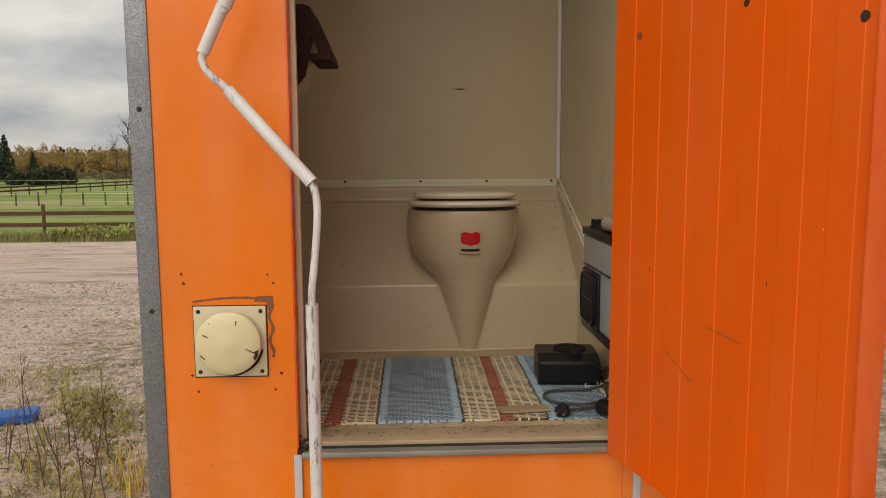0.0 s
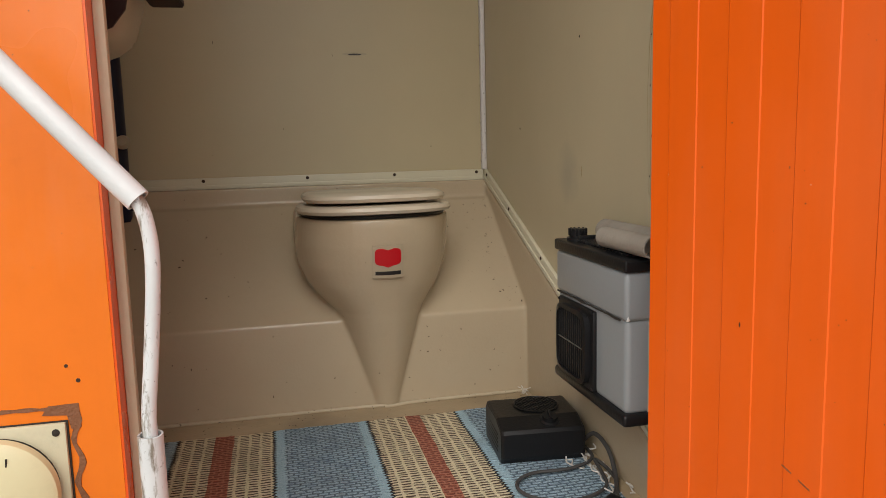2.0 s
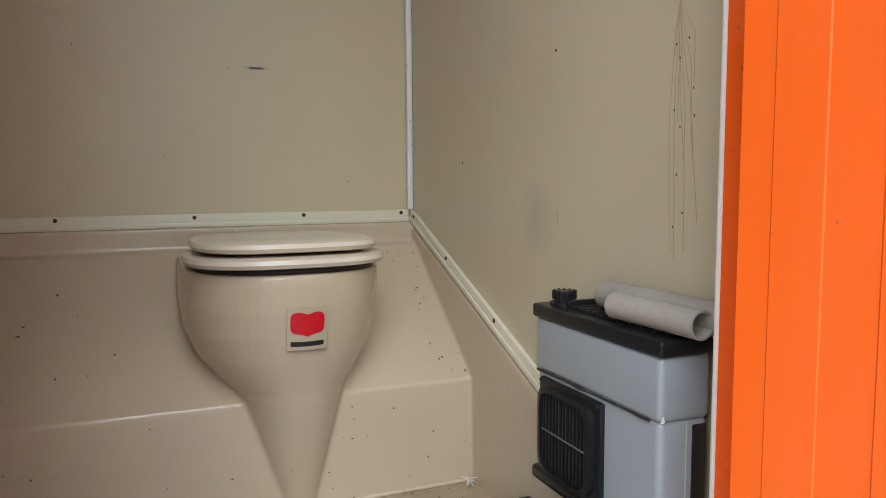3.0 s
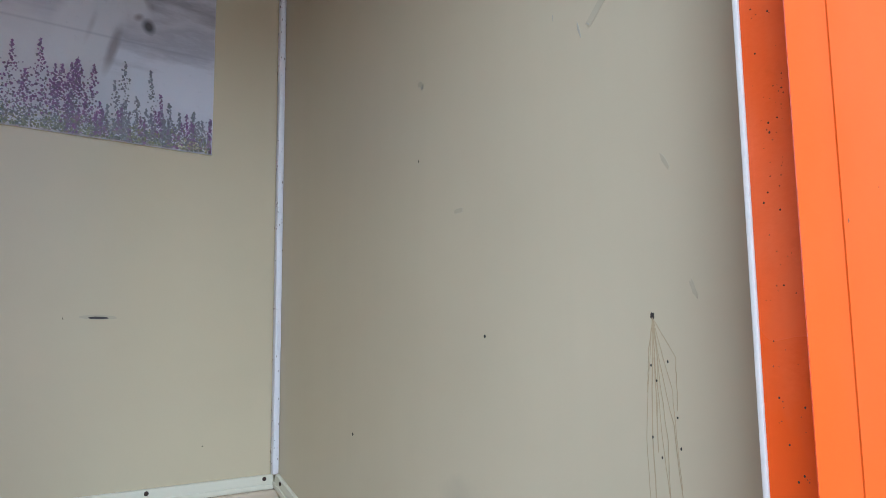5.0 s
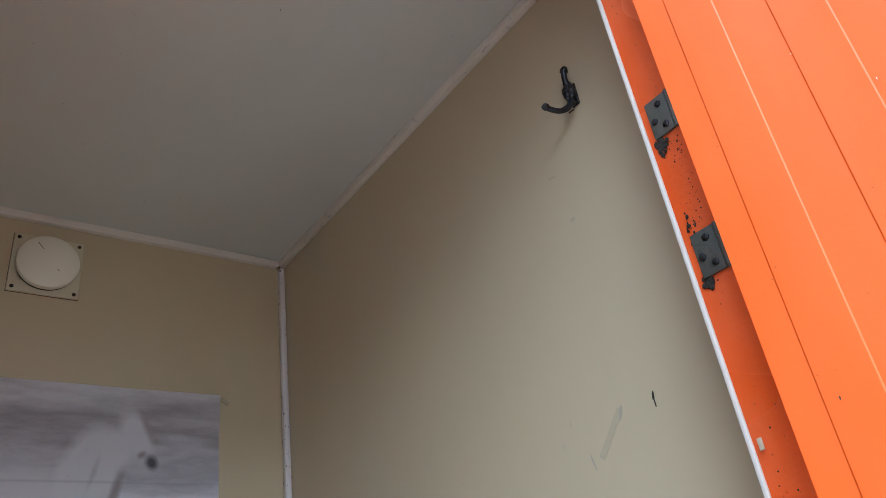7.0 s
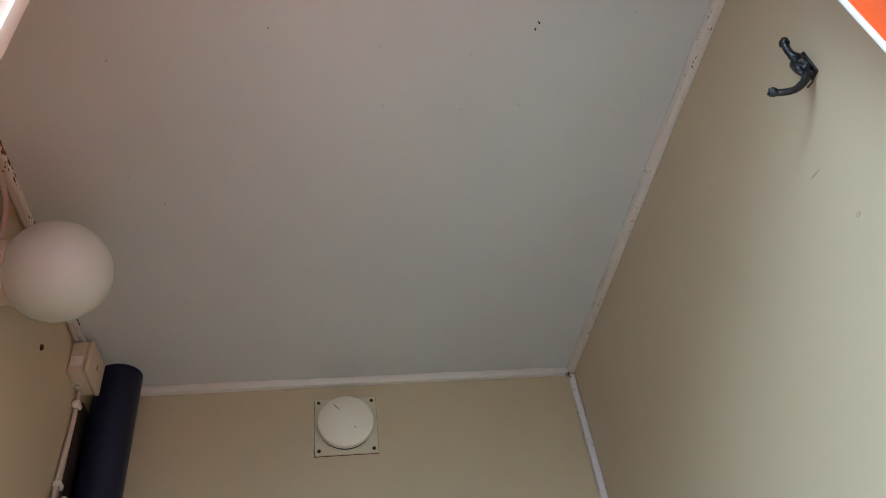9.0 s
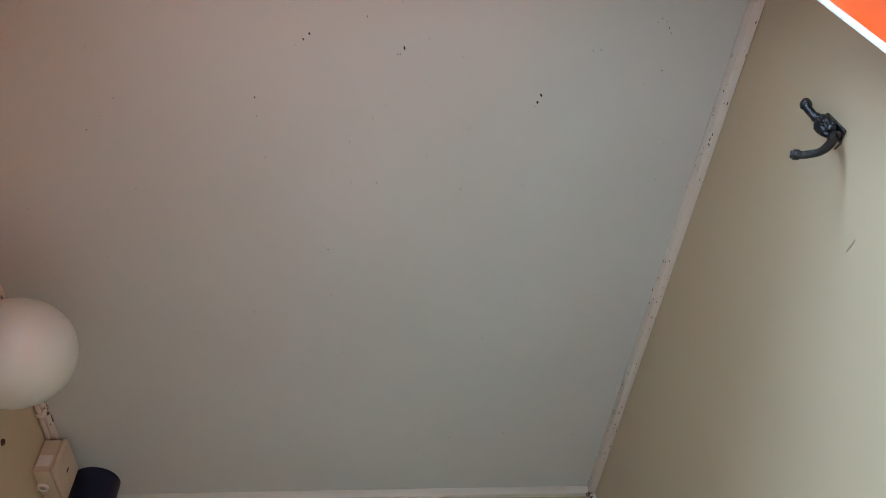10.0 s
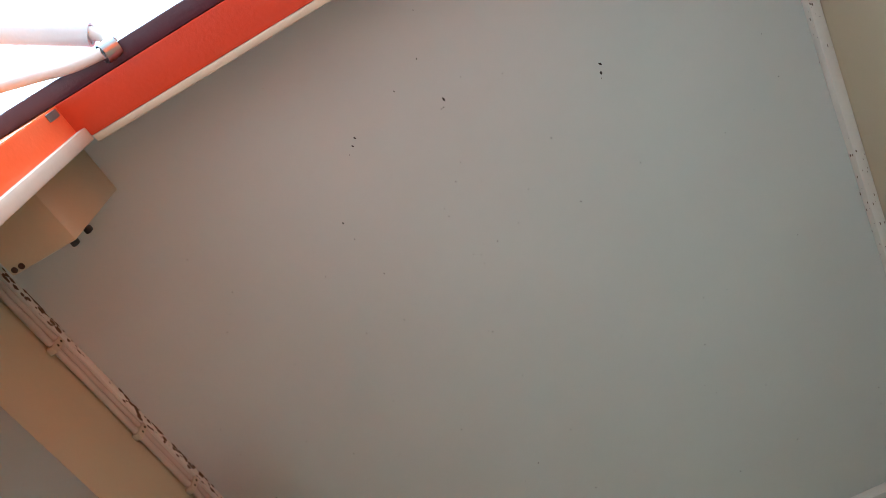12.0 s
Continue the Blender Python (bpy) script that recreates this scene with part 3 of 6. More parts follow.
flecked = thing("trim_flecks", (XR - 0.01, -0.01, 1.2), "brown rust flecks and grime along the corner trims", "dirt", kind="stuff")
bm = bmesh.new()
for _ in range(520):
    pick = random.random()
    if pick < 0.45:
        z = random.uniform(0.5, 1.97)
        if noise.noise(Vector((z * 5, 2, 7))) < random.uniform(-0.5, 0.3):
            continue
        at = random.choice([(XR - 0.0163, random.uniform(-0.015, -0.001), z), (XR - random.uniform(0.001, 0.015), -0.0163, z)])
        grow = (0.5, 0.5, random.uniform(1, 2.6))
    elif pick < 0.88:
        y = random.uniform(-1.2, -0.02)
        if noise.noise(Vector((y * 6, 1, 3))) < random.uniform(-0.5, 0.3):
            continue
        at = random.choice([(XR - 0.0153, y, CE - random.uniform(0.001, 0.018)), (XR - random.uniform(0.001, 0.014), y, CE - 0.0193)])
        grow = (0.5, random.uniform(1, 2.6), 0.5)
    else:
        at = (XR - 0.015 + random.gauss(0, 0.004), -0.015 + random.gauss(0, 0.003), CE - 0.020 - abs(random.gauss(0, 0.008)))
        grow = (1, 1, random.uniform(1, 2))
    own = bmesh.new()
    bmesh.ops.create_icosphere(own, subdivisions=1, radius=random.choice([0.0005, 0.0007, 0.0011, 0.0016]))
    own.transform(Matrix.Translation(at) @ Matrix.Diagonal((*grow, 1)))
    join(bm, own)
part("flecks", bm, M["grime"], flecked)

# cream rail on the back wall, with a ridge and screws
rail = thing("wall_rail", (0, -0.01, 0.47), "cream ribbed rail along the back wall with screws", "rail", "wall rails", "structure")
bm = box((XL, -0.010, 0.449), (XR - 0.012, 0, 0.487), 0.002)
bm = box((XL, -0.014, 0.456), (XR - 0.012, -0.009, 0.467), 0.002, bm=bm)
part("strip", bm, M["rail"], rail)
for x in (-0.55, -0.329, -0.040, 0.215, 0.467):
    part("screw", screw_head((x, -0.010, 0.479), (0, -1, 0), 0.005), M["rust"], rail)
# sloping rail on the right wall
rail2 = thing("wall_rail", (XR - 0.01, -0.5, 0.3), "cream ribbed rail sloping down the side wall", "rail", "wall rails", "structure")
slope = math.atan2(0.405, 1.0)
rm = Matrix.Translation((XR, -0.01, 0.472)) @ Matrix.Rotation(slope, 4, "X")
bm = box((-0.010, -1.27, -0.017), (0, 0.0, 0.017), 0.002, rot=rm)
bm = box((-0.014, -1.27, -0.011), (-0.009, 0.0, 0.0), 0.002, bm=bm, rot=rm)
part("strip", bm, M["rail"], rail2)
for d in (0.03, 0.26, 0.53, 0.80, 1.07):
    part("screw", screw_head(rm @ Vector((-0.010, -d, 0.010)), (-1, 0, 0), 0.005), M["rust"], rail2)


# ---- the moulded toilet unit ----
def toilet_unit():
    t = thing("toilet", (0.104, -0.3, FL), "beige moulded glass-fibre toilet unit with closed lid", "toilet")
    bm = bmesh.new()
    # bench: riser, sloping top and back upstand, as one solid
    side = [(-0.402, FL - 0.02), (-0.398, 0.138), (-0.055, 0.400), (-0.030, 0.408), (-0.030, 0.456), (0.03, 0.456), (0.03, FL - 0.02)]
    join(bm, prism(side, XR - XL + 0.06, Matrix.Translation((XL - 0.03, 0, 0)) @ Matrix(((0, 0, 1, 0), (1, 0, 0, 0), (0, 1, 0, 0), (0, 0, 0, 1)))))
    # bowl: sections from the floor up
    cx = 0.104
    levels = [(FL - 0.02, 0.048, -0.410, 0.115), (-0.05, 0.060, -0.420, 0.114), (0.02, 0.079, -0.436, 0.112), (0.09, 0.097, -0.453, 0.110), (0.140, 0.110, -0.467, 0.108), (0.165, 0.121, -0.472, 0.106),
              (0.195, 0.144, -0.481, 0.102), (0.23, 0.168, -0.492, 0.099), (0.28, 0.187, -0.504, 0.098), (0.33, 0.193, -0.514, 0.099), (0.380, 0.192, -0.519, 0.102), (0.397, 0.190, -0.518, 0.104)]
    own = bmesh.new()
    rings = []
    n = 30
    for z, w, yf, cx in levels:
        mid = -0.30
        ring = []
        for k in range(n + 1):
            a = math.pi * k / n
            e = 0.88
            sx, sy = math.cos(a), math.sin(a)
            ring.append(own.verts.new((cx + w * math.copysign(abs(sx) ** e, sx), mid + (yf - mid) * abs(sy) ** e, z)))
        ring.append(own.verts.new((cx - w * 0.98, -0.04, z)))
        ring.append(own.verts.new((cx + w * 0.98, -0.04, z)))
        rings.append(ring)
    for a, b in zip(rings, rings[1:]):
        for k in range(len(a)):
            own.faces.new((a[k], a[(k + 1) % len(a)], b[(k + 1) % len(a)], b[k]))
    own.faces.new(rings[0])
    own.faces.new(rings[-1])
    bmesh.ops.recalc_face_normals(own, faces=own.faces)
    join(bm, own)
    # side cheek along the right wall
    cheek = [(0.0, FL - 0.02), (0.0, 0.455), (-1.20, -0.032), (-1.20, FL - 0.02)]
    join(bm, prism(cheek, 0.016, Matrix.Translation((XR - 0.012, 0, 0)) @ Matrix(((0, 0, 1, 0), (1, 0, 0, 0), (0, 1, 0, 0), (0, 0, 0, 1)))))
    body = part("body", bm, M["mould"], t, "glossy beige moulded body")
    rem = body.modifiers.new("skin", "REMESH")
    rem.mode, rem.voxel_size, rem.use_smooth_shade = "VOXEL", 0.0042, True
    sm = body.modifiers.new("soft", "SMOOTH")
    sm.factor, sm.iterations = 0.5, 3

    def oval(w, yb, yf, z0, z1, edge, flat=0.80):
        own = bmesh.new()
        prof = [(0.0, z0), (1 - edge * 1.3, z0), (1 - edge * 0.3, z0 + (z1 - z0) * 0.12), (1.0, z0 + (z1 - z0) * 0.45), (1 - edge * 0.25, z0 + (z1 - z0) * 0.8), (1 - edge, z1), (0.6, z1 + 0.0015), (0.0, z1 + 0.003)]
        rings = []
        cy, hy = (yb + yf) / 2, (yb - yf) / 2
        for s, z in prof:
            ring = []
            for k in range(56):
                a = 2 * math.pi * k / 56
                ca, sa = math.cos(a), math.sin(a)
                ring.append(own.verts.new((cx + s * w * math.copysign(abs(ca) ** flat, ca), cy + s * hy * math.copysign(abs(sa) ** flat, sa), z)))
            rings.append(ring)
        for a, b in zip(rings, rings[1:]):
            for k in range(56):
                own.faces.new((a[k], a[(k + 1) % 56], b[(k + 1) % 56], b[k]))
        bmesh.ops.remove_doubles(own, verts=own.verts, dist=1e-5)
        bmesh.ops.recalc_face_normals(own, faces=own.faces)
        own.transform(Matrix.Translation((0, 0, 0.4)) @ Matrix.Rotation(radians(-1.2), 4, "X") @ Matrix.Translation((0, 0, -0.4)))
        return own

    part("seat_ring", oval(0.192, -0.10, -0.533, 0.397, 0.418, 0.06, 0.72), M["seat"], t, "thick beige seat ring")
    part("lid", oval(0.176, -0.095, -0.517, 0.424, 0.446, 0.08, 0.62), M["seat"], t, "closed rounded beige lid")
    # black filler: the shade in the gap under the seat, put in as colour
    part("seat_gap_shade", oval(0.178, -0.12, -0.512, 0.386, 0.402, 0.05), M["ink"], t, "black filler painted as the shaded gap under the seat")
    part("seal_bead", tube([(XL + 0.01, -0.404, FL + 0.003), (0.03, -0.406, FL + 0.003), (0.115, -0.420, FL + 0.003), (0.20, -0.406, FL + 0.003), (XR - 0.015, -0.404, FL + 0.003)], 0.0042, 8, smooth_steps=5), M["trim_dirty"], t, "dirty pale sealant bead along the floor")
    for s in (-1, 1):
        part("hinge", tube([(cx + s * 0.085 - 0.02, -0.085, 0.425), (cx + s * 0.085 + 0.02, -0.085, 0.425)], 0.011), M["seat"], t)
    # sticker with a red two-lobed shape and a bar for the wordmark
    lm = Matrix.Translation((0.112, -0.5153, 0.298)) @ Matrix.Rotation(radians(11), 4, "X") @ RX90
    st = prism([(-0.0365, -0.040), (0.0365, -0.040), (0.0365, 0.040), (-0.0365, 0.040)], 0.0008)
    bmesh.ops.subdivide_edges(st, edges=[e for e in st.edges if abs(e.verts[0].co.x - e.verts[1].co.x) > 0.05], cuts=10)
    part("sticker", curl(st, lm), M["sticker"], t, "clear square sticker")
    heart = []
    for k in range(40):
        a = 2 * math.pi * k / 40
        ca, sa = math.cos(a), math.sin(a)
        x, y = 0.031 * math.copysign(abs(ca) ** 0.45, ca), 0.021 * math.copysign(abs(sa) ** 0.45, sa) + 0.012
        if sa > 0:
            y -= 0.0045 * max(0, 1 - abs(x) / 0.007)
        else:
            y -= 0.005 * max(0, 1 - abs(x) / 0.012)
        heart.append((x, y))
    part("emblem", curl(prism(heart, 0.0006), lm @ Matrix.Translation((0, 0, 0.0009))), M["red_print"], t, "red rounded emblem")
    part("wordmark_bar", curl(prism([(-0.030, -0.0325), (0.030, -0.0325), (0.030, -0.0235), (-0.030, -0.0235)], 0.0006), lm @ Matrix.Translation((0, 0, 0.0009))), M["ink"], t, "black bar of illegible print")
    return t


def curl(bm, m, radius=0.14):
    """Wraps a flat outline round the bowl's front and moves it."""
    for k in range(-6, 7):
        bmesh.ops.bisect_plane(bm, geom=list(bm.verts) + list(bm.edges) + list(bm.faces), plane_co=(k * 0.0056, 0, 0), plane_no=(1, 0, 0))
    for v in bm.verts:
        v.co.z -= v.co.x ** 2 / (2 * radius)
    bm.transform(m)
    return bm


toilet_unit()


# ---- door ----
def cabin_door():
    """Open door of orange ribbed sheet, hung at the right jamb."""
    d = thing("door_1", (0.402, -1.262, FL), "open orange cabin door with vertical ribs", "door", kind="structure")
    u = Vector((0.2205, -0.9754, 0)).normalized()
    nrm = Vector((-u.y, u.x, 0)) * -1  # towards the opening
    if nrm.x > 0:
        nrm = -nrm
    org = Vector((0.3617, -1.2878, 0))
    edges = [0.0] + [0.033 + 0.0488 * k for k in range(14)] + [0.690]
    h = 0.0011
    outline = []
    for k in range(len(edges) - 1):
        z = h if k % 2 else 0.0
        outline += [(edges[k] + 0.0008, z), (edges[k + 1] - 0.0008, z)]
    outline[0], outline[-1] = (0.0, 0.0), (0.690, outline[-1][1])
    outline = outline + [(0.690, -0.032), (0.0, -0.032)]
    m = Matrix((u.to_4d(), nrm.to_4d(), (0, 0, 1, 0), (0, 0, 0, 1))).transposed()
    m[0][3], m[1][3], m[2][3] = org.x, org.y, FL - 0.012
    m[3] = (0, 0, 0, 1)
    part("leaf", prism(outline, LZ - FL - 0.0, m), M["door_orange"], d, "ribbed orange door leaf", smooth=False)
    part("edge_strip", box((0.690, -0.034, 0.0), (0.696, 0.005, LZ - FL), 0.001, rot=m), M["jamb_orange"], d, "folded door edge")

    def spot(uu, z, outl, depth, material, name, label=""):
        return part(name, prism(outl, depth, m @ Matrix.Translation((uu, h, z - (FL - 0.012))) @ Matrix.Rotation(radians(-90), 4, "X") @ Matrix.Diagonal((1, -1, 1, 1))), material, d, label)

    def blob(r, sx=1.0, sy=1.0, n=14):
        return [(r * sx * math.cos(2 * math.pi * k / n) * random.uniform(0.75, 1.1), r * sy * math.sin(2 * math.pi * k / n) * random.uniform(0.75, 1.1)) for k in range(n)]

    for uu, z, r in ((0.428, 0.805, 0.007), (0.666, 0.742, 0.008)):
        spot(uu, z, blob(r), 0.0006, M["dirt"], "hole")
    spot(0.099, 0.805, blob(0.010, 1, 0.8), 0.0005, M["glue"], "scar", "brown paint scar")
    spot(0.31, -0.118, blob(0.008, 0.8, 1), 0.0004, M["smear"], "scar", "grey chip")
    for a, b, z0, z1 in ((0.223, 0.318, 0.193, 0.153), (0.355, 0.452, 0.265, 0.258)):
        for j in range(4):
            p, q = a + (b - a) * (j + random.random() * 0.2) / 4, a + (b - a) * (j + 0.55 + random.random() * 0.35) / 4
            zp, zq = z0 + (z1 - z0) * (p - a) / (b - a), z0 + (z1 - z0) * (q - a) / (b - a)
            spot(0, 0.0, [(p, zp - 0.0009), (q, zq - 0.0009), (q, zq + 0.0007), (p, zp + 0.0009)], 0.0003, M["glue"], "scratch", "brown scratch")
    for _ in range(60):
        uu, z = random.uniform(0.03, 0.67), random.uniform(-0.05, 1.7)
        spot(uu, z, blob(random.choice([0.0005, 0.0006, 0.0009]), 1, random.choice([1, 1, 3.5]), 8), 0.0004, random.choice([M["glue"], M["dirt"], M["trim"]]), "chip")
    # hinges on the reveal
    for z in (1.335, 1.525):
        hg = part("hinge", box((JR - 0.0075, -1.2635, z - 0.027), (JR - 0.0032, -1.2335, z + 0.027), 0.001), M["hinge"], d, "dirty steel hinge leaf")
        part("hinge_pin", tube([(JR - 0.006, -1.2665, z - 0.027), (JR - 0.006, -1.2665, z + 0.027)], 0.003, 10), M["hinge"], hg)
        for y, dz in ((-1.252, 0.016), (-1.241, -0.004), (-1.254, -0.016)):
            part("screw", screw_head((JR - 0.0075, y, z + dz), (-1, 0, 0), 0.0048), M["black_iron"], hg)
            part("cross_slot", box((JR - 0.0102, y - 0.0026, z + dz - 0.0005), (JR - 0.0096, y + 0.0026, z + dz + 0.0005)), M["dirt"], hg)
            part("cross_slot", box((JR - 0.0102, y - 0.0005, z + dz - 0.0026), (JR - 0.0096, y + 0.0005, z + dz + 0.0026)), M["dirt"], hg)
    return d


cabin_door()
wall_specks = thing("dirt_marks", (JR - 0.004, -1.24, 1.0), "dark dirt spots on the orange door reveal", "dirt", kind="stuff")
bm = bmesh.new()
for _ in range(230):
    y, z, r = random.uniform(-1.262, -1.234), random.choice([random.uniform(0.2, 1.85), random.uniform(0.5, 1.2), random.gauss(1.385, 0.03), random.gauss(1.475, 0.012)]), random.choice([0.0004, 0.0005, 0.0007, 0.0011])
    own = bmesh.new()
    bmesh.ops.create_icosphere(own, subdivisions=1, radius=r)
    own.transform(Matrix.Translation((JR - 0.0032, y, z)) @ Matrix.Diagonal((0.4, 1, random.uniform(0.8, 1.3), 1)))
    join(bm, own)
for _ in range(90):
    own = bmesh.new()
    bmesh.ops.create_icosphere(own, subdivisions=1, radius=random.choice([0.0009, 0.0014, 0.0022, 0.0034]))
    zc, sp = random.choice([(1.488, 0.007), (1.488, 0.007), (1.305, 0.006), (1.372, 0.012)])
    own.transform(Matrix.Translation((JR - 0.0045, random.gauss(-1.238, 0.004), random.gauss(zc, sp))) @ Matrix.Diagonal((0.5, 1, random.uniform(0.7, 1.6), 1)))
    join(bm, own)
for _ in range(30):
    own = bmesh.new()
    bmesh.ops.create_icosphere(own, subdivisions=1, radius=random.uniform(0.002, 0.006))
    own.transform(Matrix.Translation((JL + random.uniform(0.0, 0.022), random.uniform(-1.272, -1.245), FL - 0.006 + random.random() ** 2 * 0.03)))
    join(bm, own)
part("spots", bm, M["dirt"], wall_specks)
part("flap", box((JR - 0.0085, -1.236, 1.122), (JR - 0.0066, -1.2305, 1.134), 0.0008), M["trim_dirty"], wall_specks, "torn white flake")


# ---- round vents ----
def vent(at, size, label, broken, cap_mat, plate_mat):
    """Square plate with a domed round cap, facing -y."""
    v = thing("wall_vent", at, label, "vent", "round wall vents")
    s = size / 2
    f = Matrix.Translation(at) @ RX90
    bm = box((-s, -s, 0), (s, s, 0.007), 0.002, rot=f)
    part("plate", bm, plate_mat, v, "square yellowed plate")
    g = 0.0022 if broken else 0.0006
    part("grime_edge", box((-s - g, -s - g * 1.4, 0), (s + g, s + g * 0.8, 0.0022), 0.0003, rot=f), M["dirt"] if broken else M["grime"], v, "dark grime round the plate")
    # the collar's dark colour holds both grime and the shadow gap under the cap
    part("collar", lathe([(s * 0.86, 0.0065), (s * 0.86, 0.018), (s * 0.3, 0.018)], 40, f), M["dirt"], v, "dark ring of grime and painted shadow in the gap")
    r = s * 0.895
    cap = lathe([(r * 0.93, 0.016), (r, 0.017), (r, 0.024), (r * 0.985, 0.0285), (r * 0.90, 0.0325), (r * 0.6, 0.0375), (r * 0.2, 0.0395), (r * 0.12, 0.041), (0, 0.041)], 56, f)
    part("cap", cap, cap_mat, v, "domed round cap")
    for sx in (-1, 1):
        for sz in (-1, 1):
            part("screw", screw_head(f @ Vector((sx * s * 0.86, sz * s * 0.86, 0.007)), (0, -1, 0), s * 0.062), M["dirt"], v)
    if broken:
        for x, z, ln, an, mt in ((0.043, -0.012, 0.036, -26, "dirt"), (0.040, -0.020, 0.018, -25, "trim"), (-0.044, 0.018, 0.018, -24, "dirt"), (0.020, 0.047, 0.010, 85, "dirt"), (-0.055, -0.028, 0.014, -40, "dirt"), (0.058, -0.026, 0.012, 60, "dirt")):
            rr = math.hypot(x, z) / r
            part("crack", box((-ln / 2, -0.0009, 0), (ln / 2, 0.0009, 0.0016), 0.0004, rot=f @ Matrix.Translation((x, z, 0.0392 - 0.0085 * rr ** 2.2)) @ Matrix.Rotation(radians(an), 4, "Z")), M[mt], v, "crack in the cap")
        arc = [(a0, s * (0.885 + 0.012 * random.random()), s * (0.945 + 0.05 * math.sin((a0 + 165) / 150 * math.pi) * random.uniform(0.6, 1.2))) for a0 in range(-165, -14, 6)]
        grime = [(ri * math.cos(radians(a0)), ri * math.sin(radians(a0))) for a0, ri, ro in arc] + [(ro * math.cos(radians(a0)), ro * math.sin(radians(a0))) for a0, ri, ro in arc[::-1]]
        part("grime", prism(grime, 0.0009, f @ Matrix.Translation((0, 0, 0.0069))), M["dirt"], v, "dark grime under the cap")
        chip = [(-0.003, -0.012), (0.002, -0.009), (0.006, -0.002), (0.005, 0.006), (0.008, 0.010), (0.002, 0.009), (-0.002, 0.006), (0.0, 0.001), (-0.004, -0.004)]
        part("chip", prism(chip, 0.003, f @ Matrix.Translation((0.0585, -0.024, 0.0305))), M["dirt"], v, "dark chipped edge")
    else:
        for x, z, ln, an in ((0.012, -0.014, 0.03, -48), (-0.02, 0.03, 0.022, -50)):
            part("scuff", box((-ln / 2, -0.0012, 0), (ln / 2, 0.0012, 0.0012), 0.0004, rot=f @ Matrix.Translation((x, z, 0.0372)) @ Matrix.Rotation(radians(an), 4, "Z")), M["smear"], v, "grey scuff")
    return v


vent((-0.478, YO, 0.166), 0.157, "yellowed cracked round vent on the orange wall", True, M["vent"], M["vent_plate"])
vent((-0.066, 0.0, 1.875), 0.142, "yellowed round vent cap high on the back wall", False, M["vent_pale"], M["vent_plate"])

# old glue line where a larger plate sat
glue = thing("glue_line", (-0.45, YO, 0.2), "brown old glue outline on the orange wall", "stain")


def oval_blot(a, b, n=8):
    return [(a * math.cos(2 * math.pi * k / n) * random.uniform(0.7, 1.2), b * math.sin(2 * math.pi * k / n) * random.uniform(0.7, 1.2)) for k in range(n)]


def ribbon(pts, w, depth, m):
    lo, hi = [], []
    for i, (x, y) in enumerate(pts):
        a, b = pts[max(i - 1, 0)], pts[min(i + 1, len(pts) - 1)]
        t2 = Vector((b[0] - a[0], b[1] - a[1])).normalized()
        ww = w * random.uniform(0.55, 1.25)
        lo.append((x - t2.y * ww, y + t2.x * ww))
        hi.append((x + t2.y * ww, y - t2.x * ww))
    return prism(lo + hi[::-1], depth, m)


gm = Matrix.Translation((-0.478, YO, 0.166)) @ RX90
part("top_line", ribbon([(-0.080 + 0.0087 * k, 0.089 + 0.008 * math.sin(k / 19 * 2.4) + random.uniform(-0.001, 0.001)) for k in range(20)], 0.0023, 0.0012, gm), M["glue"], glue)
part("side_line", ribbon([(0.089 + 0.004 * math.sin(k * 0.9), 0.095 - 0.0078 * k) for k in range(18)], 0.0034, 0.0012, gm), M["glue"], glue)
part("corner_patch", prism([(0.052, 0.088), (0.060, 0.099), (0.094, 0.100), (0.095, 0.070), (0.084, 0.068), (0.080, 0.086)], 0.0011, gm), M["glue"], glue)
splash = thing("dirt_splashes", (0, YO, -0.3), "small dark dirt splashes on the orange front", "dirt", kind="stuff")
bm = bmesh.new()
for _ in range(330):
    x = random.uniform(-0.62, 0.52)
    z = random.choice([random.uniform(-0.58, 0.05), random.uniform(-0.35, -0.11), random.uniform(-0.58, 1.5)])
    if JL - 0.004 < x < JR + 0.03:
        z = -0.112 - random.random() ** 2 * 0.4
    face = YO + 0.006 if JL < x < JR else YO
    r = random.choice([0.0004, 0.0006, 0.0009])
    prism(oval_blot(r, r * random.choice([1, 1, 1.6, 2.2])), 0.0004, Matrix.Translation((x, face, z)) @ RX90, bm)
part("splashes", bm, M["grime"], splash)
holes = thing("screw_holes", (-0.478, YO, 0.166), "rusty empty screw holes in the orange wall", "holes")
for x, z in ((-0.102, 0.150), (-0.098, 0.129), (0.084, 0.147), (0.096, 0.128), (-0.088, -0.077), (-0.075, -0.114), (0.108, -0.075), (0.094, -0.112)):
    part("hole", lathe([(0.0032 * random.uniform(0.7, 1.2), 0), (0.0020, 0.0010), (0, 0.0004)], 7, gm @ Matrix.Translation((x, z, 0))), M["rust"], holes)


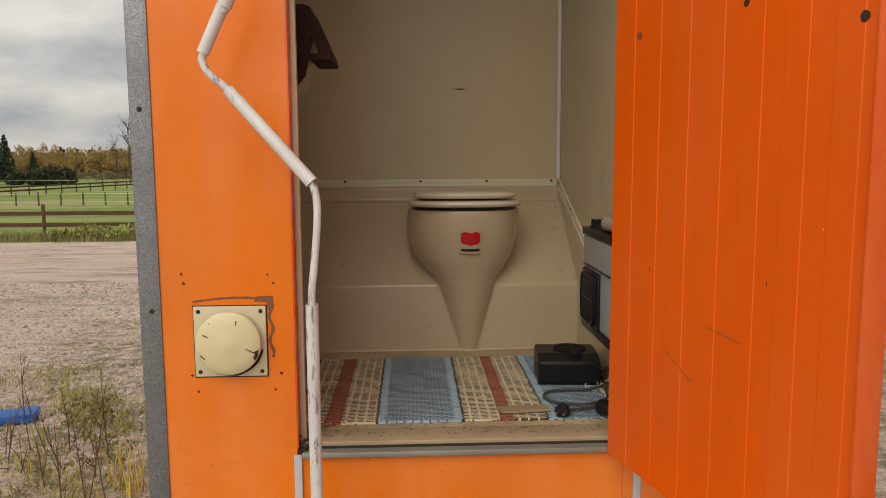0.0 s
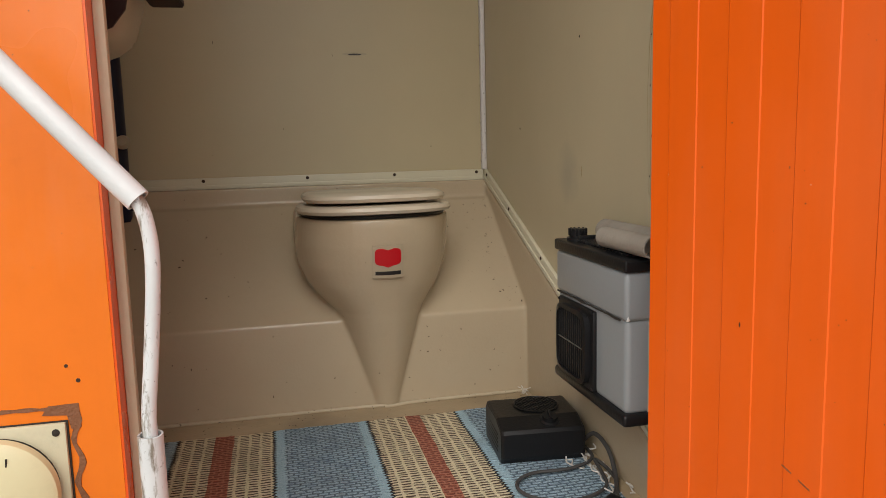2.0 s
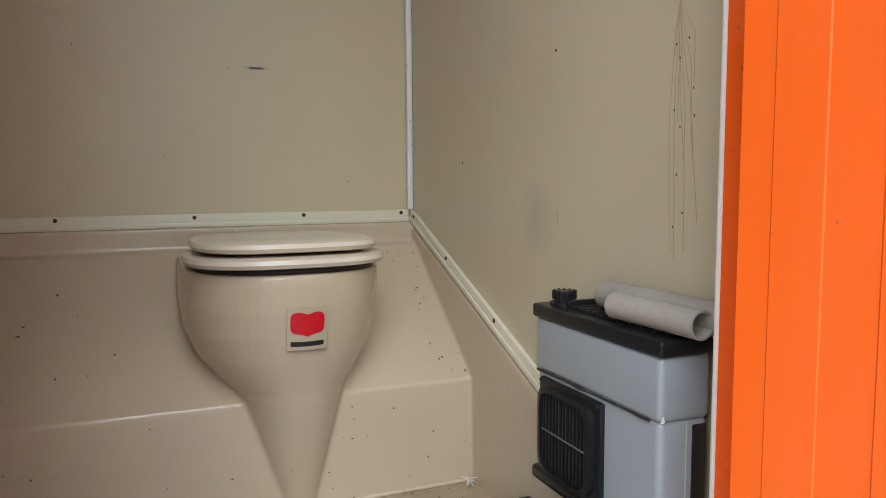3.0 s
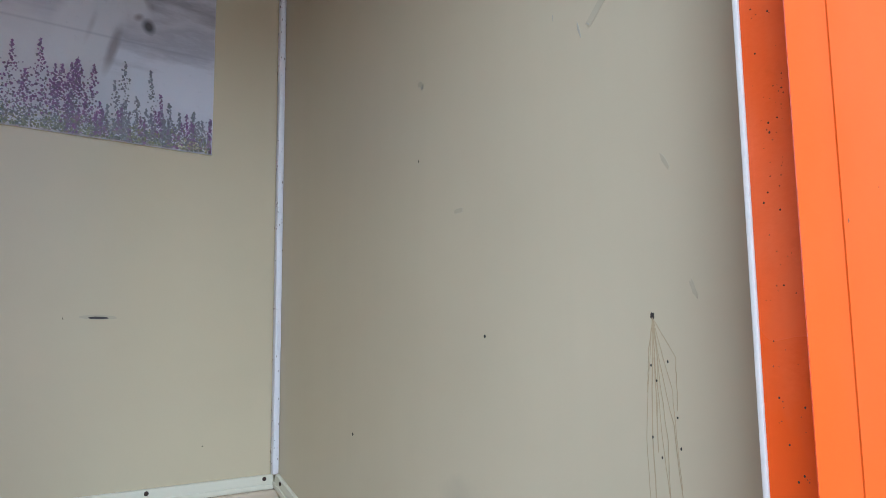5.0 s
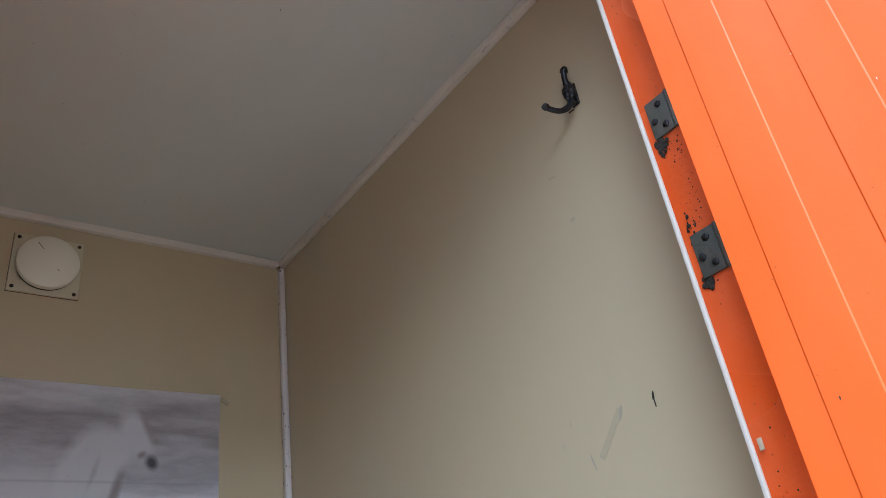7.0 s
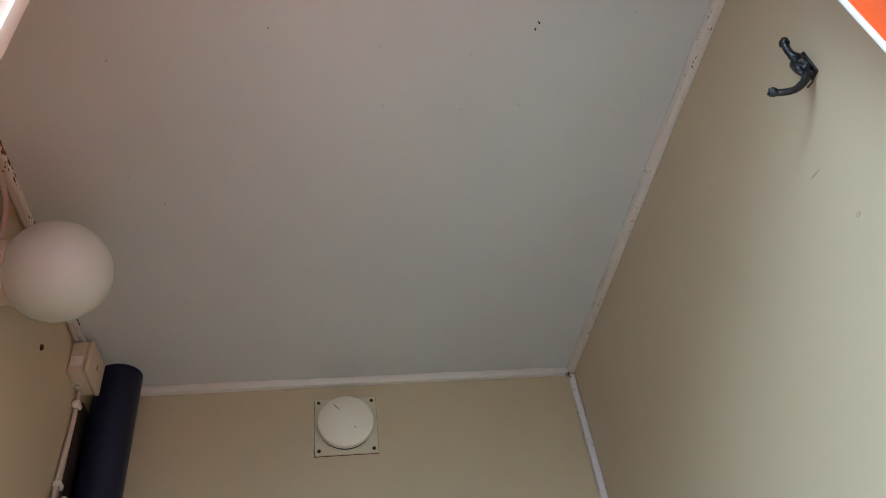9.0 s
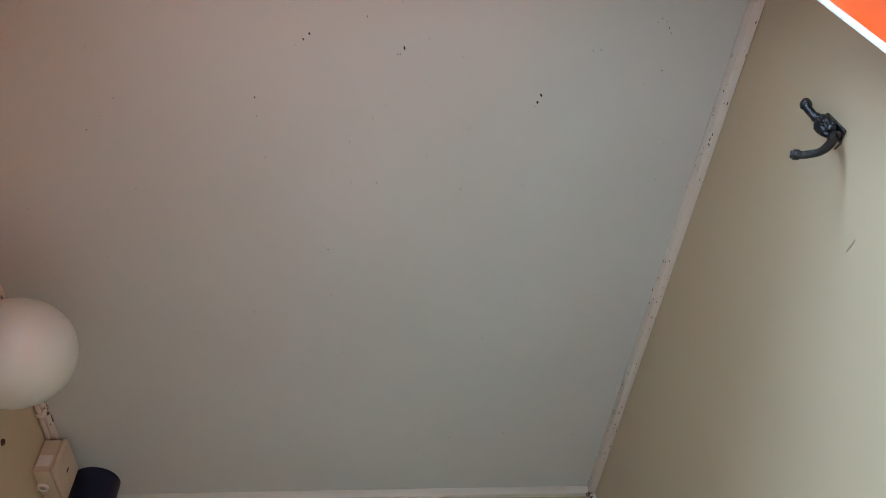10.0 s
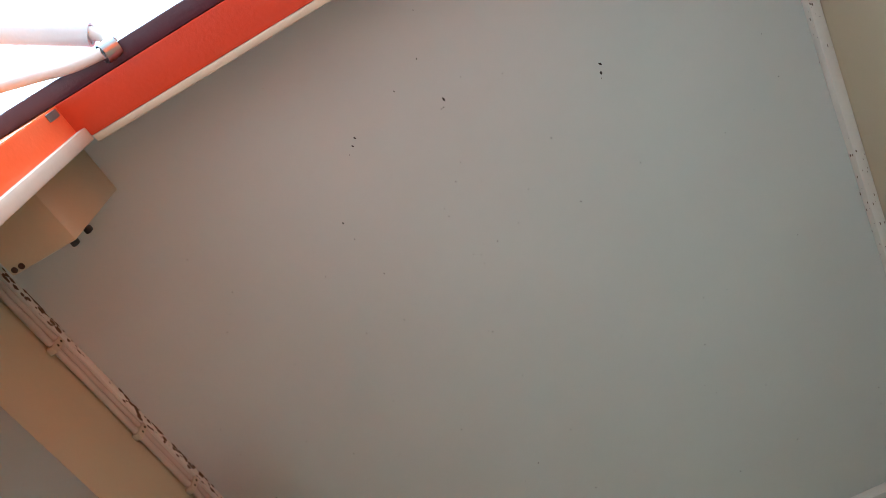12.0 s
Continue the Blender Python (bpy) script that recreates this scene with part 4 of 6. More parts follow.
# ---- conduit hanging over the front ----
def conduit():
    c = thing("cable_conduit", (-0.3, -1.31, -0.3), "white plastic conduit pieces on a dirty cable", "conduit")
    path = [(-0.428, -1.384, 0.885), (-0.440, -1.384, 0.862), (-0.481, -1.383, 0.772), (-0.484, -1.383, 0.752), (-0.470, -1.383, 0.728), (-0.448, -1.382, 0.710), (-0.433, -1.382, 0.695), (-0.40, -1.389, 0.657), (-0.30, -1.413, 0.547), (-0.274, -1.420, 0.519), (-0.264, -1.423, 0.485), (-0.263, -1.426, 0.440), (-0.270, -1.430, 0.360), (-0.2765, -1.432, 0.300), (-0.277, -1.432, 0.262), (-0.279, -1.420, 0.024), (-0.280, -1.405, -0.169), (-0.282, -1.38, -0.511), (-0.29, -1.33, GROUND + 0.008)]
    part("cable", tube(path, 0.0076, 14, smooth_steps=5), M["pipe_grimy"], c, "dirty off-white cable")
    part("sleeve", tube([(-0.438, -1.384, 0.866), (-0.483, -1.383, 0.770)], 0.0125, 20, inner=0.82), M["pipe_white"], c, "white conduit sleeve")
    part("sleeve", tube([(-0.437, -1.381, 0.700), (-0.413, -1.386, 0.672)], 0.0122, 20, inner=0.84), M["pipe_grimy"], c, "white conduit socket with a split end")
    part("sleeve", tube([(-0.418, -1.385, 0.678), (-0.272, -1.4205, 0.517)], 0.0131, 20, inner=0.82), M["pipe_white"], c, "white conduit sleeve")
    part("sleeve", tube([(-0.277, -1.432, 0.277), (-0.279, -1.418, 0.0), (-0.282, -1.378, -0.559)], 0.0128, 20, inner=0.82), M["pipe_grimy"], c, "white conduit sleeve with dirt")
    part("collar", tube([(-0.4385, -1.384, 0.858), (-0.431, -1.384, 0.876)], 0.0150, 18, inner=0.80), M["pipe_grimy"], c, "white split collar with dirt")
    # upper run to the clamp over the door
    upper = [(-0.428, -1.384, 0.885), (-0.45, -1.39, 1.3), (-0.56, -1.42, 1.72), (-0.53, -1.435, 1.93), (-0.42, -1.395, 1.955), (-0.30, -1.325, 1.945), (-0.262, -1.300, 1.935), (-0.252, -1.290, 1.908)]
    part("upper_cable", tube(upper, 0.0078, 12, smooth_steps=8), M["cable_grey"], c, "cable rising to the clamp")
    part("upper_sleeve", tube([(-0.50, -1.443, 1.952), (-0.278, -1.309, 1.944)], 0.0135, 18, inner=0.8), M["pipe_white"], c, "white conduit sleeve")
    part("clamp", lathe([(0.0098, -0.009), (0.0112, -0.009), (0.0112, 0.009), (0.0098, 0.009)], 22, Matrix.Translation((-0.254, -1.286, 1.896)) @ Matrix.Rotation(radians(50), 4, "Y")), M["steel"], c, "grey pipe clamp")
    return c


conduit()
feed = thing("feed_cable", (-0.5, -1.29, 1.8), "thin dirty white cable leaving the clamp", "cable")
part("cable", tube([(-0.258, -1.287, 1.890), (-0.30, -1.292, 1.892), (-0.345, -1.305, 1.884), (-0.39, -1.315, 1.862), (-0.46, -1.305, 1.80), (-0.60, -1.290, 1.70), (-0.650, -1.285, 1.5), (-0.650, -1.280, 1.0)], 0.0065, 10, smooth_steps=6), M["cable_grey"], feed)


# ---- rug and floor things ----
def rug():
    bm = bmesh.new()
    nx, ny = 90, 60
    x0, x1, y0, y1 = -0.47, 0.455, -1.112, -0.512
    grid = []
    for j in range(ny + 1):
        row = []
        for i in range(nx + 1):
            u, v = i / nx, j / ny
            x, y = x0 + (x1 - x0) * u, y0 + (y1 - y0) * v
            edge = 0.006 * noise.noise(Vector((x * 6, j / ny * 2, 3)))
            z = FL + 0.006 + 0.0025 * noise.noise(Vector((x * 7, y * 7, 0))) + 0.0012 * noise.noise(Vector((x * 40, y * 40, 5)))
            row.append(bm.verts.new((x + 0.03 * (0.5 - v) * (1 - u) * 1.6, y + edge + 0.008 * (u - 0.5), z)))
        grid.append(row)
    for j in range(ny):
        for i in range(nx):
            bm.faces.new((grid[j][i], grid[j][i + 1], grid[j + 1][i + 1], grid[j + 1][i]))
    rim = [e for e in bm.edges if e.is_boundary]
    ext = bmesh.ops.extrude_edge_only(bm, edges=rim)
    for v in [g for g in ext["geom"] if isinstance(g, bmesh.types.BMVert)]:
        v.co.z = FL + 0.0005
    bmesh.ops.recalc_face_normals(bm, faces=bm.faces)
    r = tagged(obj("rag_rug", bm, M["rug"]), "worn woven rag rug striped blue, cream and red", "rug")
    return r


rug()


def fan_heater():
    h = thing("fan_heater", (0.372, -0.775, FL), "small dusty black fan heater on the rug", "heater")
    m = Matrix.Translation((0.374, -0.768, FL + 0.008)) @ Matrix.Rotation(radians(-5), 4, "Z")
    w, d, t = 0.088, 0.083, 0.081
    side = [(-d + 0.006, 0.0), (-d, 0.012), (-d, 0.061), (-d + 0.005, 0.068), (-d + 0.050, t), (d - 0.010, t), (d, t - 0.010), (d, 0.0)]
    body = bmesh.new()
    rings = []
    for xx, ins in ((-w, 0.0055), (-w + 0.002, 0.002), (-w + 0.006, 0.0), (w - 0.006, 0.0), (w - 0.002, 0.002), (w, 0.0055)):
        rings.append([body.verts.new((xx, yy * (1 - ins / d), max(zz - ins * 0.8, 0.0) if zz > 0.02 else zz)) for yy, zz in side])
    for a, b in zip(rings, rings[1:]):
        for k in range(len(side)):
            body.faces.new((a[k], a[(k + 1) % len(side)], b[(k + 1) % len(side)], b[k]))
    body.faces.new(rings[0])
    body.faces.new(rings[-1])
    bmesh.ops.recalc_face_normals(body, faces=body.faces)
    body.transform(m)
    part("housing", body, M["black_plastic"], h, "black moulded housing with a sloping front", smooth=False)
    gx, gy = 0.012, 0.026
    g = m @ Matrix.Translation((gx, gy, t))
    ring = part("top_grille", lathe([(0.047, -0.001), (0.050, 0.003), (0.046, 0.004), (0.044, -0.001)], 36, g), M["black_plastic"], h, "round top grille")
    part("grille_well", lathe([(0.044, 0.0006), (0, 0.0006)], 30, g), M["ink"], ring)
    for k in range(-6, 7):
        half = math.sqrt(max(0.044 ** 2 - (k * 0.0065) ** 2, 0))
        part("bar", box((k * 0.0065 - 0.0012, -half, 0.0008), (k * 0.0065 + 0.0012, half, 0.0034), rot=g @ Matrix.Rotation(radians(25), 4, "Z")), M["black_plastic"], ring)
    for k in (-1, 0, 1):
        part("bar", box((-0.040, k * 0.02 - 0.0012, 0.0026), (0.040, k * 0.02 + 0.0012, 0.0046), rot=g @ Matrix.Rotation(radians(25), 4, "Z")), M["black_plastic"], ring)
    kn = part("dial", lathe([(0.021, -0.001), (0.021, 0.002), (0.016, 0.004), (0.015, 0.012), (0, 0.012)], 28, m @ Matrix.Translation((0.020, -0.052, 0.0755)) @ Matrix.Rotation(radians(18), 4, "X")), M["black_plastic"], h, "round control dial")
    part("pointer", box((-0.003, -0.014, 0.011), (0.003, 0.014, 0.0165), 0.001, rot=m @ Matrix.Translation((0.020, -0.052, 0.0755)) @ Matrix.Rotation(radians(18), 4, "X")), M["black_plastic"], kn)
    for k in range(5):
        part("side_slot", box((-w - 0.0012, -0.05, 0.014 + k * 0.009), (-w + 0.004, 0.055, 0.017 + k * 0.009), 0.0006, rot=m), M["ink"], h)
    part("lamp", lathe([(0.0016, 0), (0.0016, 0.001), (0, 0.0014)], 12, m @ Matrix.Translation((0.058, -0.048, 0.0745))), M["red_print"], h, "tiny red indicator")
    z = FL + 0.013
    cord = [(0.46, -0.74, FL + 0.03), (0.472, -0.80, z), (0.458, -0.88, z + 0.004), (0.40, -0.905, z), (0.325, -0.905, z), (0.285, -0.93, z), (0.275, -0.97, z), (0.30, -1.01, z), (0.37, -1.03, z), (0.43, -1.005, z + 0.004), (0.45, -0.94, z + 0.004), (0.455, -0.90, z + 0.01), (0.47, -0.93, z), (0.455, -1.00, z), (0.40, -1.05, z), (0.33, -1.07, z), (0.300, -1.090, z + 0.004)]
    part("cord", tube(cord, 0.0035, 8, smooth_steps=7), M["cord_dusty"], h, "dusty black cord")
    pl = Matrix.Translation((0.300, -1.090, z + 0.006)) @ Matrix.Rotation(radians(-25), 4, "Z") @ Matrix.Rotation(radians(90), 4, "X")
    pg = part("plug", lathe([(0.006, -0.03), (0.010, -0.018), (0.0185, 0.0), (0.0185, 0.014), (0.016, 0.017), (0, 0.017)], 24, pl), M["black_plastic"], h, "black plug")
    for sx in (-1, 1):
        part("pin", tube([pl @ Vector((sx * 0.0095, 0, 0.016)), pl @ Vector((sx * 0.0095, 0, 0.036))], 0.0024, 10), M["steel"], pg, "steel pin")
    return h


fan_heater()


def cool_box_heater():
    """Wall-hung grey appliance with black top and base."""
    c = thing("wall_heater", (0.46, -0.96, 0.1), "grey wall appliance with black top, base and side grille", "appliance")
    x0, x1, ya, yb = 0.408, XR - 0.0135, -1.122, -0.816
    z0, z1, zm = 0.098, 0.352, 0.272
    part("lower_case", box((x0 + 0.003, ya + 0.003, z0 + 0.01), (x1, yb - 0.003, zm), 0.011, 5), M["grey_metal"], c, "grey coated lower case")
    part("upper_case", box((x0, ya, zm - 0.004), (x1, yb, z1), 0.009, 4), M["grey_metal"], c, "grey coated upper case with chipped lip")
    lip = part("chipped_lip", ribbon([(0.0 + 0.02 * k, random.uniform(-0.0006, 0.0006)) for k in range(15)], 0.0022, 0.0008, Matrix.Translation((x0 - 0.0004, yb - 0.008, zm - 0.003)) @ Matrix.Rotation(radians(-90), 4, "Z") @ RX90 @ Matrix.Rotation(radians(180), 4, "Y") @ Matrix.Diagonal((-1, 1, 1, 1))), M["dirt"], c, "dark worn seam")
    part("chip", prism([(-0.003, -0.002), (0.001, -0.003), (0.003, 0.0), (0.0005, 0.006), (-0.0015, 0.002)], 0.001, Matrix.Translation((x0 + 0.004, ya - 0.0006, zm + 0.001)) @ RX90), M["white_trim"], c, "bare metal chip")
    top = part("top_cover", box((x0 - 0.003, ya - 0.004, z1 - 0.001), (x1, yb + 0.003, z1 + 0.020), 0.004, 3), M["black_plastic"], c, "black plastic top cover")
    for k in range(17):
        y = ya + 0.035 + k * 0.0125
        part("louvre", box((x0 + 0.018, y, z1 + 0.0195), (x1 - 0.006, y + 0.006, z1 + 0.0250), 0.001), M["black_plastic"], top)
    for y in (ya + 0.012, yb - 0.07):
        part("ridge", box((x0 + 0.02, y, z1 + 0.022), (x1 - 0.006, y + 0.008, z1 + 0.032), 0.002), M["black_plastic"], top)
    kn = part("knob", lathe([(0.022, 0), (0.022, 0.006), (0.0165, 0.007), (0.0165, 0.020), (0.014, 0.023), (0, 0.023)], 24, Matrix.Translation((x0 + 0.032, yb - 0.035, z1 + 0.019))), M["black_plastic"], c, "black ribbed knob")
    for k in range(12):
        a = 2 * math.pi * k / 12
        part("rib", box((-0.0016, -0.0016, 0.007), (0.0016, 0.0016, 0.021), 0.0005, rot=Matrix.Translation((x0 + 0.032 + 0.0168 * math.cos(a), yb - 0.035 + 0.0168 * math.sin(a), z1 + 0.022))), M["black_plastic"], kn)
    part("base", box((x0 - 0.004, ya - 0.005, z0 - 0.008), (x1, yb + 0.004, z0 + 0.014), 0.007, 3), M["black_plastic"], c, "black plastic base")
    gy0, gy1, gz0, gz1 = -1.005, -0.840, 0.112, 0.262
    fr = part("grille_plate", box((x0 - 0.005, gy0, gz0), (x0 + 0.006, gy1, gz1), 0.004), M["black_plastic"], c, "black grille plate")
    mgr = Matrix.Translation((x0 - 0.005, (gy0 + gy1) / 2, (gz0 + gz1) / 2)) @ Matrix(((0, 0, -1, 0), (1, 0, 0, 0), (0, 1, 0, 0), (0, 0, 0, 1)))
    part("grille_well", box((-0.064, -0.062, 0.0), (0.064, 0.062, 0.0012), rot=mgr), M["ink"], fr)
    out = []
    for s in (1.0, 0.88):
        ring = []
        for k in range(48):
            a = 2 * math.pi * k / 48
            ca, sa = math.cos(a), math.sin(a)
            ring.append((0.071 * s * math.copysign(abs(ca) ** 0.35, ca), 0.068 * s * math.copysign(abs(sa) ** 0.35, sa)))
        out.append(ring)
    own = bmesh.new()
    vs = [[own.verts.new((x, y, z)) for x, y in ring] for ring, z in ((out[0], 0.0), (out[0], 0.010), (out[1], 0.012), (out[1], 0.0))]
    for a, b in zip(vs, vs[1:]):
        for k in range(48):
            own.faces.new((a[k], a[(k + 1) % 48], b[(k + 1) % 48], b[k]))
    own.transform(mgr)
    bmesh.ops.recalc_face_normals(own, faces=own.faces)
    part("grille_frame", own, M["black_plastic"], fr)
    for k in range(-6, 7):
        part("grille_bar", box((k * 0.0095 - 0.0017, -0.061, 0.001), (k * 0.0095 + 0.0017, 0.061, 0.0085), 0.0006, rot=mgr), M["black_plastic"], fr)
    part("grille_cross_bar", box((-0.060, -0.0013, 0.0075), (0.060, 0.0013, 0.0095), 0.0006, rot=mgr), M["hinge"], fr, "dusty cross bar")
    for sy in (-1, 1):
        for sz in (-1, 1):
            part("screw", screw_head(mgr @ Vector((sy * 0.077, sz * 0.070, 0.0)), (-1, 0, 0), 0.003), M["black_iron"], fr)
    for k in range(3):
        part("side_slot", box((x0 + 0.0015, yb - 0.024, 0.126 + k * 0.005), (x0 + 0.0035, yb - 0.008, 0.1275 + k * 0.005)), M["ink"], c)
    part("front_recess", box((x0 + 0.052, ya + 0.0015, 0.115), (x1 - 0.004, ya + 0.006, 0.262), 0.002), M["ink"], c, "dark side recess")
    part("fold_line", box((x0 + 0.043, ya + 0.0018, 0.112), (x0 + 0.0445, ya + 0.006, 0.268)), M["smear"], c)
    return c


cool_box_heater()
rolls = [("paper_roll", (0.462, -0.93, 0.3985), (0.470, -1.20, 0.3985), 0.021), ("paper_roll", (0.428, -1.00, 0.3955), (0.436, -1.16, 0.3955), 0.018)]
for name, a, b, r in rolls:
    tagged(obj(name, tube([a, [(p + q) / 2 for p, q in zip(a, b)], b], r, 28, inner=0.86), M["paper_tube"]), "dirty grey cardboard roll lying on the appliance", "roll", "cardboard rolls")

# loose second plug and its cord, cardboard scrap, mat scrap, fluff
loose = thing("extension_plug", (0.41, -1.115, FL), "black plug with a loose cord on the floor edge", "plug")
pm = Matrix.Translation((0.405, -1.105, FL + 0.026)) @ Matrix.Rotation(radians(200), 4, "Z") @ Matrix.Rotation(radians(-90), 4, "X") @ Matrix.Rotation(radians(180), 4, "Y")
body = part("plug", lathe([(0.008, -0.034), (0.013, -0.02), (0.021, -0.004), (0.021, 0.016), (0.018, 0.018), (0.018, 0.012), (0, 0.012)], 24, pm), M["black_plastic"], loose)
for sx in (-1, 1):
    part("pin", tube([pm @ Vector((sx * 0.0095, 0, 0.010)), pm @ Vector((sx * 0.0095, 0, 0.024))], 0.0026, 10), M["steel"], body, "steel pin")
part("cord", tube([(0.415, -1.075, FL + 0.022), (0.44, -1.03, FL + 0.012), (0.466, -0.97, FL + 0.02), (0.474, -0.92, FL + 0.05), (0.47, -0.86, FL + 0.06), (0.455, -0.82, FL + 0.02)], 0.0045, 8, smooth_steps=6), M["cord_dusty"], loose)
sc = [(-0.060, -0.018), (-0.03, -0.024), (0.02, -0.020), (0.063, -0.022), (0.068, 0.002), (0.060, 0.017), (0.03, 0.014), (0.0, 0.019), (-0.03, 0.020), (-0.068, 0.022), (-0.063, 0.004)]
tagged(obj("cardboard_scrap", prism(sc, 0.006, Matrix.Translation((0.205, -1.055, FL + 0.0095)) @ Matrix.Rotation(radians(6), 4, "Z")), M["card"]), "torn dirty cardboard strip on the rug", "scrap")
tagged(obj("cloth_scrap", prism([(-0.022, -0.012), (0.004, -0.017), (0.024, -0.006), (0.016, 0.012), (-0.018, 0.014)], 0.007, Matrix.Translation((-0.300, -1.118, FL + 0.0045))), M["rug"]), "small blue woven scrap on the floor edge", "scrap")
fluff = thing("frayed_string", (0.46, -0.93, FL), "frayed grey string heap in the floor corner", "string", kind="stuff")
bm = bmesh.new()
for k in range(16):
    p = Vector((0.455 + random.uniform(-0.03, 0.02), -0.93 + random.uniform(-0.10, 0.09), FL + 0.004))
    pts = [p]
    for _ in range(5):
        p = p + Vector((random.uniform(-0.018, 0.018), random.uniform(-0.03, 0.03), random.uniform(-0.004, 0.008)))
        p.z = max(p.z, FL + 0.003)
        p.x = min(p.x, 0.483)
        pts.append(p)
    tube(pts, 0.0016, 5, bm=bm, smooth_steps=3)
part("strands", bm, M["cable_grey"], fluff)
tuft = thing("frayed_string", (0.47, -0.42, FL), "small white tuft of fluff in the corner", "string", kind="stuff")
bm = bmesh.new()
for k in range(16):
    p = Vector((0.470, -0.425, FL + 0.002))
    q = p + Vector((random.uniform(-0.022, 0.016), random.uniform(-0.03, 0.012), random.uniform(0.0, 0.022)))
    tube([p, (p + q) / 2 + Vector((0, 0, 0.006)), q], 0.0011, 4, bm=bm)
part("strands", bm, M["cable_grey"], tuft)

# crumbs and leaf litter
litter = thing("leaf_litter", (0, -1.0, FL), "dark leaf crumbs and dirt on floor and moulding", "litter", kind="stuff")
bm = bmesh.new()


def flake(at, up, r):
    own = bmesh.new()
    n = 5
    m = Matrix.Translation(at) @ Vector(up).to_track_quat("Z", "Y").to_matrix().to_4x4() @ Matrix.Rotation(random.uniform(0, 6.3), 4, "Z")
    vs = [own.verts.new(m @ Vector((r * math.cos(2 * math.pi * k / n) * random.uniform(0.5, 1.6), 0.55 * r * math.sin(2 * math.pi * k / n), random.uniform(0.0003, 0.0014)))) for k in range(n)]
    own.faces.new(vs)
    join(bm, own)


for _ in range(620):
    x = random.uniform(-0.32, 0.47)
    flake((x, random.uniform(-1.205, -1.118), FL + 0.0042), (0, 0, 1), random.choice([0.0009, 0.0013, 0.002, 0.0034]))
for _ in range(150):
    flake((random.uniform(-0.45, 0.48), random.choice([random.uniform(-0.51, -0.41), random.uniform(-1.1, -0.5)]), FL + 0.0098), (0, 0, 1), random.choice([0.0015, 0.002, 0.003]))
for _ in range(75):
    y = random.uniform(-0.39, -0.06)
    x = random.choice([random.uniform(-0.5, -0.12), random.gauss(0.45, 0.03), random.gauss(0.45, 0.03)])
    if x < 0.485:
        flake((x, y, 0.138 + (y + 0.398) / 0.343 * 0.262 + 0.001), (0, -0.6, 0.8), random.choice([0.0008, 0.0012, 0.002, 0.0035]))
for _ in range(30):
    flake((random.uniform(-0.5, 0.47), -0.402, random.uniform(-0.06, 0.14)), (0, -1, 0), random.choice([0.001, 0.0016, 0.0025]))
part("flakes", bm, M["flake"], litter)


# ---- marks on the walls ----
def mark(parent, m, outline, material, label, name="mark", depth=0.0006):
    return part(name, prism(outline, depth, m), material, parent, label)


def oval_outline(a, b, n=20, jag=0.1):
    return [(a * math.cos(2 * math.pi * k / n) * random.uniform(1 - jag, 1 + jag), b * math.sin(2 * math.pi * k / n) * random.uniform(1 - jag, 1 + jag)) for k in range(n)]


def on_back(x, z):
    return Matrix.Translation((x, -0.0002, z)) @ RX90


def on_right(y, z, a=0):
    return Matrix.Translation((XR - 0.0002, y, z)) @ Matrix(((0, 0, -1, 0), (1, 0, 0, 0), (0, 1, 0, 0), (0, 0, 0, 1))) @ Matrix.Rotation(radians(a), 4, "Z")


mark(wall_back, on_back(0.112, 0.829), oval_outline(0.036, 0.0046, 24, 0.05), M["tape"], "pale lens-shaped dent")
mark(wall_back, on_back(0.112, 0.828), oval_outline(0.019, 0.0026, 20, 0.08), M["backing"], "dark core of the dent", depth=0.0009)
for x, z, a, b in ((0.048, 0.826, 0.0005, 0.0035), (-0.28, 0.86, 0.0006, 0.004), (-0.30, 0.55, 0.001, 0.001), (0.33, 0.56, 0.0016, 0.0014), (-0.1, 0.62, 0.0008, 0.002)):
    mark(wall_back, on_back(x, z), oval_outline(a, b, 10, 0.3), M["dirt"], "dark fly speck")
mark(wall_right, on_right(-1.031, 0.80), oval_outline(0.0028, 0.004, 12, 0.3), M["dirt"], "dark screw hole")
for k, (off, bow, ln) in enumerate(((0.0, 0.0, 0.16), (0.004, 0.003, 0.34), (0.012, 0.004, 0.33), (-0.002, -0.002, 0.13), (-0.010, 0.006, 0.22), (-0.028, 0.004, 0.20), (-0.034, 0.010, 0.29), (-0.016, 0.002, 0.33), (0.010, -0.002, 0.09), (-0.030, 0.0, 0.11))):
    pts = [(off * min(1, j / 7) + bow * math.sin(j / 4) + random.uniform(-0.0006, 0.0006), -ln * j / 16) for j in range(17)]
    wd = 0.0006 if k < 2 else 0.00028
    mark(wall_right, on_right(-1.031, 0.798), [(x - wd, y) for x, y in pts] + [(x + wd, y) for x, y in pts[::-1]], M["drip"], "thin brown rust drip", "rust_drip", 0.0003 + 0.00005 * k)
for y, z in ((-1.033, 0.722), (-1.024, 0.655), (-1.036, 0.632), (-1.060, 0.680), (-1.063, 0.645), (-1.031, 0.57), (-1.026, 0.50), (-1.044, 0.52), (-1.026, 0.74), (-1.05, 0.745)):
    mark(wall_right, on_right(y, z), oval_outline(0.0011, 0.0017, 8, 0.4), M["dirt"], "dark speck on the drips")
tl = [(-0.0055, -0.036), (0.0055, -0.036), (0.0055, 0.036), (-0.0055, 0.036)]
mark(wall_right, on_right(-0.971, 1.226, 44), tl, M["tape"], "strip of old clear tape", "tape_strip")
mark(wall_right, on_right(-0.996, 1.248, 20), oval_outline(0.0022, 0.009, 10, 0.3), M["smear"], "grey end of the tape", depth=0.001)
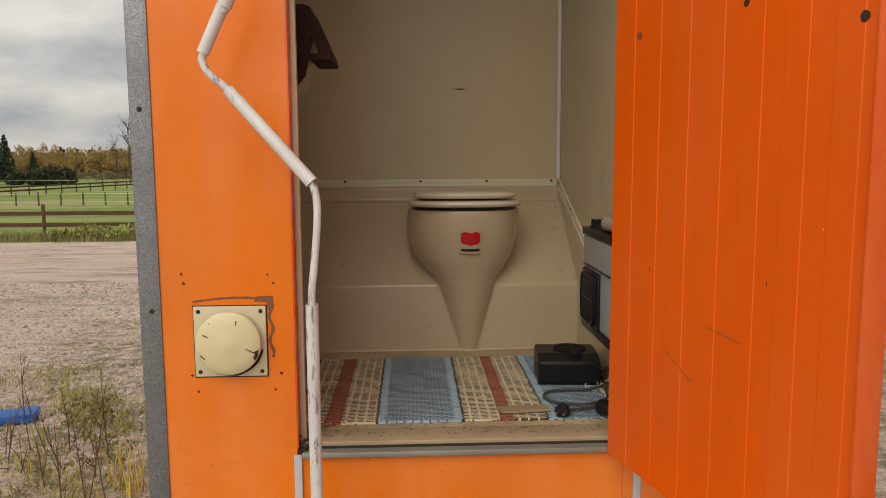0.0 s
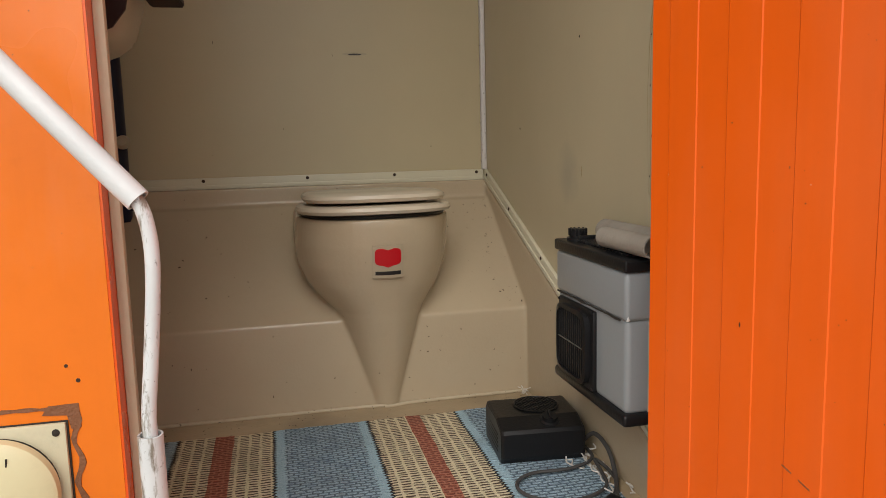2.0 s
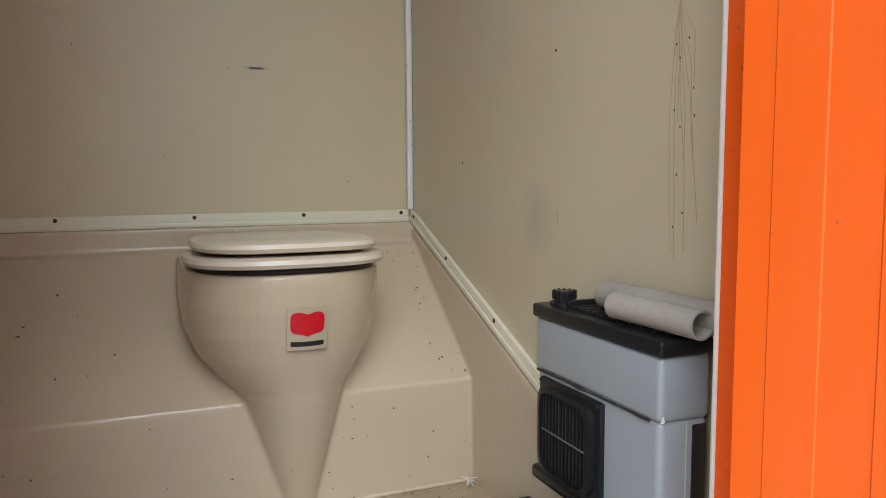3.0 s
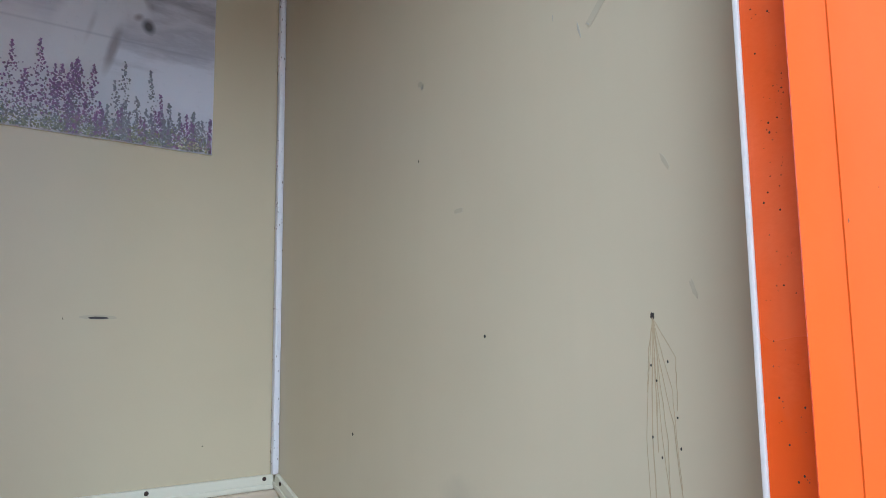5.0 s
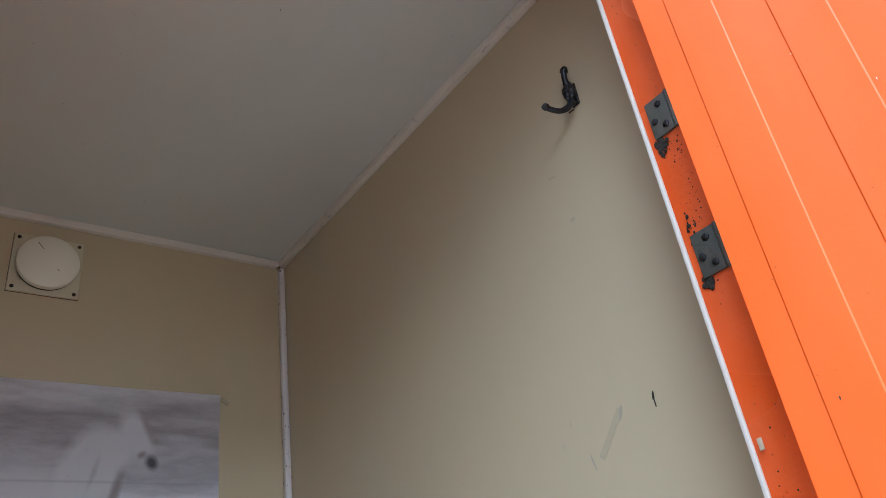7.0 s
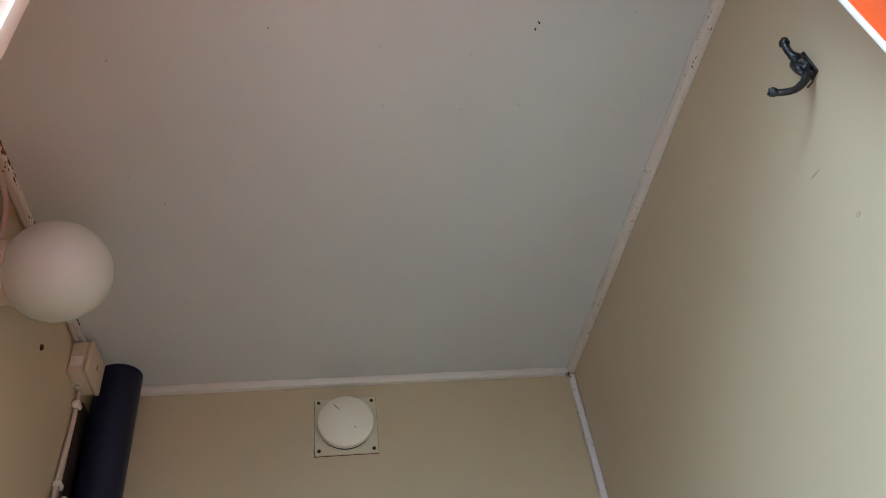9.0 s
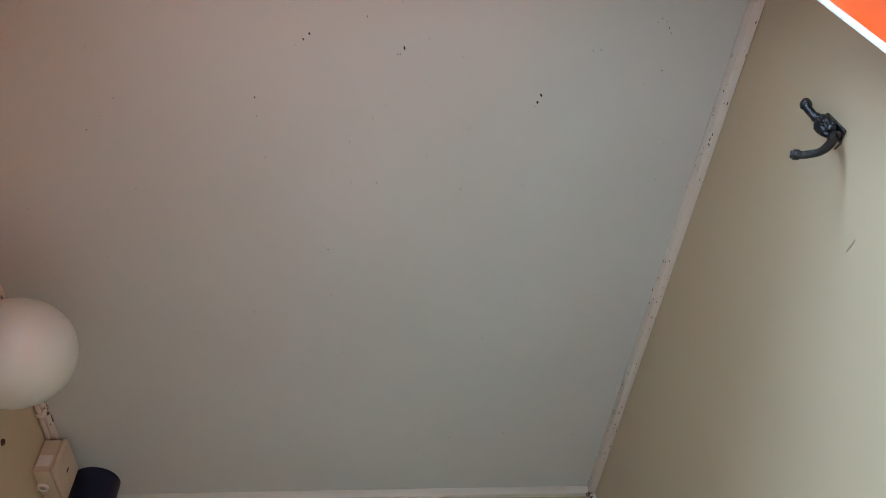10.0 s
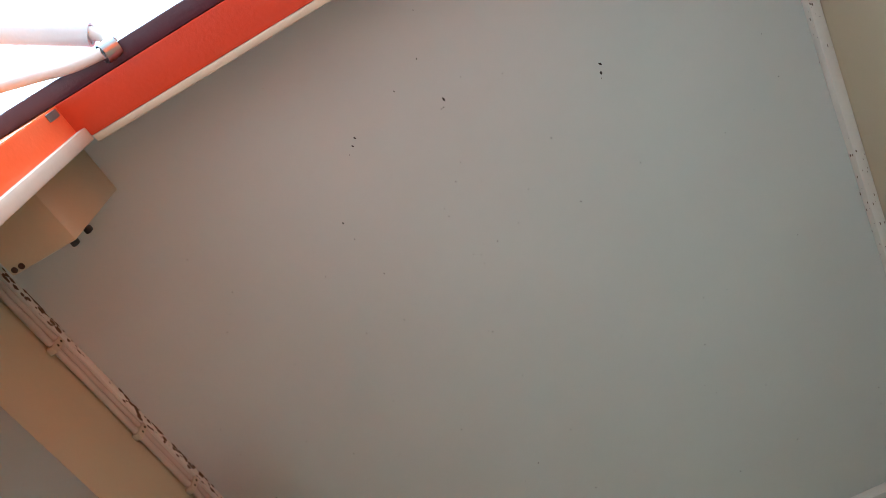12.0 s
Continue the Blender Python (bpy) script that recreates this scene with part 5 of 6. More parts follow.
mark(wall_right, on_right(-1.0535, 1.2505), oval_outline(0.0022, 0.0055, 10, 0.5), M["dirt"], "dark tick mark")
mark(wall_right, on_right(-1.0535, 1.2405), oval_outline(0.0009, 0.006, 10, 0.3), M["dirt"], "dark tick mark")
mark(wall_right, on_right(-0.947, 1.2025, 44), oval_outline(0.004, 0.0011, 10, 0.3), M["smear"], "grey end of the tape", depth=0.001)
for y, z in ((-0.882, 1.235), (-0.904, 1.262)):
    mark(wall_right, on_right(y, z), oval_outline(0.0006, 0.005, 10, 0.3), M["smear"], "short grey tick")
for y, z, a, b, an, mt in ((-0.558, 1.228, 0.009, 0.006, 30, "tape"), (-0.562, 1.222, 0.004, 0.004, 0, "smear"), (-0.66, 0.985, 0.012, 0.004, 0, "tape"), (-0.93, 1.20, 0.0015, 0.012, -15, "smear"), (-1.06, 0.985, 0.003, 0.012, -30, "tape"),
                           (-0.98, 1.64, 0.008, 0.0016, 10, "tape"), (-1.0, 1.55, 0.005, 0.003, 0, "tape"), (-1.09, 0.83, 0.003, 0.012, -20, "tape"), (-0.55, 1.09, 0.0012, 0.002, 0, "dirt"), (-0.72, 0.78, 0.0022, 0.0022, 0, "dirt"), (-0.33, 0.6, 0.002, 0.003, 0, "dirt"), (-0.73, 0.50, 0.0012, 0.012, 0, "drip")):
    mark(wall_right, on_right(y, z, an), oval_outline(a, b, 12, 0.3), M[mt], "small scuff")
dots = thing("ceiling_specks", (0, -0.7, CE), "scattered dark fly specks on the ceiling", "specks", kind="stuff")
bm = bmesh.new()
for x, y, r in ((0.028, -1.028, 0.0030), (0.023, -1.019, 0.0016), (0.019, -1.0185, 0.0012), (-0.098, -1.042, 0.0024), (-0.106, -1.034, 0.0020), (-0.116, -1.026, 0.0009), (0.226, -0.966, 0.0030), (0.2225, -0.955, 0.0028), (0.220, -0.948, 0.0011), (-0.176, -0.947, 0.0019), (-0.175, -0.918, 0.0012), (-0.168, -0.850, 0.0011), (0.128, -0.909, 0.0014), (0.125, -0.803, 0.0014),
                (-0.022, -1.069, 0.0014), (0.034, -0.820, 0.0012), (-0.034, -0.803, 0.0009), (-0.044, -0.810, 0.0009), (-0.037, -0.788, 0.0009), (0.069, -0.858, 0.0011), (0.221, -0.813, 0.0010), (0.288, -1.036, 0.0012), (0.369, -1.080, 0.0012), (0.374, -1.086, 0.0010), (0.387, -1.073, 0.0014), (0.391, -1.066, 0.0011), (0.381, -1.082, 0.0009), (0.393, -1.011, 0.0012), (0.373, -0.989, 0.0009), (0.006, -0.941, 0.0009), (-0.388, -1.011, 0.0009), (-0.384, -0.318, 0.0014), (-0.427, -0.657, 0.0009), (0.384, -0.586, 0.0009)):
    prism(oval_outline(r * 0.42, r * 0.85, 9, 0.45), 0.001, Matrix.Translation((x, y, CE - 0.001)) @ Matrix.Rotation(random.uniform(-0.7, 0.2), 4, "Z"), bm)
for _ in range(90):
    x, y, r = random.uniform(XL + 0.05, XR - 0.05), random.uniform(-1.2, -0.05), random.choice([0.0003, 0.0004, 0.0006])
    prism(oval_outline(r, r * random.uniform(0.8, 2), 7, 0.3), 0.0008, Matrix.Translation((x, y, CE - 0.0008)) @ Matrix.Rotation(random.uniform(0, 3), 4, "Z"), bm)
part("specks", bm, M["dirt"], dots)


# ---- poster ----
def poster_print():
    """Misty grey sheet with soft plain pale ovals, a grey one and a small dark one."""
    k = Mat("poster_print", 0.5)
    x, y, z = k.axes()
    v = k.math("DIVIDE", k.math("SUBTRACT", z, 1.19), 0.42)
    wave = k.noise(1.0, 6, 0.6, k.mapped((5, 1, 20)))
    c = k.ramp(k.math("ADD", v, k.math("MULTIPLY", k.math("SUBTRACT", wave, 0.5), 0.7)), (0.0, (0.92, 0.91, 0.94)), (0.40, (0.93, 0.92, 0.95)), (0.55, (0.64, 0.62, 0.64)), (0.66, (0.80, 0.78, 0.79)), (0.80, (0.53, 0.50, 0.50)), (0.88, (0.70, 0.67, 0.67)), (1.0, (0.90, 0.88, 0.88)))
    wob = k.math("MULTIPLY", k.math("SUBTRACT", k.noise(26, 4), 0.5), 0.22)

    def oval(cx, cz, rx, rz, lean, soft, colour, strength=1.0):
        nonlocal c
        ca, sa = math.cos(radians(lean)), math.sin(radians(lean))
        dx, dz = k.math("SUBTRACT", x, cx), k.math("SUBTRACT", z, cz)
        u = k.math("DIVIDE", k.math("ADD", k.math("MULTIPLY", dx, ca), k.math("MULTIPLY", dz, sa)), rx)
        w = k.math("DIVIDE", k.math("SUBTRACT", k.math("MULTIPLY", dz, ca), k.math("MULTIPLY", dx, sa)), rz)
        d = k.math("ADD", k.math("SQRT", k.math("ADD", k.math("MULTIPLY", u, u), k.math("MULTIPLY", w, w))), wob)
        c = k.mix(k.ramp(d, (1.0 - soft, strength), (1.0, 0.0)), c, colour)

    pale, mid, deep = (0.95, 0.93, 0.93), (0.42, 0.36, 0.34), (0.055, 0.045, 0.05)
    oval(-0.09, 1.36, 0.19, 0.10, 10, 0.45, pale, 0.85)
    oval(0.055, 1.40, 0.066, 0.150, -14, 0.3, pale)
    oval(0.114, 1.385, 0.013, 0.070, -14, 0.7, mid, 0.75)
    oval(0.078, 1.45, 0.008, 0.075, -16, 0.9, mid, 0.4)
    oval(0.108, 1.475, 0.052, 0.060, -20, 0.5, pale)
    oval(0.150, 1.508, 0.036, 0.068, 24, 0.45, pale)
    oval(0.172, 1.525, 0.012, 0.050, 24, 0.9, mid, 0.6)
    oval(0.184, 1.450, 0.017, 0.021, 24, 0.65, deep, 0.85)
    oval(0.163, 1.466, 0.014, 0.010, 30, 0.8, mid, 0.8)
    c = k.mix(k.ramp(k.noise(90, 5, 0.7), (0.6, 0.0), (0.8, 0.25)), c, (0.4, 0.38, 0.4))
    crease = k.math("ABSOLUTE", k.math("SUBTRACT", z, k.math("ADD", 1.405, k.math("MULTIPLY", k.noise(3, 2), 0.006))))
    c = k.mix(k.ramp(crease, (0.0, 0.3), (0.0016, 0.0)), c, (0.40, 0.39, 0.42))
    k.colour(c)
    return k.bump(k.noise(9, 3), 0.0006).m


M["poster"] = poster_print()
M["flowers"] = leafy("poster_flower_print", [(0.16, 0.05, 0.17), (0.34, 0.13, 0.36), (0.18, 0.10, 0.24), (0.09, 0.06, 0.09), (0.45, 0.24, 0.46), (0.13, 0.13, 0.11)], 0.45)
M["stalks"] = leafy("poster_stalk_print", [(0.10, 0.10, 0.11), (0.20, 0.21, 0.19), (0.30, 0.30, 0.33), (0.16, 0.13, 0.18), (0.42, 0.42, 0.46)], 0.45)
M["daisies"] = leafy("poster_daisy_print", [(0.80, 0.80, 0.84), (0.66, 0.66, 0.70)], 0.45)
M["meadow"] = leafy("poster_meadow_print", [(0.07, 0.08, 0.04), (0.30, 0.31, 0.10), (0.44, 0.42, 0.30), (0.11, 0.13, 0.07), (0.16, 0.15, 0.18)], 0.45)


def poster():
    p = thing("poster", (0.03, -0.002, 1.4), "crumpled landscape poster with pale shape above purple flowers", "poster")
    X0, X1, Z0, Z1 = -0.266, 0.330, 1.190, 1.611

    def bulge(x, z):
        u, v = (x - X0) / (X1 - X0), (z - Z0) / (Z1 - Z0)
        return -0.0022 - 0.004 * (0.5 + 0.5 * noise.noise(Vector((x * 6, z * 5, 2)))) - 0.004 * max(0, v - 0.8) * max(0, u - 0.8) * 25

    bm = bmesh.new()
    nx, nz = 36, 26
    g = [[bm.verts.new((X0 + (X1 - X0) * i / nx, bulge(X0 + (X1 - X0) * i / nx, Z0 + (Z1 - Z0) * j / nz), Z0 + (Z1 - Z0) * j / nz)) for i in range(nx + 1)] for j in range(nz + 1)]
    for j in range(nz):
        for i in range(nx):
            bm.faces.new((g[j][i], g[j][i + 1], g[j + 1][i + 1], g[j + 1][i]))
    bmesh.ops.solidify(bm, geom=list(bm.faces), thickness=0.0004)
    part("sheet", bm, M["poster"], p, "grey and lavender printed sheet")

    def scatter(name, material, spots, label):
        b = bmesh.new()
        for x, z, r in spots:
            if X0 + 0.004 < x < X1 - 0.004 and Z0 + 0.003 < z < Z1:
                y = bulge(x, z) - random.uniform(0.0026, 0.0046)
                a = random.uniform(0, 6.3)
                b.faces.new([b.verts.new((x + r * math.cos(a + k * 1.571) * random.uniform(0.6, 1.2), y, z + r * math.sin(a + k * 1.571) * random.uniform(0.6, 1.2))) for k in range(4)])
        o = part(name, b, material, p, label, smooth=False)
        o["kind"] = "stuff"

    spikes, stalks = [], []
    tops = [(-0.02, 1.371), (0.038, 1.335), (0.050, 1.350), (0.080, 1.342), (0.140, 1.360), (0.191, 1.352), (0.213, 1.305), (0.286, 1.280), (0.321, 1.262), (0.305, 1.262), (0.255, 1.272), (0.232, 1.288), (0.165, 1.290), (0.120, 1.315)]
    tops += [(X0 + (0.06 - X0) * random.random(), random.uniform(1.29, 1.365)) for _ in range(26)]
    tops += [(random.uniform(0.03, X1), random.uniform(1.215, 1.285)) for _ in range(52)]
    for x, top in tops:
        lean, z, purple = random.uniform(-0.10, 0.10), top, x < 0.09 or random.random() < 0.45
        while z > top - random.uniform(0.055, 0.085):
            wide = 0.0010 + (top - z) * 0.085
            (spikes if purple else stalks).append((x + lean * (z - top) + random.gauss(0, wide), z, random.uniform(0.0015, 0.0034)))
            z -= 0.0013 * random.uniform(0.5, 1.5)
        while z > 1.20:
            stalks.append((x + lean * (z - top) + random.gauss(0, 0.004), z, random.uniform(0.0011, 0.0026)))
            z -= 0.0035 * random.uniform(0.6, 1.4)
    for _ in range(900):
        x = random.uniform(X0, X1)
        stalks.append((x, 1.205 + abs(random.gauss(0, 0.024)), random.uniform(0.0012, 0.0030)))
    for _ in range(900):
        x = random.uniform(X0, 0.09)
        spikes.append((x, random.triangular(1.21, 1.325, 1.25), random.uniform(0.0014, 0.0034)))
    scatter("flower_print", M["flowers"], spikes, "printed purple flower spikes")
    scatter("stalk_print", M["stalks"], stalks, "printed grey-green stalks")
    scatter("meadow_print", M["meadow"], [(random.uniform(X0, X1), 1.193 + abs(random.gauss(0, 0.017)), random.uniform(0.0014, 0.0034)) for _ in range(2200)], "printed meadow")
    scatter("daisy_print", M["daisies"], [(random.uniform(X0, X1), 1.196 + abs(random.gauss(0, 0.016)), random.uniform(0.0016, 0.0034)) for _ in range(240)], "printed white daisies")
    scatter("yellow_print", M["vent"], [(random.gauss(0.295, 0.02), 1.197 + abs(random.gauss(0, 0.008)), random.uniform(0.0015, 0.003)) for _ in range(60)], "printed yellow flowers")
    part("tape_corner", box((0.318, -0.0105, 1.597), (0.352, -0.0095, 1.606), rot=Matrix.Translation((0.335, 0, 1.6)) @ Matrix.Rotation(radians(35), 4, "Y") @ Matrix.Translation((-0.335, 0.004, -1.6))), M["tape"], p, "curled clear tape")
    return p


poster()


# ---- coat hook ----
def coat_hook():
    h = thing("coat_hook", (XR, -1.07, 1.745), "worn black double coat hook on the side wall", "hook")
    y, z = -1.066, 1.748
    part("plate", box((XR - 0.004, y - 0.008, z - 0.024), (XR, y + 0.008, z + 0.018), 0.0018, 3), M["black_iron"], h)
    own = bmesh.new()
    bmesh.ops.create_icosphere(own, subdivisions=4, radius=1.0)
    for v in own.verts:
        v.co = Vector((v.co.x * 0.0095, v.co.y * 0.0105, v.co.z * 0.0165)) * (1 + 0.22 * noise.noise(v.co * 3.1) + 0.10 * noise.noise(v.co * 8))
    own.transform(Matrix.Translation((XR - 0.011, y, z)))
    part("stem", own, M["black_iron"], h, "crusted knobbly hook body")
    part("lower_arm", tube([(XR - 0.008, y + 0.001, z - 0.012), (XR - 0.015, y + 0.005, z - 0.027), (XR - 0.029, y + 0.012, z - 0.036), (XR - 0.044, y + 0.018, z - 0.034), (XR - 0.053, y + 0.021, z - 0.029), (XR - 0.056, y + 0.022, z - 0.027)], [0.0056, 0.0050, 0.0045, 0.0045, 0.0060, 0.0046], 14, smooth_steps=6), M["black_iron"], h, "curved lower arm")
    part("upper_arm", tube([(XR - 0.012, y - 0.001, z + 0.010), (XR - 0.018, y - 0.004, z + 0.019), (XR - 0.021, y - 0.007, z + 0.028), (XR - 0.021, y - 0.009, z + 0.034), (XR - 0.019, y - 0.010, z + 0.039)], [0.0058, 0.0048, 0.0048, 0.0066, 0.0048], 14, smooth_steps=6), M["black_iron"], h, "short upper arm")
    part("nail", tube([(XR - 0.006, y + 0.004, z - 0.030), (XR - 0.017, y + 0.006, z - 0.040)], 0.0012, 8), M["rust"], h, "bent nail")
    for dz in (-0.020, 0.018):
        part("screw", screw_head((XR - 0.006, y, z + dz), (-1, 0, 0), 0.0045), M["rust"], h)
    return h


coat_hook()


# ---- left wall: lamp, cables, boxes, pipe, mirror, basin ----
def globe_lamp():
    g = thing("globe_lamp", (XL, -0.62, 1.83), "unlit opal globe wall lamp on a round holder", "lamp")
    c = Vector((XL + 0.104, -0.622, 1.824))
    m = Matrix.Translation((XL, c.y, c.z)) @ Matrix.Rotation(radians(90), 4, "Y")
    part("holder", lathe([(0.052, 0), (0.052, 0.010), (0.049, 0.034), (0.050, 0.040), (0.046, 0.042)], 36, m), M["lamp_base"], g, "beige round holder")
    r = 0.079
    prof = [(0.045, 0.040)]
    a0 = math.asin(0.045 / r)
    for k in range(1, 25):
        a = a0 + (math.pi - a0) * k / 24
        prof.append((max(r * math.sin(a), 0), 0.040 + r * math.cos(a0) - r * math.cos(a)))
    part("globe", lathe(prof, 44, m), M["lampglass"], g, "opal glass globe")
    part("neck_ring", lathe([(0.048, 0.036), (0.051, 0.039), (0.051, 0.043), (0.046, 0.046)], 36, m), M["lamp_base"], g)
    return g


globe_lamp()


def wiring():
    w = thing("wall_cables", (XL, -0.6, 1.98), "two old cream cables clipped along the ceiling edge", "cable")
    z1, z2, x = CE - 0.0195, CE - 0.0325, XL + 0.0065
    part("cable", tube([(x, -1.20, z1), (x, -1.0, z1), (x, -0.74, z1), (x, -0.60, z1 - 0.002), (x, -0.40, z1), (x, -0.235, z1 - 0.004)], 0.0050, 10, smooth_steps=5), M["cable_brown"], w)
    part("cable", tube([(x, -1.20, z2), (x, -1.0, z2), (x, -0.75, z2), (x, -0.675, z2 - 0.003), (x, -0.640, z2 - 0.030), (x, -0.628, z2 - 0.085)], 0.0050, 10, smooth_steps=5), M["cable_brown"], w)
    part("drop_cable", tube([(x, -0.155, 1.905), (x, -0.15, 1.86), (x, -0.155, 1.78), (x, -0.16, 1.70), (x, -0.16, 1.66)], 0.0050, 10, smooth_steps=5), M["cable_brown"], w, "cable dropping from the box")
    for y in (-1.005, -0.825, -0.70):
        part("clip", box((XL, y - 0.006, z2 - 0.009), (XL + 0.0132, y + 0.006, z1 + 0.006), 0.002), M["trim_dirty"], w, "dirty cable clip")
        for dz in (z1 - 0.001, z2 + 0.001):
            part("hole", prism(oval_outline(0.0016, 0.002, 10, 0.2), 0.0006, Matrix.Translation((XL + 0.0133, y, dz)) @ Matrix.Rotation(radians(90), 4, "Y")), M["dirt"], w, "dark nail hole")
    part("clip", box((XL, -0.306, z1 - 0.008), (XL + 0.0155, -0.294, z1 + 0.008), 0.003), M["trim"], w, "white cable clip")
    for z in (1.872, 1.70):
        part("clip", box((XL, -0.166, z - 0.006), (XL + 0.0155, -0.142, z + 0.006), 0.003), M["trim"], w, "white cable clip")
    return w


wiring()
seam = thing("mould_specks", (XL + 0.01, -0.6, CE - 0.01), "dark grime flecks along the ceiling edge trim", "dirt", kind="stuff")
bm = bmesh.new()
for _ in range(420):
    y = random.uniform(-1.2, -0.25)
    if noise.noise(Vector((y * 9, 4, 1))) < random.uniform(-0.5, 0.25):
        continue
    own = bmesh.new()
    bmesh.ops.create_icosphere(own, subdivisions=1, radius=random.choice([0.0008, 0.0013, 0.002, 0.003]))
    own.transform(Matrix.Translation((XL + 0.0128, y, CE - random.random() ** 1.5 * 0.013)) @ Matrix.Diagonal((0.35, random.uniform(1, 3.0), 1, 1)))
    join(bm, own)
part("flecks", bm, M["grime"], seam)


def junction_box(lo, hi, label):
    j = thing("junction_box", lo, label, "junction box", "junction boxes")
    part("body", box(lo, (hi[0] - 0.010, hi[1], hi[2]), 0.004), M["trim_dirty"], j)
    lid = part("lid", box((hi[0] - 0.010, lo[1] - 0.002, lo[2] - 0.002), (hi[0], hi[1] + 0.002, hi[2] + 0.002), 0.004, 3), M["trim_dirty"], j, "slightly larger lid")
    part("slot", box((hi[0] - 0.001, (lo[1] + hi[1]) / 2 - 0.002, (lo[2] + hi[2]) / 2 - 0.005), (hi[0] + 0.0006, (lo[1] + hi[1]) / 2 + 0.002, (lo[2] + hi[2]) / 2 + 0.005)), M["ink"], lid)
    ym = (lo[1] + hi[1]) / 2
    part("gland", lathe([(0.010, 0), (0.010, 0.004), (0.006, 0.004)], 18, Matrix.Translation((lo[0] + 0.010, ym, lo[2])) @ Matrix.Rotation(radians(180), 4, "X")), M["trim"], j)
    part("knockout", box((lo[0] + 0.004, lo[1] - 0.0015, lo[2] + 0.012), (lo[0] + 0.028, lo[1] + 0.001, lo[2] + 0.036), 0.001), M["cable_grey"], j)
    return j


junction_box((XL, -0.232, 1.902), (XL + 0.042, -0.140, 1.974), "old cream junction box near the ceiling")
junction_box((XL, -0.20, 1.575), (XL + 0.045, -0.115, 1.655), "old cream junction box on the side wall")
tagged(obj("drain_pipe", tube([(-0.560, -0.062, 0.38), (-0.560, -0.062, 1.2), (-0.562, -0.062, CE)], 0.047, 32), M["navy"]), "dark navy vertical vent pipe in the corner", "pipe")
part("pipe_flange", lathe([(0.048, 0), (0.056, 0), (0.056, 0.012), (0.048, 0.016)], 28, Matrix.Translation((-0.560, -0.062, 0.41))), M["navy"], bpy.data.objects["drain_pipe"])
tagged(obj("round_stopper", lathe([(0.0, 0.026), (0.014, 0.025), (0.020, 0.016), (0.016, 0.006), (0.010, 0), (0, 0)], 24, Matrix.Translation((-0.515, -0.095, 0.585)) @ Matrix.Rotation(radians(65), 4, "X")), M["basin"]), "round beige stopper beside the dark pipe", "stopper")
structure("backing_panel", box((XL, -0.118, 0.9), (XL + 0.006, -0.004, 1.90)), M["backing"], "narrow dark brown backing strip behind the pipe", "panel")
tagged(obj("wall_plug", lathe([(0.006, 0), (0.005, 0.003), (0, 0.002)], 12, Matrix.Translation((XL, -0.366, 1.866)) @ Matrix.Rotation(radians(90), 4, "Y")), M["rust"]), "rusty screw hole plug in the side wall", "plug")

mirror = thing("wall_mirror", (XL, -0.75, 1.5), "plain frameless mirror on the side wall", "mirror")
part("glass", box((XL + 0.001, -1.14, 1.22), (XL + 0.006, -0.70, 1.823), 0.001), M["mirror"], mirror, "silvered glass")
part("edge", box((XL, -1.141, 1.219), (XL + 0.0035, -0.699, 1.8245)), M["smear"], mirror)


def basin():
    b = thing("wash_basin", (-0.48, -0.93, 0.72), "beige wall basin with dark brown tilted frame", "basin")
    own = bmesh.new()
    rings = []
    for z, x1, ya, yb in ((0.712, -0.405, -1.01, -0.85), (0.718, -0.375, -1.035, -0.825), (0.741, -0.348, -1.05, -0.81), (0.80, -0.331, -1.06, -0.80), (0.91, -0.322, -1.065, -0.795)):
        pts = [(XL, ya), (x1 - 0.05, ya), (x1 - 0.015, ya + 0.015), (x1, ya + 0.05), (x1, yb - 0.05), (x1 - 0.015, yb - 0.015), (x1 - 0.05, yb), (XL, yb)]
        rings.append([own.verts.new((x, y, z)) for x, y in pts])
    for a, c in zip(rings, rings[1:]):
        for k in range(8):
            own.faces.new((a[k], a[(k + 1) % 8], c[(k + 1) % 8], c[k]))
    own.faces.new(rings[0])
    own.faces.new(rings[-1])
    bmesh.ops.recalc_face_normals(own, faces=own.faces)
    bmesh.ops.bevel(own, geom=[e for e in own.edges], offset=0.006, segments=2, affect="EDGES")
    part("tub", own, M["basin"], b, "beige plastic tub")
    face = [(XL, 0.728), (-0.372, 0.728), (-0.345, 0.738), (-0.326, 0.762), (-0.312, 0.83), (-0.308, 0.912), (XL, 0.912)]
    part("front_panel", prism(face, 0.006, Matrix.Translation((0, -1.067, 0)) @ RX90), M["brown"], b, "dark brown front panel")
    part("frame_top", box((XL, -1.075, 0.912), (-0.322, -0.785, 0.928), 0.004), M["brown"], b, "dark brown frame top")
    slab = [(-0.342, 0.927), (-0.316, 0.927), (-0.266, 0.813), (-0.266, 0.800), (-0.318, 0.800), (-0.322, 0.812), (-0.293, 0.814)]
    fl = prism(slab, 0.19, Matrix.Translation((0, -0.87, 0)) @ RX90)
    bmesh.ops.bevel(fl, geom=list(fl.edges), offset=0.0025, segments=2, affect="EDGES")
    part("flap", fl, M["brown"], b, "dark brown slanted flap with a turned lip")
    part("pin", lathe([(0.005, 0), (0.005, 0.004), (0, 0.006)], 12, Matrix.Translation((-0.301, -0.90, 0.842)) @ RX90), M["steel"], b, "bright pin")
    return b


basin()


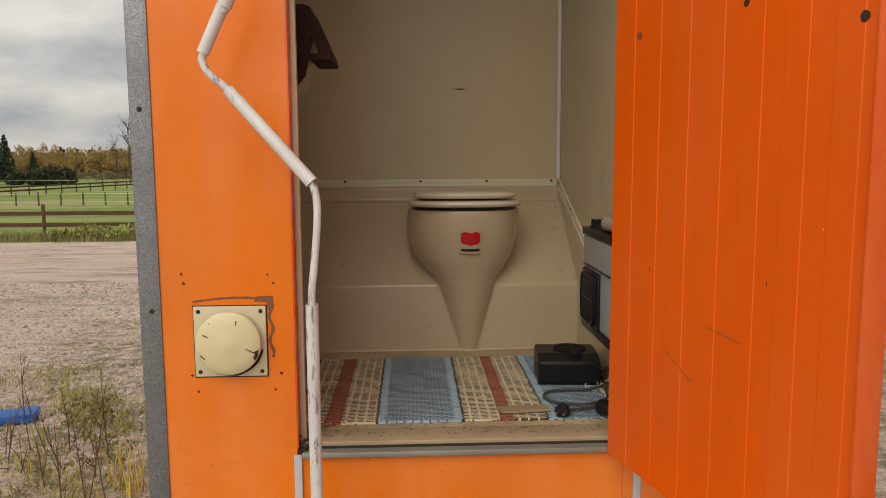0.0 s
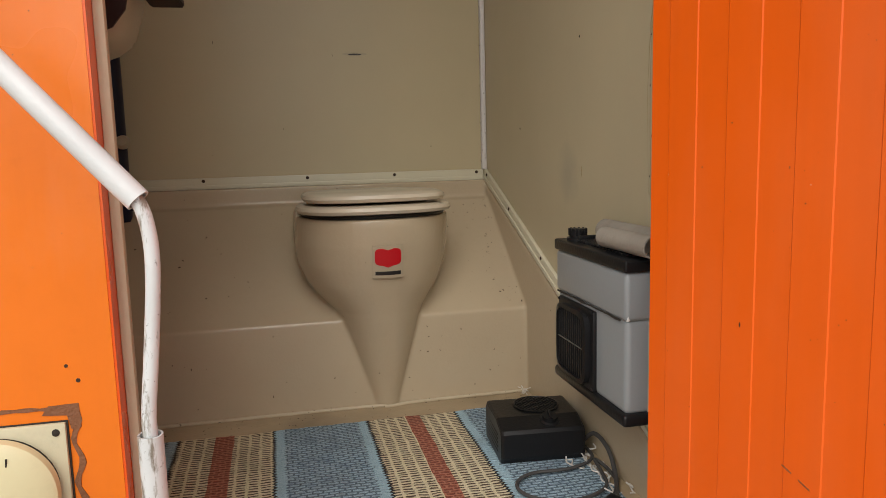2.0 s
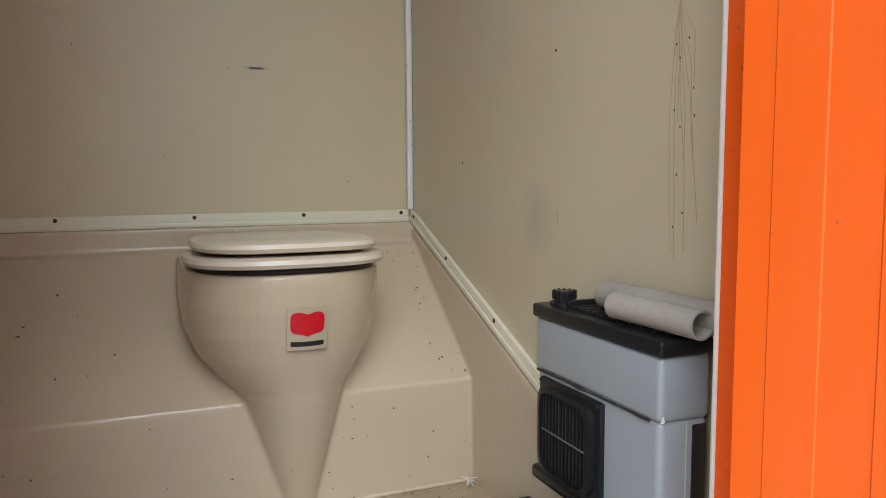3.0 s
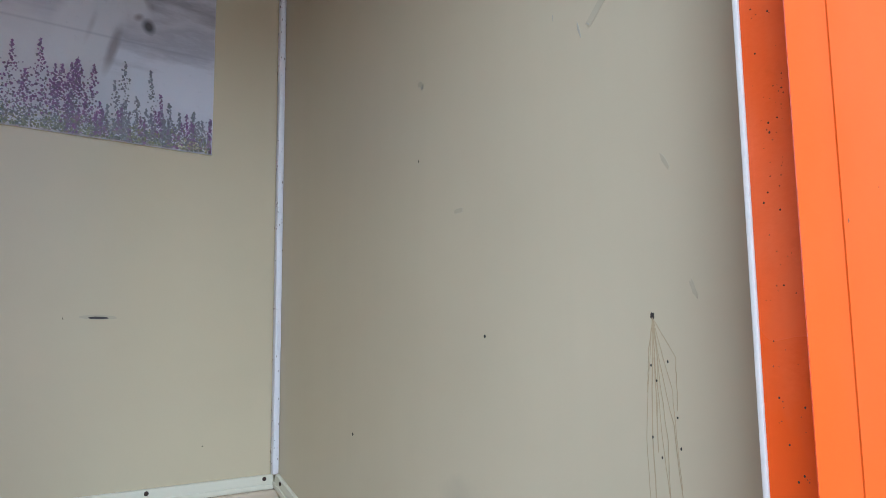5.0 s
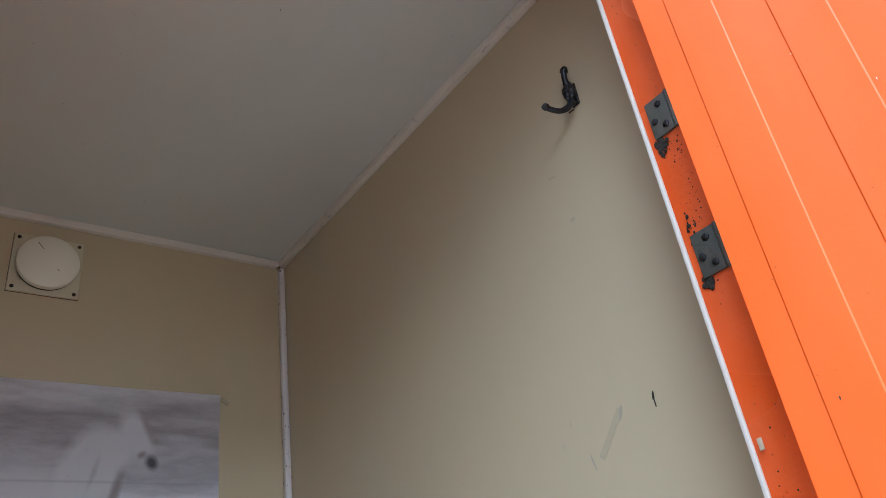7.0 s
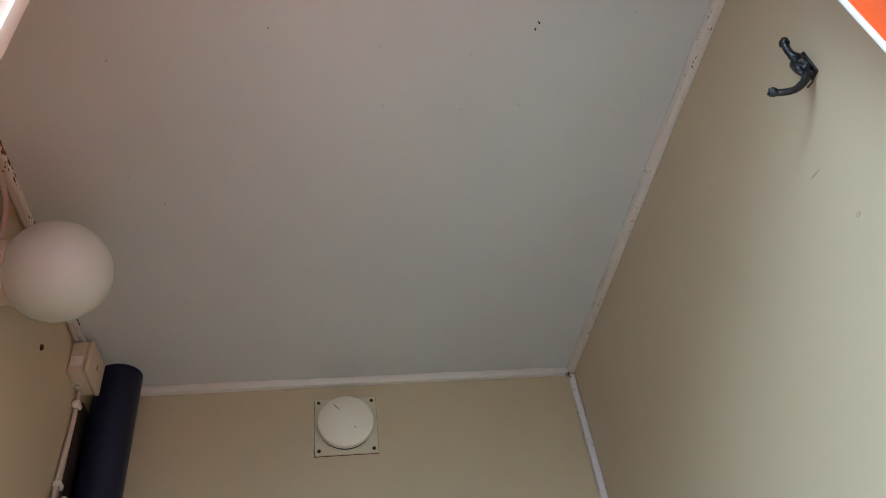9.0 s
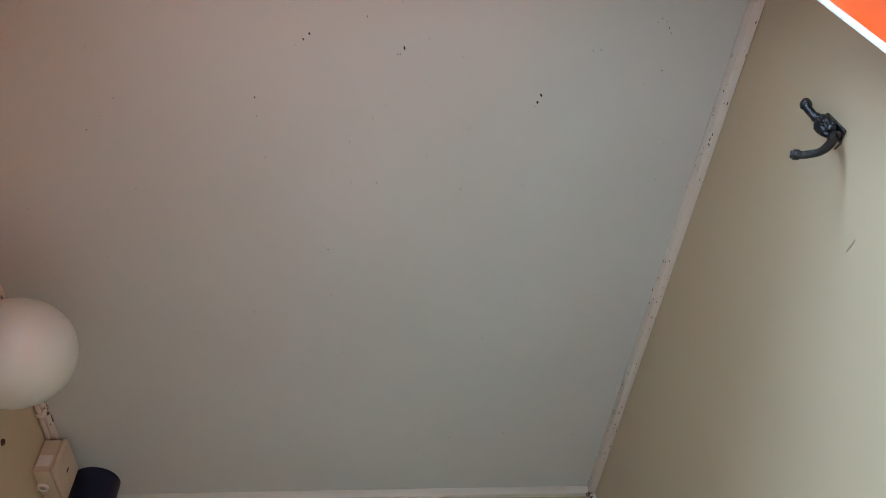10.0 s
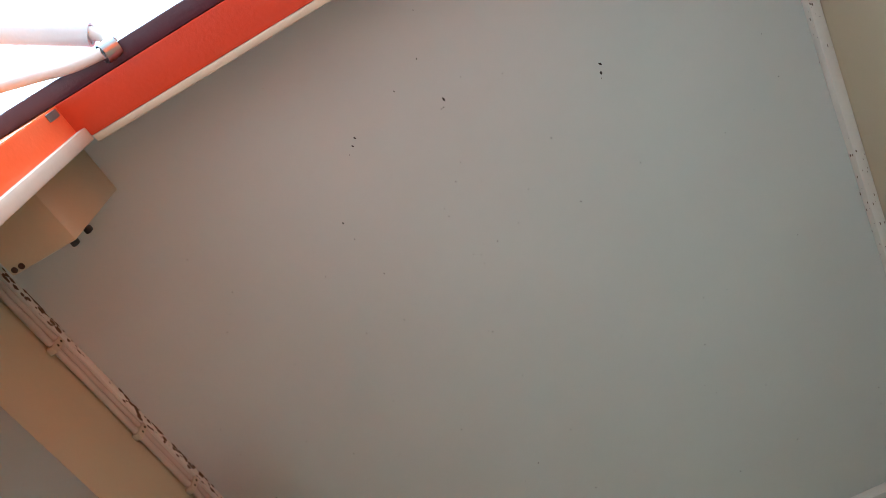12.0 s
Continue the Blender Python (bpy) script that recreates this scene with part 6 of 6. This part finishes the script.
# ---- small box over the door's left corner ----
def corner_box():
    c = thing("ceiling_housing", (-0.45, -1.165, 1.9), "small beige boxed housing under the ceiling corner", "box")
    part("body", box((-0.490, YI + 0.012, 1.842), (-0.400, -1.140, CE), 0.003), M["wall"], c, "beige box")
    for x, z in ((-0.412, 1.846), (-0.404, 1.872)):
        part("clip", box((x, -1.141, z), (x + 0.007, -1.133, z + 0.011), 0.002), M["ink"], c, "black clip")
    for x in (-0.482, -0.472):
        part("screw", screw_head((x, -1.146, 1.842), (0, 0, -1), 0.004), M["rust"], c)
    return c


corner_box()
cord = thing("hanging_cord", (0.15, -1.215, LZ), "navy cord knotted over the door lintel", "cord")
part("knot", tube([(0.122, -1.222, LZ - 0.006), (0.134, -1.215, LZ - 0.010), (0.150, -1.212, LZ - 0.011), (0.166, -1.214, LZ - 0.010), (0.180, -1.222, LZ - 0.006)], [0.0025, 0.0042, 0.0050, 0.0042, 0.0025], 10, smooth_steps=5), M["navy_cord"], cord)
part("tail", tube([(0.138, -1.213, LZ - 0.010), (0.126, -1.209, LZ - 0.010), (0.116, -1.212, LZ - 0.007)], 0.0022, 8, smooth_steps=4), M["navy_cord"], cord)
tagged(obj("latch_plate", box((JL + 0.003, -1.266, LZ - 0.036), (JL + 0.005, -1.257, LZ - 0.010), 0.0008), M["hinge"]), "small dull steel latch plate on the jamb", "latch")


# ---- cabin's outside shell ----
structure("roof", box((XL - T - 0.02, YO - 0.01, CE + 0.052), (XR + T + 0.02, T + 0.03, CE + 0.085), 0.006), M["galv"], "flat sheet-metal cabin roof", "roof")
chassis = thing("chassis", (0, -0.6, GROUND), "steel trailer frame under the cabin", "frame")
for x in (-0.55, 0.42):
    part("beam", box((x, -1.2, -0.56), (x + 0.06, T, FL - 0.05), 0.004), M["galv"], chassis)
for x, y in ((-0.60, -1.15), (0.42, -1.15), (-0.60, -0.05), (0.42, -0.05)):
    part("foot", box((x, y, GROUND - 0.07), (x + 0.12, y + 0.12, -0.55), 0.006), M["galv"], chassis)

# ---- ground and landscape ----
def gz(x, y):
    """Height of the ground: the yard falls away to the paddocks, then flattens."""
    d = y + 2.9
    if d < 2:
        return GROUND
    return GROUND - 0.0625 * (min(d, 28) - 2) - 0.0048 * max(0, min(d, 330) - 28)


bm = bmesh.new()
rows = []
xs = [-3000, -900, -300, -120, -60, -30, -18, -10, -6, -3, -1.5, 0, 1.5, 3, 6, 12, 30, 120, 900, 3000]
ys = [-3000, -600, -100, -30, -12, -6, -3, -1.5, -0.9, 0, 1.5, 3, 6, 9, 12, 15, 18, 21, 23, 25.1, 26, 30, 40, 60, 100, 170, 260, 327.1, 600, 3000]
for y in ys:
    rows.append([bm.verts.new((x, y, gz(x, y) + (0.02 * noise.noise(Vector((x, y, 0))) if abs(x) < 20 and -10 < y < 30 else 0))) for x in xs])
for a, b in zip(rows, rows[1:]):
    for k in range(len(xs) - 1):
        bm.faces.new((a[k], a[k + 1], b[k + 1], b[k]))
structure("ground", bm, M["ground"], "gravel yard passing into green paddocks", "ground")


def plank(a, b, h, t):
    """An upright board from a to b."""
    bm = bmesh.new()
    a, b = Vector(a), Vector(b)
    n = Vector((a.y - b.y, b.x - a.x, 0)).normalized() * t / 2
    up = Vector((0, 0, h / 2))
    v = [bm.verts.new(p) for p in (a - n - up, a + n - up, a + n + up, a - n + up, b - n - up, b + n - up, b + n + up, b - n + up)]
    for q in ((0, 1, 2, 3), (7, 6, 5, 4), (0, 4, 5, 1), (1, 5, 6, 2), (2, 6, 7, 3), (3, 7, 4, 0)):
        bm.faces.new([v[k] for k in q])
    return bm


def fence(a, b, step, h, rails, label, wood="fence_wood", tape=False, thick=0.05):
    (xa, ya), (xb, yb) = a, b
    f = thing("paddock_fence", (xa, ya, gz(xa, ya)), label, "fence", "paddock fences")
    n = int(math.hypot(xb - xa, yb - ya) / step)
    rf = random.Random(n)
    for k in range(n + 1):
        x, y = xa + (xb - xa) * k / n, ya + (yb - ya) * k / n
        hh = h * rf.uniform(0.94, 1.05)
        part("post", box((x - thick, y - thick, gz(x, y) - 0.1), (x + thick, y + thick, gz(x, y) + hh), 0.01), M[wood], f)
    for r in rails:
        wide, deep = (0.025, 0.012) if tape else (0.15, 0.04)
        part("tape" if tape else "rail", plank((xa, ya - thick - 0.025, gz(xa, ya) + r), (xb, yb - thick - 0.025, gz(xb, yb) + r), wide, deep), M["wire" if tape else wood], f)
    return f


fence((-28.0, 26.1), (7.0, 26.1), 3.5, 1.225, (0.485, 0.92), "red-brown two-rail wooden paddock fence")
fence((-36.0, 49.5), (-12.0, 49.5), 1.45, 0.92, (0.25, 0.8), "dark posts with pale electric fence tape", "bark", True, 0.045)
fence((-38.5, 46.0), (-32.0, 90.0), 2.4, 0.95, (0.5, 0.85), "distant red-brown paddock fence")
fence((-90.0, 92.0), (-10.0, 97.0), 4.2, 1.0, (0.85,), "thin far paddock fence", "bark", True, 0.05)


def leaf_cloud(bm, centre, radii, n, size, rnd):
    for _ in range(n):
        d = Vector((rnd.gauss(0, 1), rnd.gauss(0, 1), rnd.gauss(0, 1))).normalized() * rnd.random() ** 0.4
        p = Vector(centre) + Vector((d.x * radii[0], d.y * radii[1], d.z * radii[2]))
        q = Euler((rnd.uniform(0, 6), rnd.uniform(0, 6), rnd.uniform(0, 6))).to_matrix()
        s = size * rnd.uniform(0.5, 1.3)
        bm.faces.new([bm.verts.new(p + q @ Vector(c) * s) for c in ((-0.5, -0.4, 0), (0.5, -0.5, 0.1), (0.45, 0.5, 0), (-0.5, 0.4, -0.1))])


def tree(name, at, h, spread, material, label, rnd, conifer=False, bare=False):
    t = thing(name, at, label, "tree", "far trees")
    x, y, z = at
    part("trunk", tube([(x, y, z - 0.2), (x + rnd.uniform(-0.2, 0.2), y, z + h * 0.5), (x + rnd.uniform(-0.3, 0.3), y, z + h * 0.95)], [(0.022 if not bare else 0.011) * h, (0.015 if not bare else 0.007) * h, 0.003 * h], 7), M["bark"], t)
    bm = bmesh.new()
    if conifer:
        for k in range(16):
            u = k / 16
            rr = spread * (1 - u) * rnd.uniform(0.75, 1.1) + 0.1
            leaf_cloud(bm, (x, y, z + h * (0.1 + 0.9 * u)), (rr, rr, h * 0.05), int(190 * (1 - u)) + 20, h * 0.028, rnd)
        part("crown", bm, material, t, smooth=False)
    else:
        lim = bmesh.new()
        for k in range(9 if not bare else 34):
            a, u = rnd.uniform(0, 6.3), rnd.uniform(0.3, 0.9)
            b = Vector((x, y, z + h * u))
            e = b + Vector((math.cos(a) * spread * rnd.uniform(0.5, 1), math.sin(a) * spread * rnd.uniform(0.5, 1), h * rnd.uniform(0.1, 0.3)))
            tube([b, (b + e) / 2 + Vector((0, 0, 0.03 * h)), e], [0.004 * h, 0.0024 * h, 0.0008 * h], 4, bm=lim)
            for _ in range(6 if bare else 0):
                q = b.lerp(e, rnd.uniform(0.35, 1.0))
                w = q + Vector((rnd.gauss(0, 0.045) * h, rnd.gauss(0, 0.045) * h, rnd.uniform(0.02, 0.10) * h))
                tube([q, (q + w) / 2 + Vector((0, 0, 0.008 * h)), w], [0.0014 * h, 0.001 * h, 0.0005 * h], 3, bm=lim)
            if not bare:
                leaf_cloud(bm, e, (spread * 0.42, spread * 0.42, h * 0.13), 170, h * 0.021, rnd)
        part("limbs", lim, M["bark"], t)
        if not bare:
            leaf_cloud(bm, (x, y, z + h * 0.72), (spread * 0.6, spread * 0.6, h * 0.22), 380, h * 0.021, rnd)
            part("crown", bm, material, t, smooth=False)
        else:
            bm.free()
    return t


rt = random.Random(7)
# trees at the meadow's edge
for x, y, h, s in ((-59.2, 110, 7.4, 2.2), (-61.6, 112, 7.0, 2.4), (-57.2, 114, 5.0, 1.7)):
    tree("conifer_tree", (x, y, gz(x, y)), h, s, M["conifer"], "dark spruce at the meadow edge", rt, conifer=True)
for x, y, h in ((-42.6, 108, 6.2), (-38.4, 108, 6.6), (-39.2, 104, 8.8)):
    tree("bare_tree", (x, y, gz(x, y)), h, h * 0.17, M["bark"], "leafless tree at the meadow edge", rt, bare=True)
for x, y, r in ((-55.8, 106, 1.2), (-53.6, 107, 1.35), (-51.6, 107, 1.6), (-48.8, 106, 1.35)):
    b = thing("bush", (x, y, gz(x, y)), "dark green rounded bush in the meadow", "bush", "bushes")
    bm = bmesh.new()
    leaf_cloud(bm, (x, y, gz(x, y) + r * 0.85), (r, r, r * 0.95), 700, 0.26, rt)
    leaf_cloud(bm, (x, y, gz(x, y) + r * 0.45), (r * 1.15, r, r * 0.5), 300, 0.26, rt)
    part("foliage", bm, M["bush"], b, smooth=False)
for k in range(26):
    x, y = -100 + k * 2.6 + rt.uniform(-2, 2), 140 + rt.uniform(-8, 10)
    tree("autumn_tree", (x, y, gz(x, y)), rt.uniform(4.4, 5.9), rt.uniform(1.3, 2.1), M["autumn"], "yellow and orange autumn tree in the wood", rt)
wood = thing("far_wood", (-60, 175, gz(0, 175)), "far mixed autumn wood behind the meadows", "wood", kind="stuff")
bm = bmesh.new()
for k in range(280):
    x, y = rt.uniform(-140, -15), rt.uniform(152, 185)
    h = rt.uniform(5.0, 6.9)
    leaf_cloud(bm, (x, y, gz(x, y) + h * 0.5), (2.2, 2.2, h * 0.5), 280, 0.34, rt)
part("crowns", bm, M["autumn"], wood, smooth=False)
bm = bmesh.new()
for k in range(40):
    x, y, h = rt.uniform(-150, 0), rt.uniform(160, 190), rt.uniform(5.6, 7.3)
    for j in range(12):
        rr = 1.3 * (1 - j / 12) + 0.12
        leaf_cloud(bm, (x, y, gz(x, y) + h * (0.1 + 0.9 * j / 12)), (rr, rr, 0.4), 30, 0.36, rt)
part("spruces", bm, M["conifer"], wood, smooth=False)
bm = bmesh.new()
for k in range(260):
    x, y = rt.uniform(-150, 0), rt.uniform(132, 160)
    leaf_cloud(bm, (x, y, gz(x, y) + 0.8), (2.2, 1.5, 0.9), 80, 0.26, rt)
part("undergrowth", bm, M["scrub"], wood, smooth=False)


def blades(bm, x, y, h, n, spread, rnd, w=0.006, droop=0.35):
    for _ in range(n):
        a = rnd.uniform(0, 6.3)
        hh = h * rnd.uniform(0.4, 1.1)
        bx, by = x + rnd.gauss(0, spread), y + rnd.gauss(0, spread)
        dx, dy = math.cos(a) * hh * droop * rnd.random(), math.sin(a) * hh * droop * rnd.random()
        px, py = -math.sin(a) * w, math.cos(a) * w
        z0 = gz(bx, by) - 0.01
        v = [bm.verts.new(q) for q in ((bx - px, by - py, z0), (bx + px, by + py, z0), (bx + dx * 0.4 + px * 0.7, by + dy * 0.4 + py * 0.7, z0 + hh * 0.6), (bx + dx * 0.4 - px * 0.7, by + dy * 0.4 - py * 0.7, z0 + hh * 0.6), (bx + dx, by + dy, z0 + hh))]
        bm.faces.new(v[:4])
        bm.faces.new((v[3], v[2], v[4]))


verge = thing("verge_grass", (-6, 24.6, gz(0, 24.6)), "tall dry and green grass verge along the fence", "grass", kind="stuff")
bm = bmesh.new()
for _ in range(3200):
    blades(bm, rt.uniform(-19, 2), 24.4 + rt.gauss(0.2, 0.75), rt.choice([0.08, 0.12, 0.2, 0.42]), 6, 0.14, rt, 0.011, 0.9)
part("blades", bm, M["weed"], verge, smooth=False)
for x, y, h in ((-9.6, 24.3, 0.28), (-10.3, 24.5, 0.34), (-9.0, 24.2, 0.26), (-11.0, 24.3, 0.30), (-11.7, 24.5, 0.36), (-12.6, 24.4, 0.26), (-8.3, 24.4, 0.3)):
    bush = thing("low_shrub", (x, y, gz(x, y)), "low dark leafy shrub in the verge", "shrub", "verge shrubs")
    bm = bmesh.new()
    leaf_cloud(bm, (x, y, gz(x, y) + h * 0.8), (0.55, 0.3, h), 150, 0.10, rt)
    part("foliage", bm, M["moss"], bush, smooth=False)
weeds = thing("roadside_weeds", (-1.4, 0.2, GROUND), "patchy low weeds, yellow straw and bare stems on the gravel", "weeds", kind="stuff")


def beside(y, u):
    """A place on the yard, u across for each metre ahead of the cabin's front."""
    return -0.08 - u * (y + 2.9), y


bm = bmesh.new()
spots = [(rt.uniform(-1.2, 2.2), rt.uniform(0.36, 0.66)) for _ in range(26)] + [(1.1, 0.42), (1.0, 0.44), (0.8, 0.41), (0.9, 0.40), (0.0, 0.49), (-0.2, 0.50), (0.25, 0.52), (0.5, 0.5)]
for y0, u0 in spots:
    for _ in range(34):
        x, y = beside(y0 + rt.gauss(0, 0.16), u0 + rt.gauss(0, 0.025))
        blades(bm, x, y, rt.choice([0.02, 0.035, 0.05, 0.075]), 6, 0.025, rt, 0.0032, 1.3)
for _ in range(480):
    x, y = beside(rt.uniform(-1.2, 3.2), 0.34 + 0.34 * rt.random() ** 1.4)
    blades(bm, x, y, rt.choice([0.015, 0.03, 0.05]), 5, 0.03, rt, 0.0028, 1.4)
part("blades", bm, M["moss"], weeds, smooth=False)
bm = bmesh.new()
for _ in range(95):
    x, y = beside(rt.choice([1.05, 0.9, 0.6, 0.3]) + rt.gauss(0, 0.16), 0.425 + rt.gauss(0, 0.025))
    leaf_cloud(bm, (x, y, gz(x, y) + 0.02 + 0.06 * rt.random()), (0.035, 0.035, 0.016), 9, 0.013, rt)
part("leaves", bm, M["weed"], weeds, smooth=False)
bm = bmesh.new()
for _ in range(16):
    blades(bm, -1.19 + rt.gauss(0, 0.035), -0.10 + rt.gauss(0, 0.05), 0.25, 2, 0.012, rt, 0.0035, 0.5)
for _ in range(120):
    x, y = beside(rt.uniform(-0.8, 1.4), rt.uniform(0.38, 0.62))
    blades(bm, x, y, rt.uniform(0.05, 0.16), 1, 0.02, rt, 0.0018, 1.6)
part("straw", bm, M["straw"], weeds, "yellow straw tuft", smooth=False)
bm = bmesh.new()
for k in range(26):
    x, y = beside(rt.uniform(-0.9, 0.5), rt.uniform(0.40, 0.62))
    h = rt.choice([0.15, 0.25, 0.38, 0.5]) * rt.uniform(0.7, 1.1)
    p = Vector((x, y, gz(x, y) - 0.01))
    e = p + Vector((rt.gauss(-0.02, 0.07), rt.gauss(0, 0.06), h))
    mid = (p + e) / 2 + Vector((rt.gauss(0, 0.012), 0, 0))
    tube([p, mid, e], [0.0026, 0.0019, 0.0011], 5, bm=bm, smooth_steps=3)
    for _ in range(rt.randint(2, 7)):
        q = mid.lerp(e, rt.uniform(-0.4, 0.8)) if rt.random() < 0.6 else p.lerp(mid, rt.uniform(0.4, 1))
        w = q + Vector((rt.gauss(0, 0.04), rt.gauss(0, 0.04), rt.uniform(0.03, 0.13)))
        tube([q, w], [0.0016, 0.0009], 4, bm=bm)
for _ in range(34):
    x, y = beside(rt.uniform(-0.9, 0.6), rt.uniform(0.42, 0.62))
    p = Vector((x, y, gz(x, y) + 0.01))
    tube([p, p + Vector((rt.gauss(0, 0.10), rt.gauss(0, 0.10), rt.uniform(0.01, 0.06)))], 0.0018, 4, bm=bm)
part("stems", bm, M["stem"], weeds, "bare red-brown stems")
stones = thing("loose_stones", (-2, 1.5, GROUND), "loose gravel stones on the yard", "gravel", kind="stuff")
vs, fs = [], []
for _ in range(17000):
    d = rt.random() ** 1.6
    y = -1.2 + 9.5 * d
    x = -0.08 - (0.34 + 0.36 * rt.random()) * (y + 2.9)
    r = rt.choice([0.003, 0.005, 0.007, 0.010, 0.016]) * (1 + 1.3 * d)
    o = len(vs)
    for cxx, cyy, czz in ((1, 0, 0), (0, 1, 0), (-1, 0, 0), (0, -1, 0), (0.2, 0.1, 0.9)):
        vs.append((x + cxx * r * rt.uniform(0.6, 1.3), y + cyy * r * rt.uniform(0.6, 1.3), gz(x, y) - 0.002 + czz * r * rt.uniform(0.5, 1.0)))
    fs += [(o, o + 1, o + 4), (o + 1, o + 2, o + 4), (o + 2, o + 3, o + 4), (o + 3, o, o + 4)]
me = bpy.data.meshes.new("stones")
me.from_pydata(vs, [], fs)
me.materials.append(M["stone"])
st = new("stones", me)
st.parent = stones
st.matrix_parent_inverse = Matrix.Translation(-stones.location)
board = thing("blue_board", (-2.21, 0.90, gz(0, 0.90)), "blue painted board lying on the gravel", "board")
bmr = Matrix.Translation((-2.225, 0.90, gz(0, 0.90))) @ Matrix.Rotation(radians(14), 4, "Z")
part("plank", box((-0.45, -0.07, 0.01), (0.20, 0.07, 0.055), 0.006, rot=bmr), M["blue"], board)
part("tip", box((0.10, -0.07, 0.05), (0.19, 0.07, 0.075), 0.006, rot=bmr @ Matrix.Rotation(radians(6), 4, "Y")), M["blue"], board, "raised blue end")
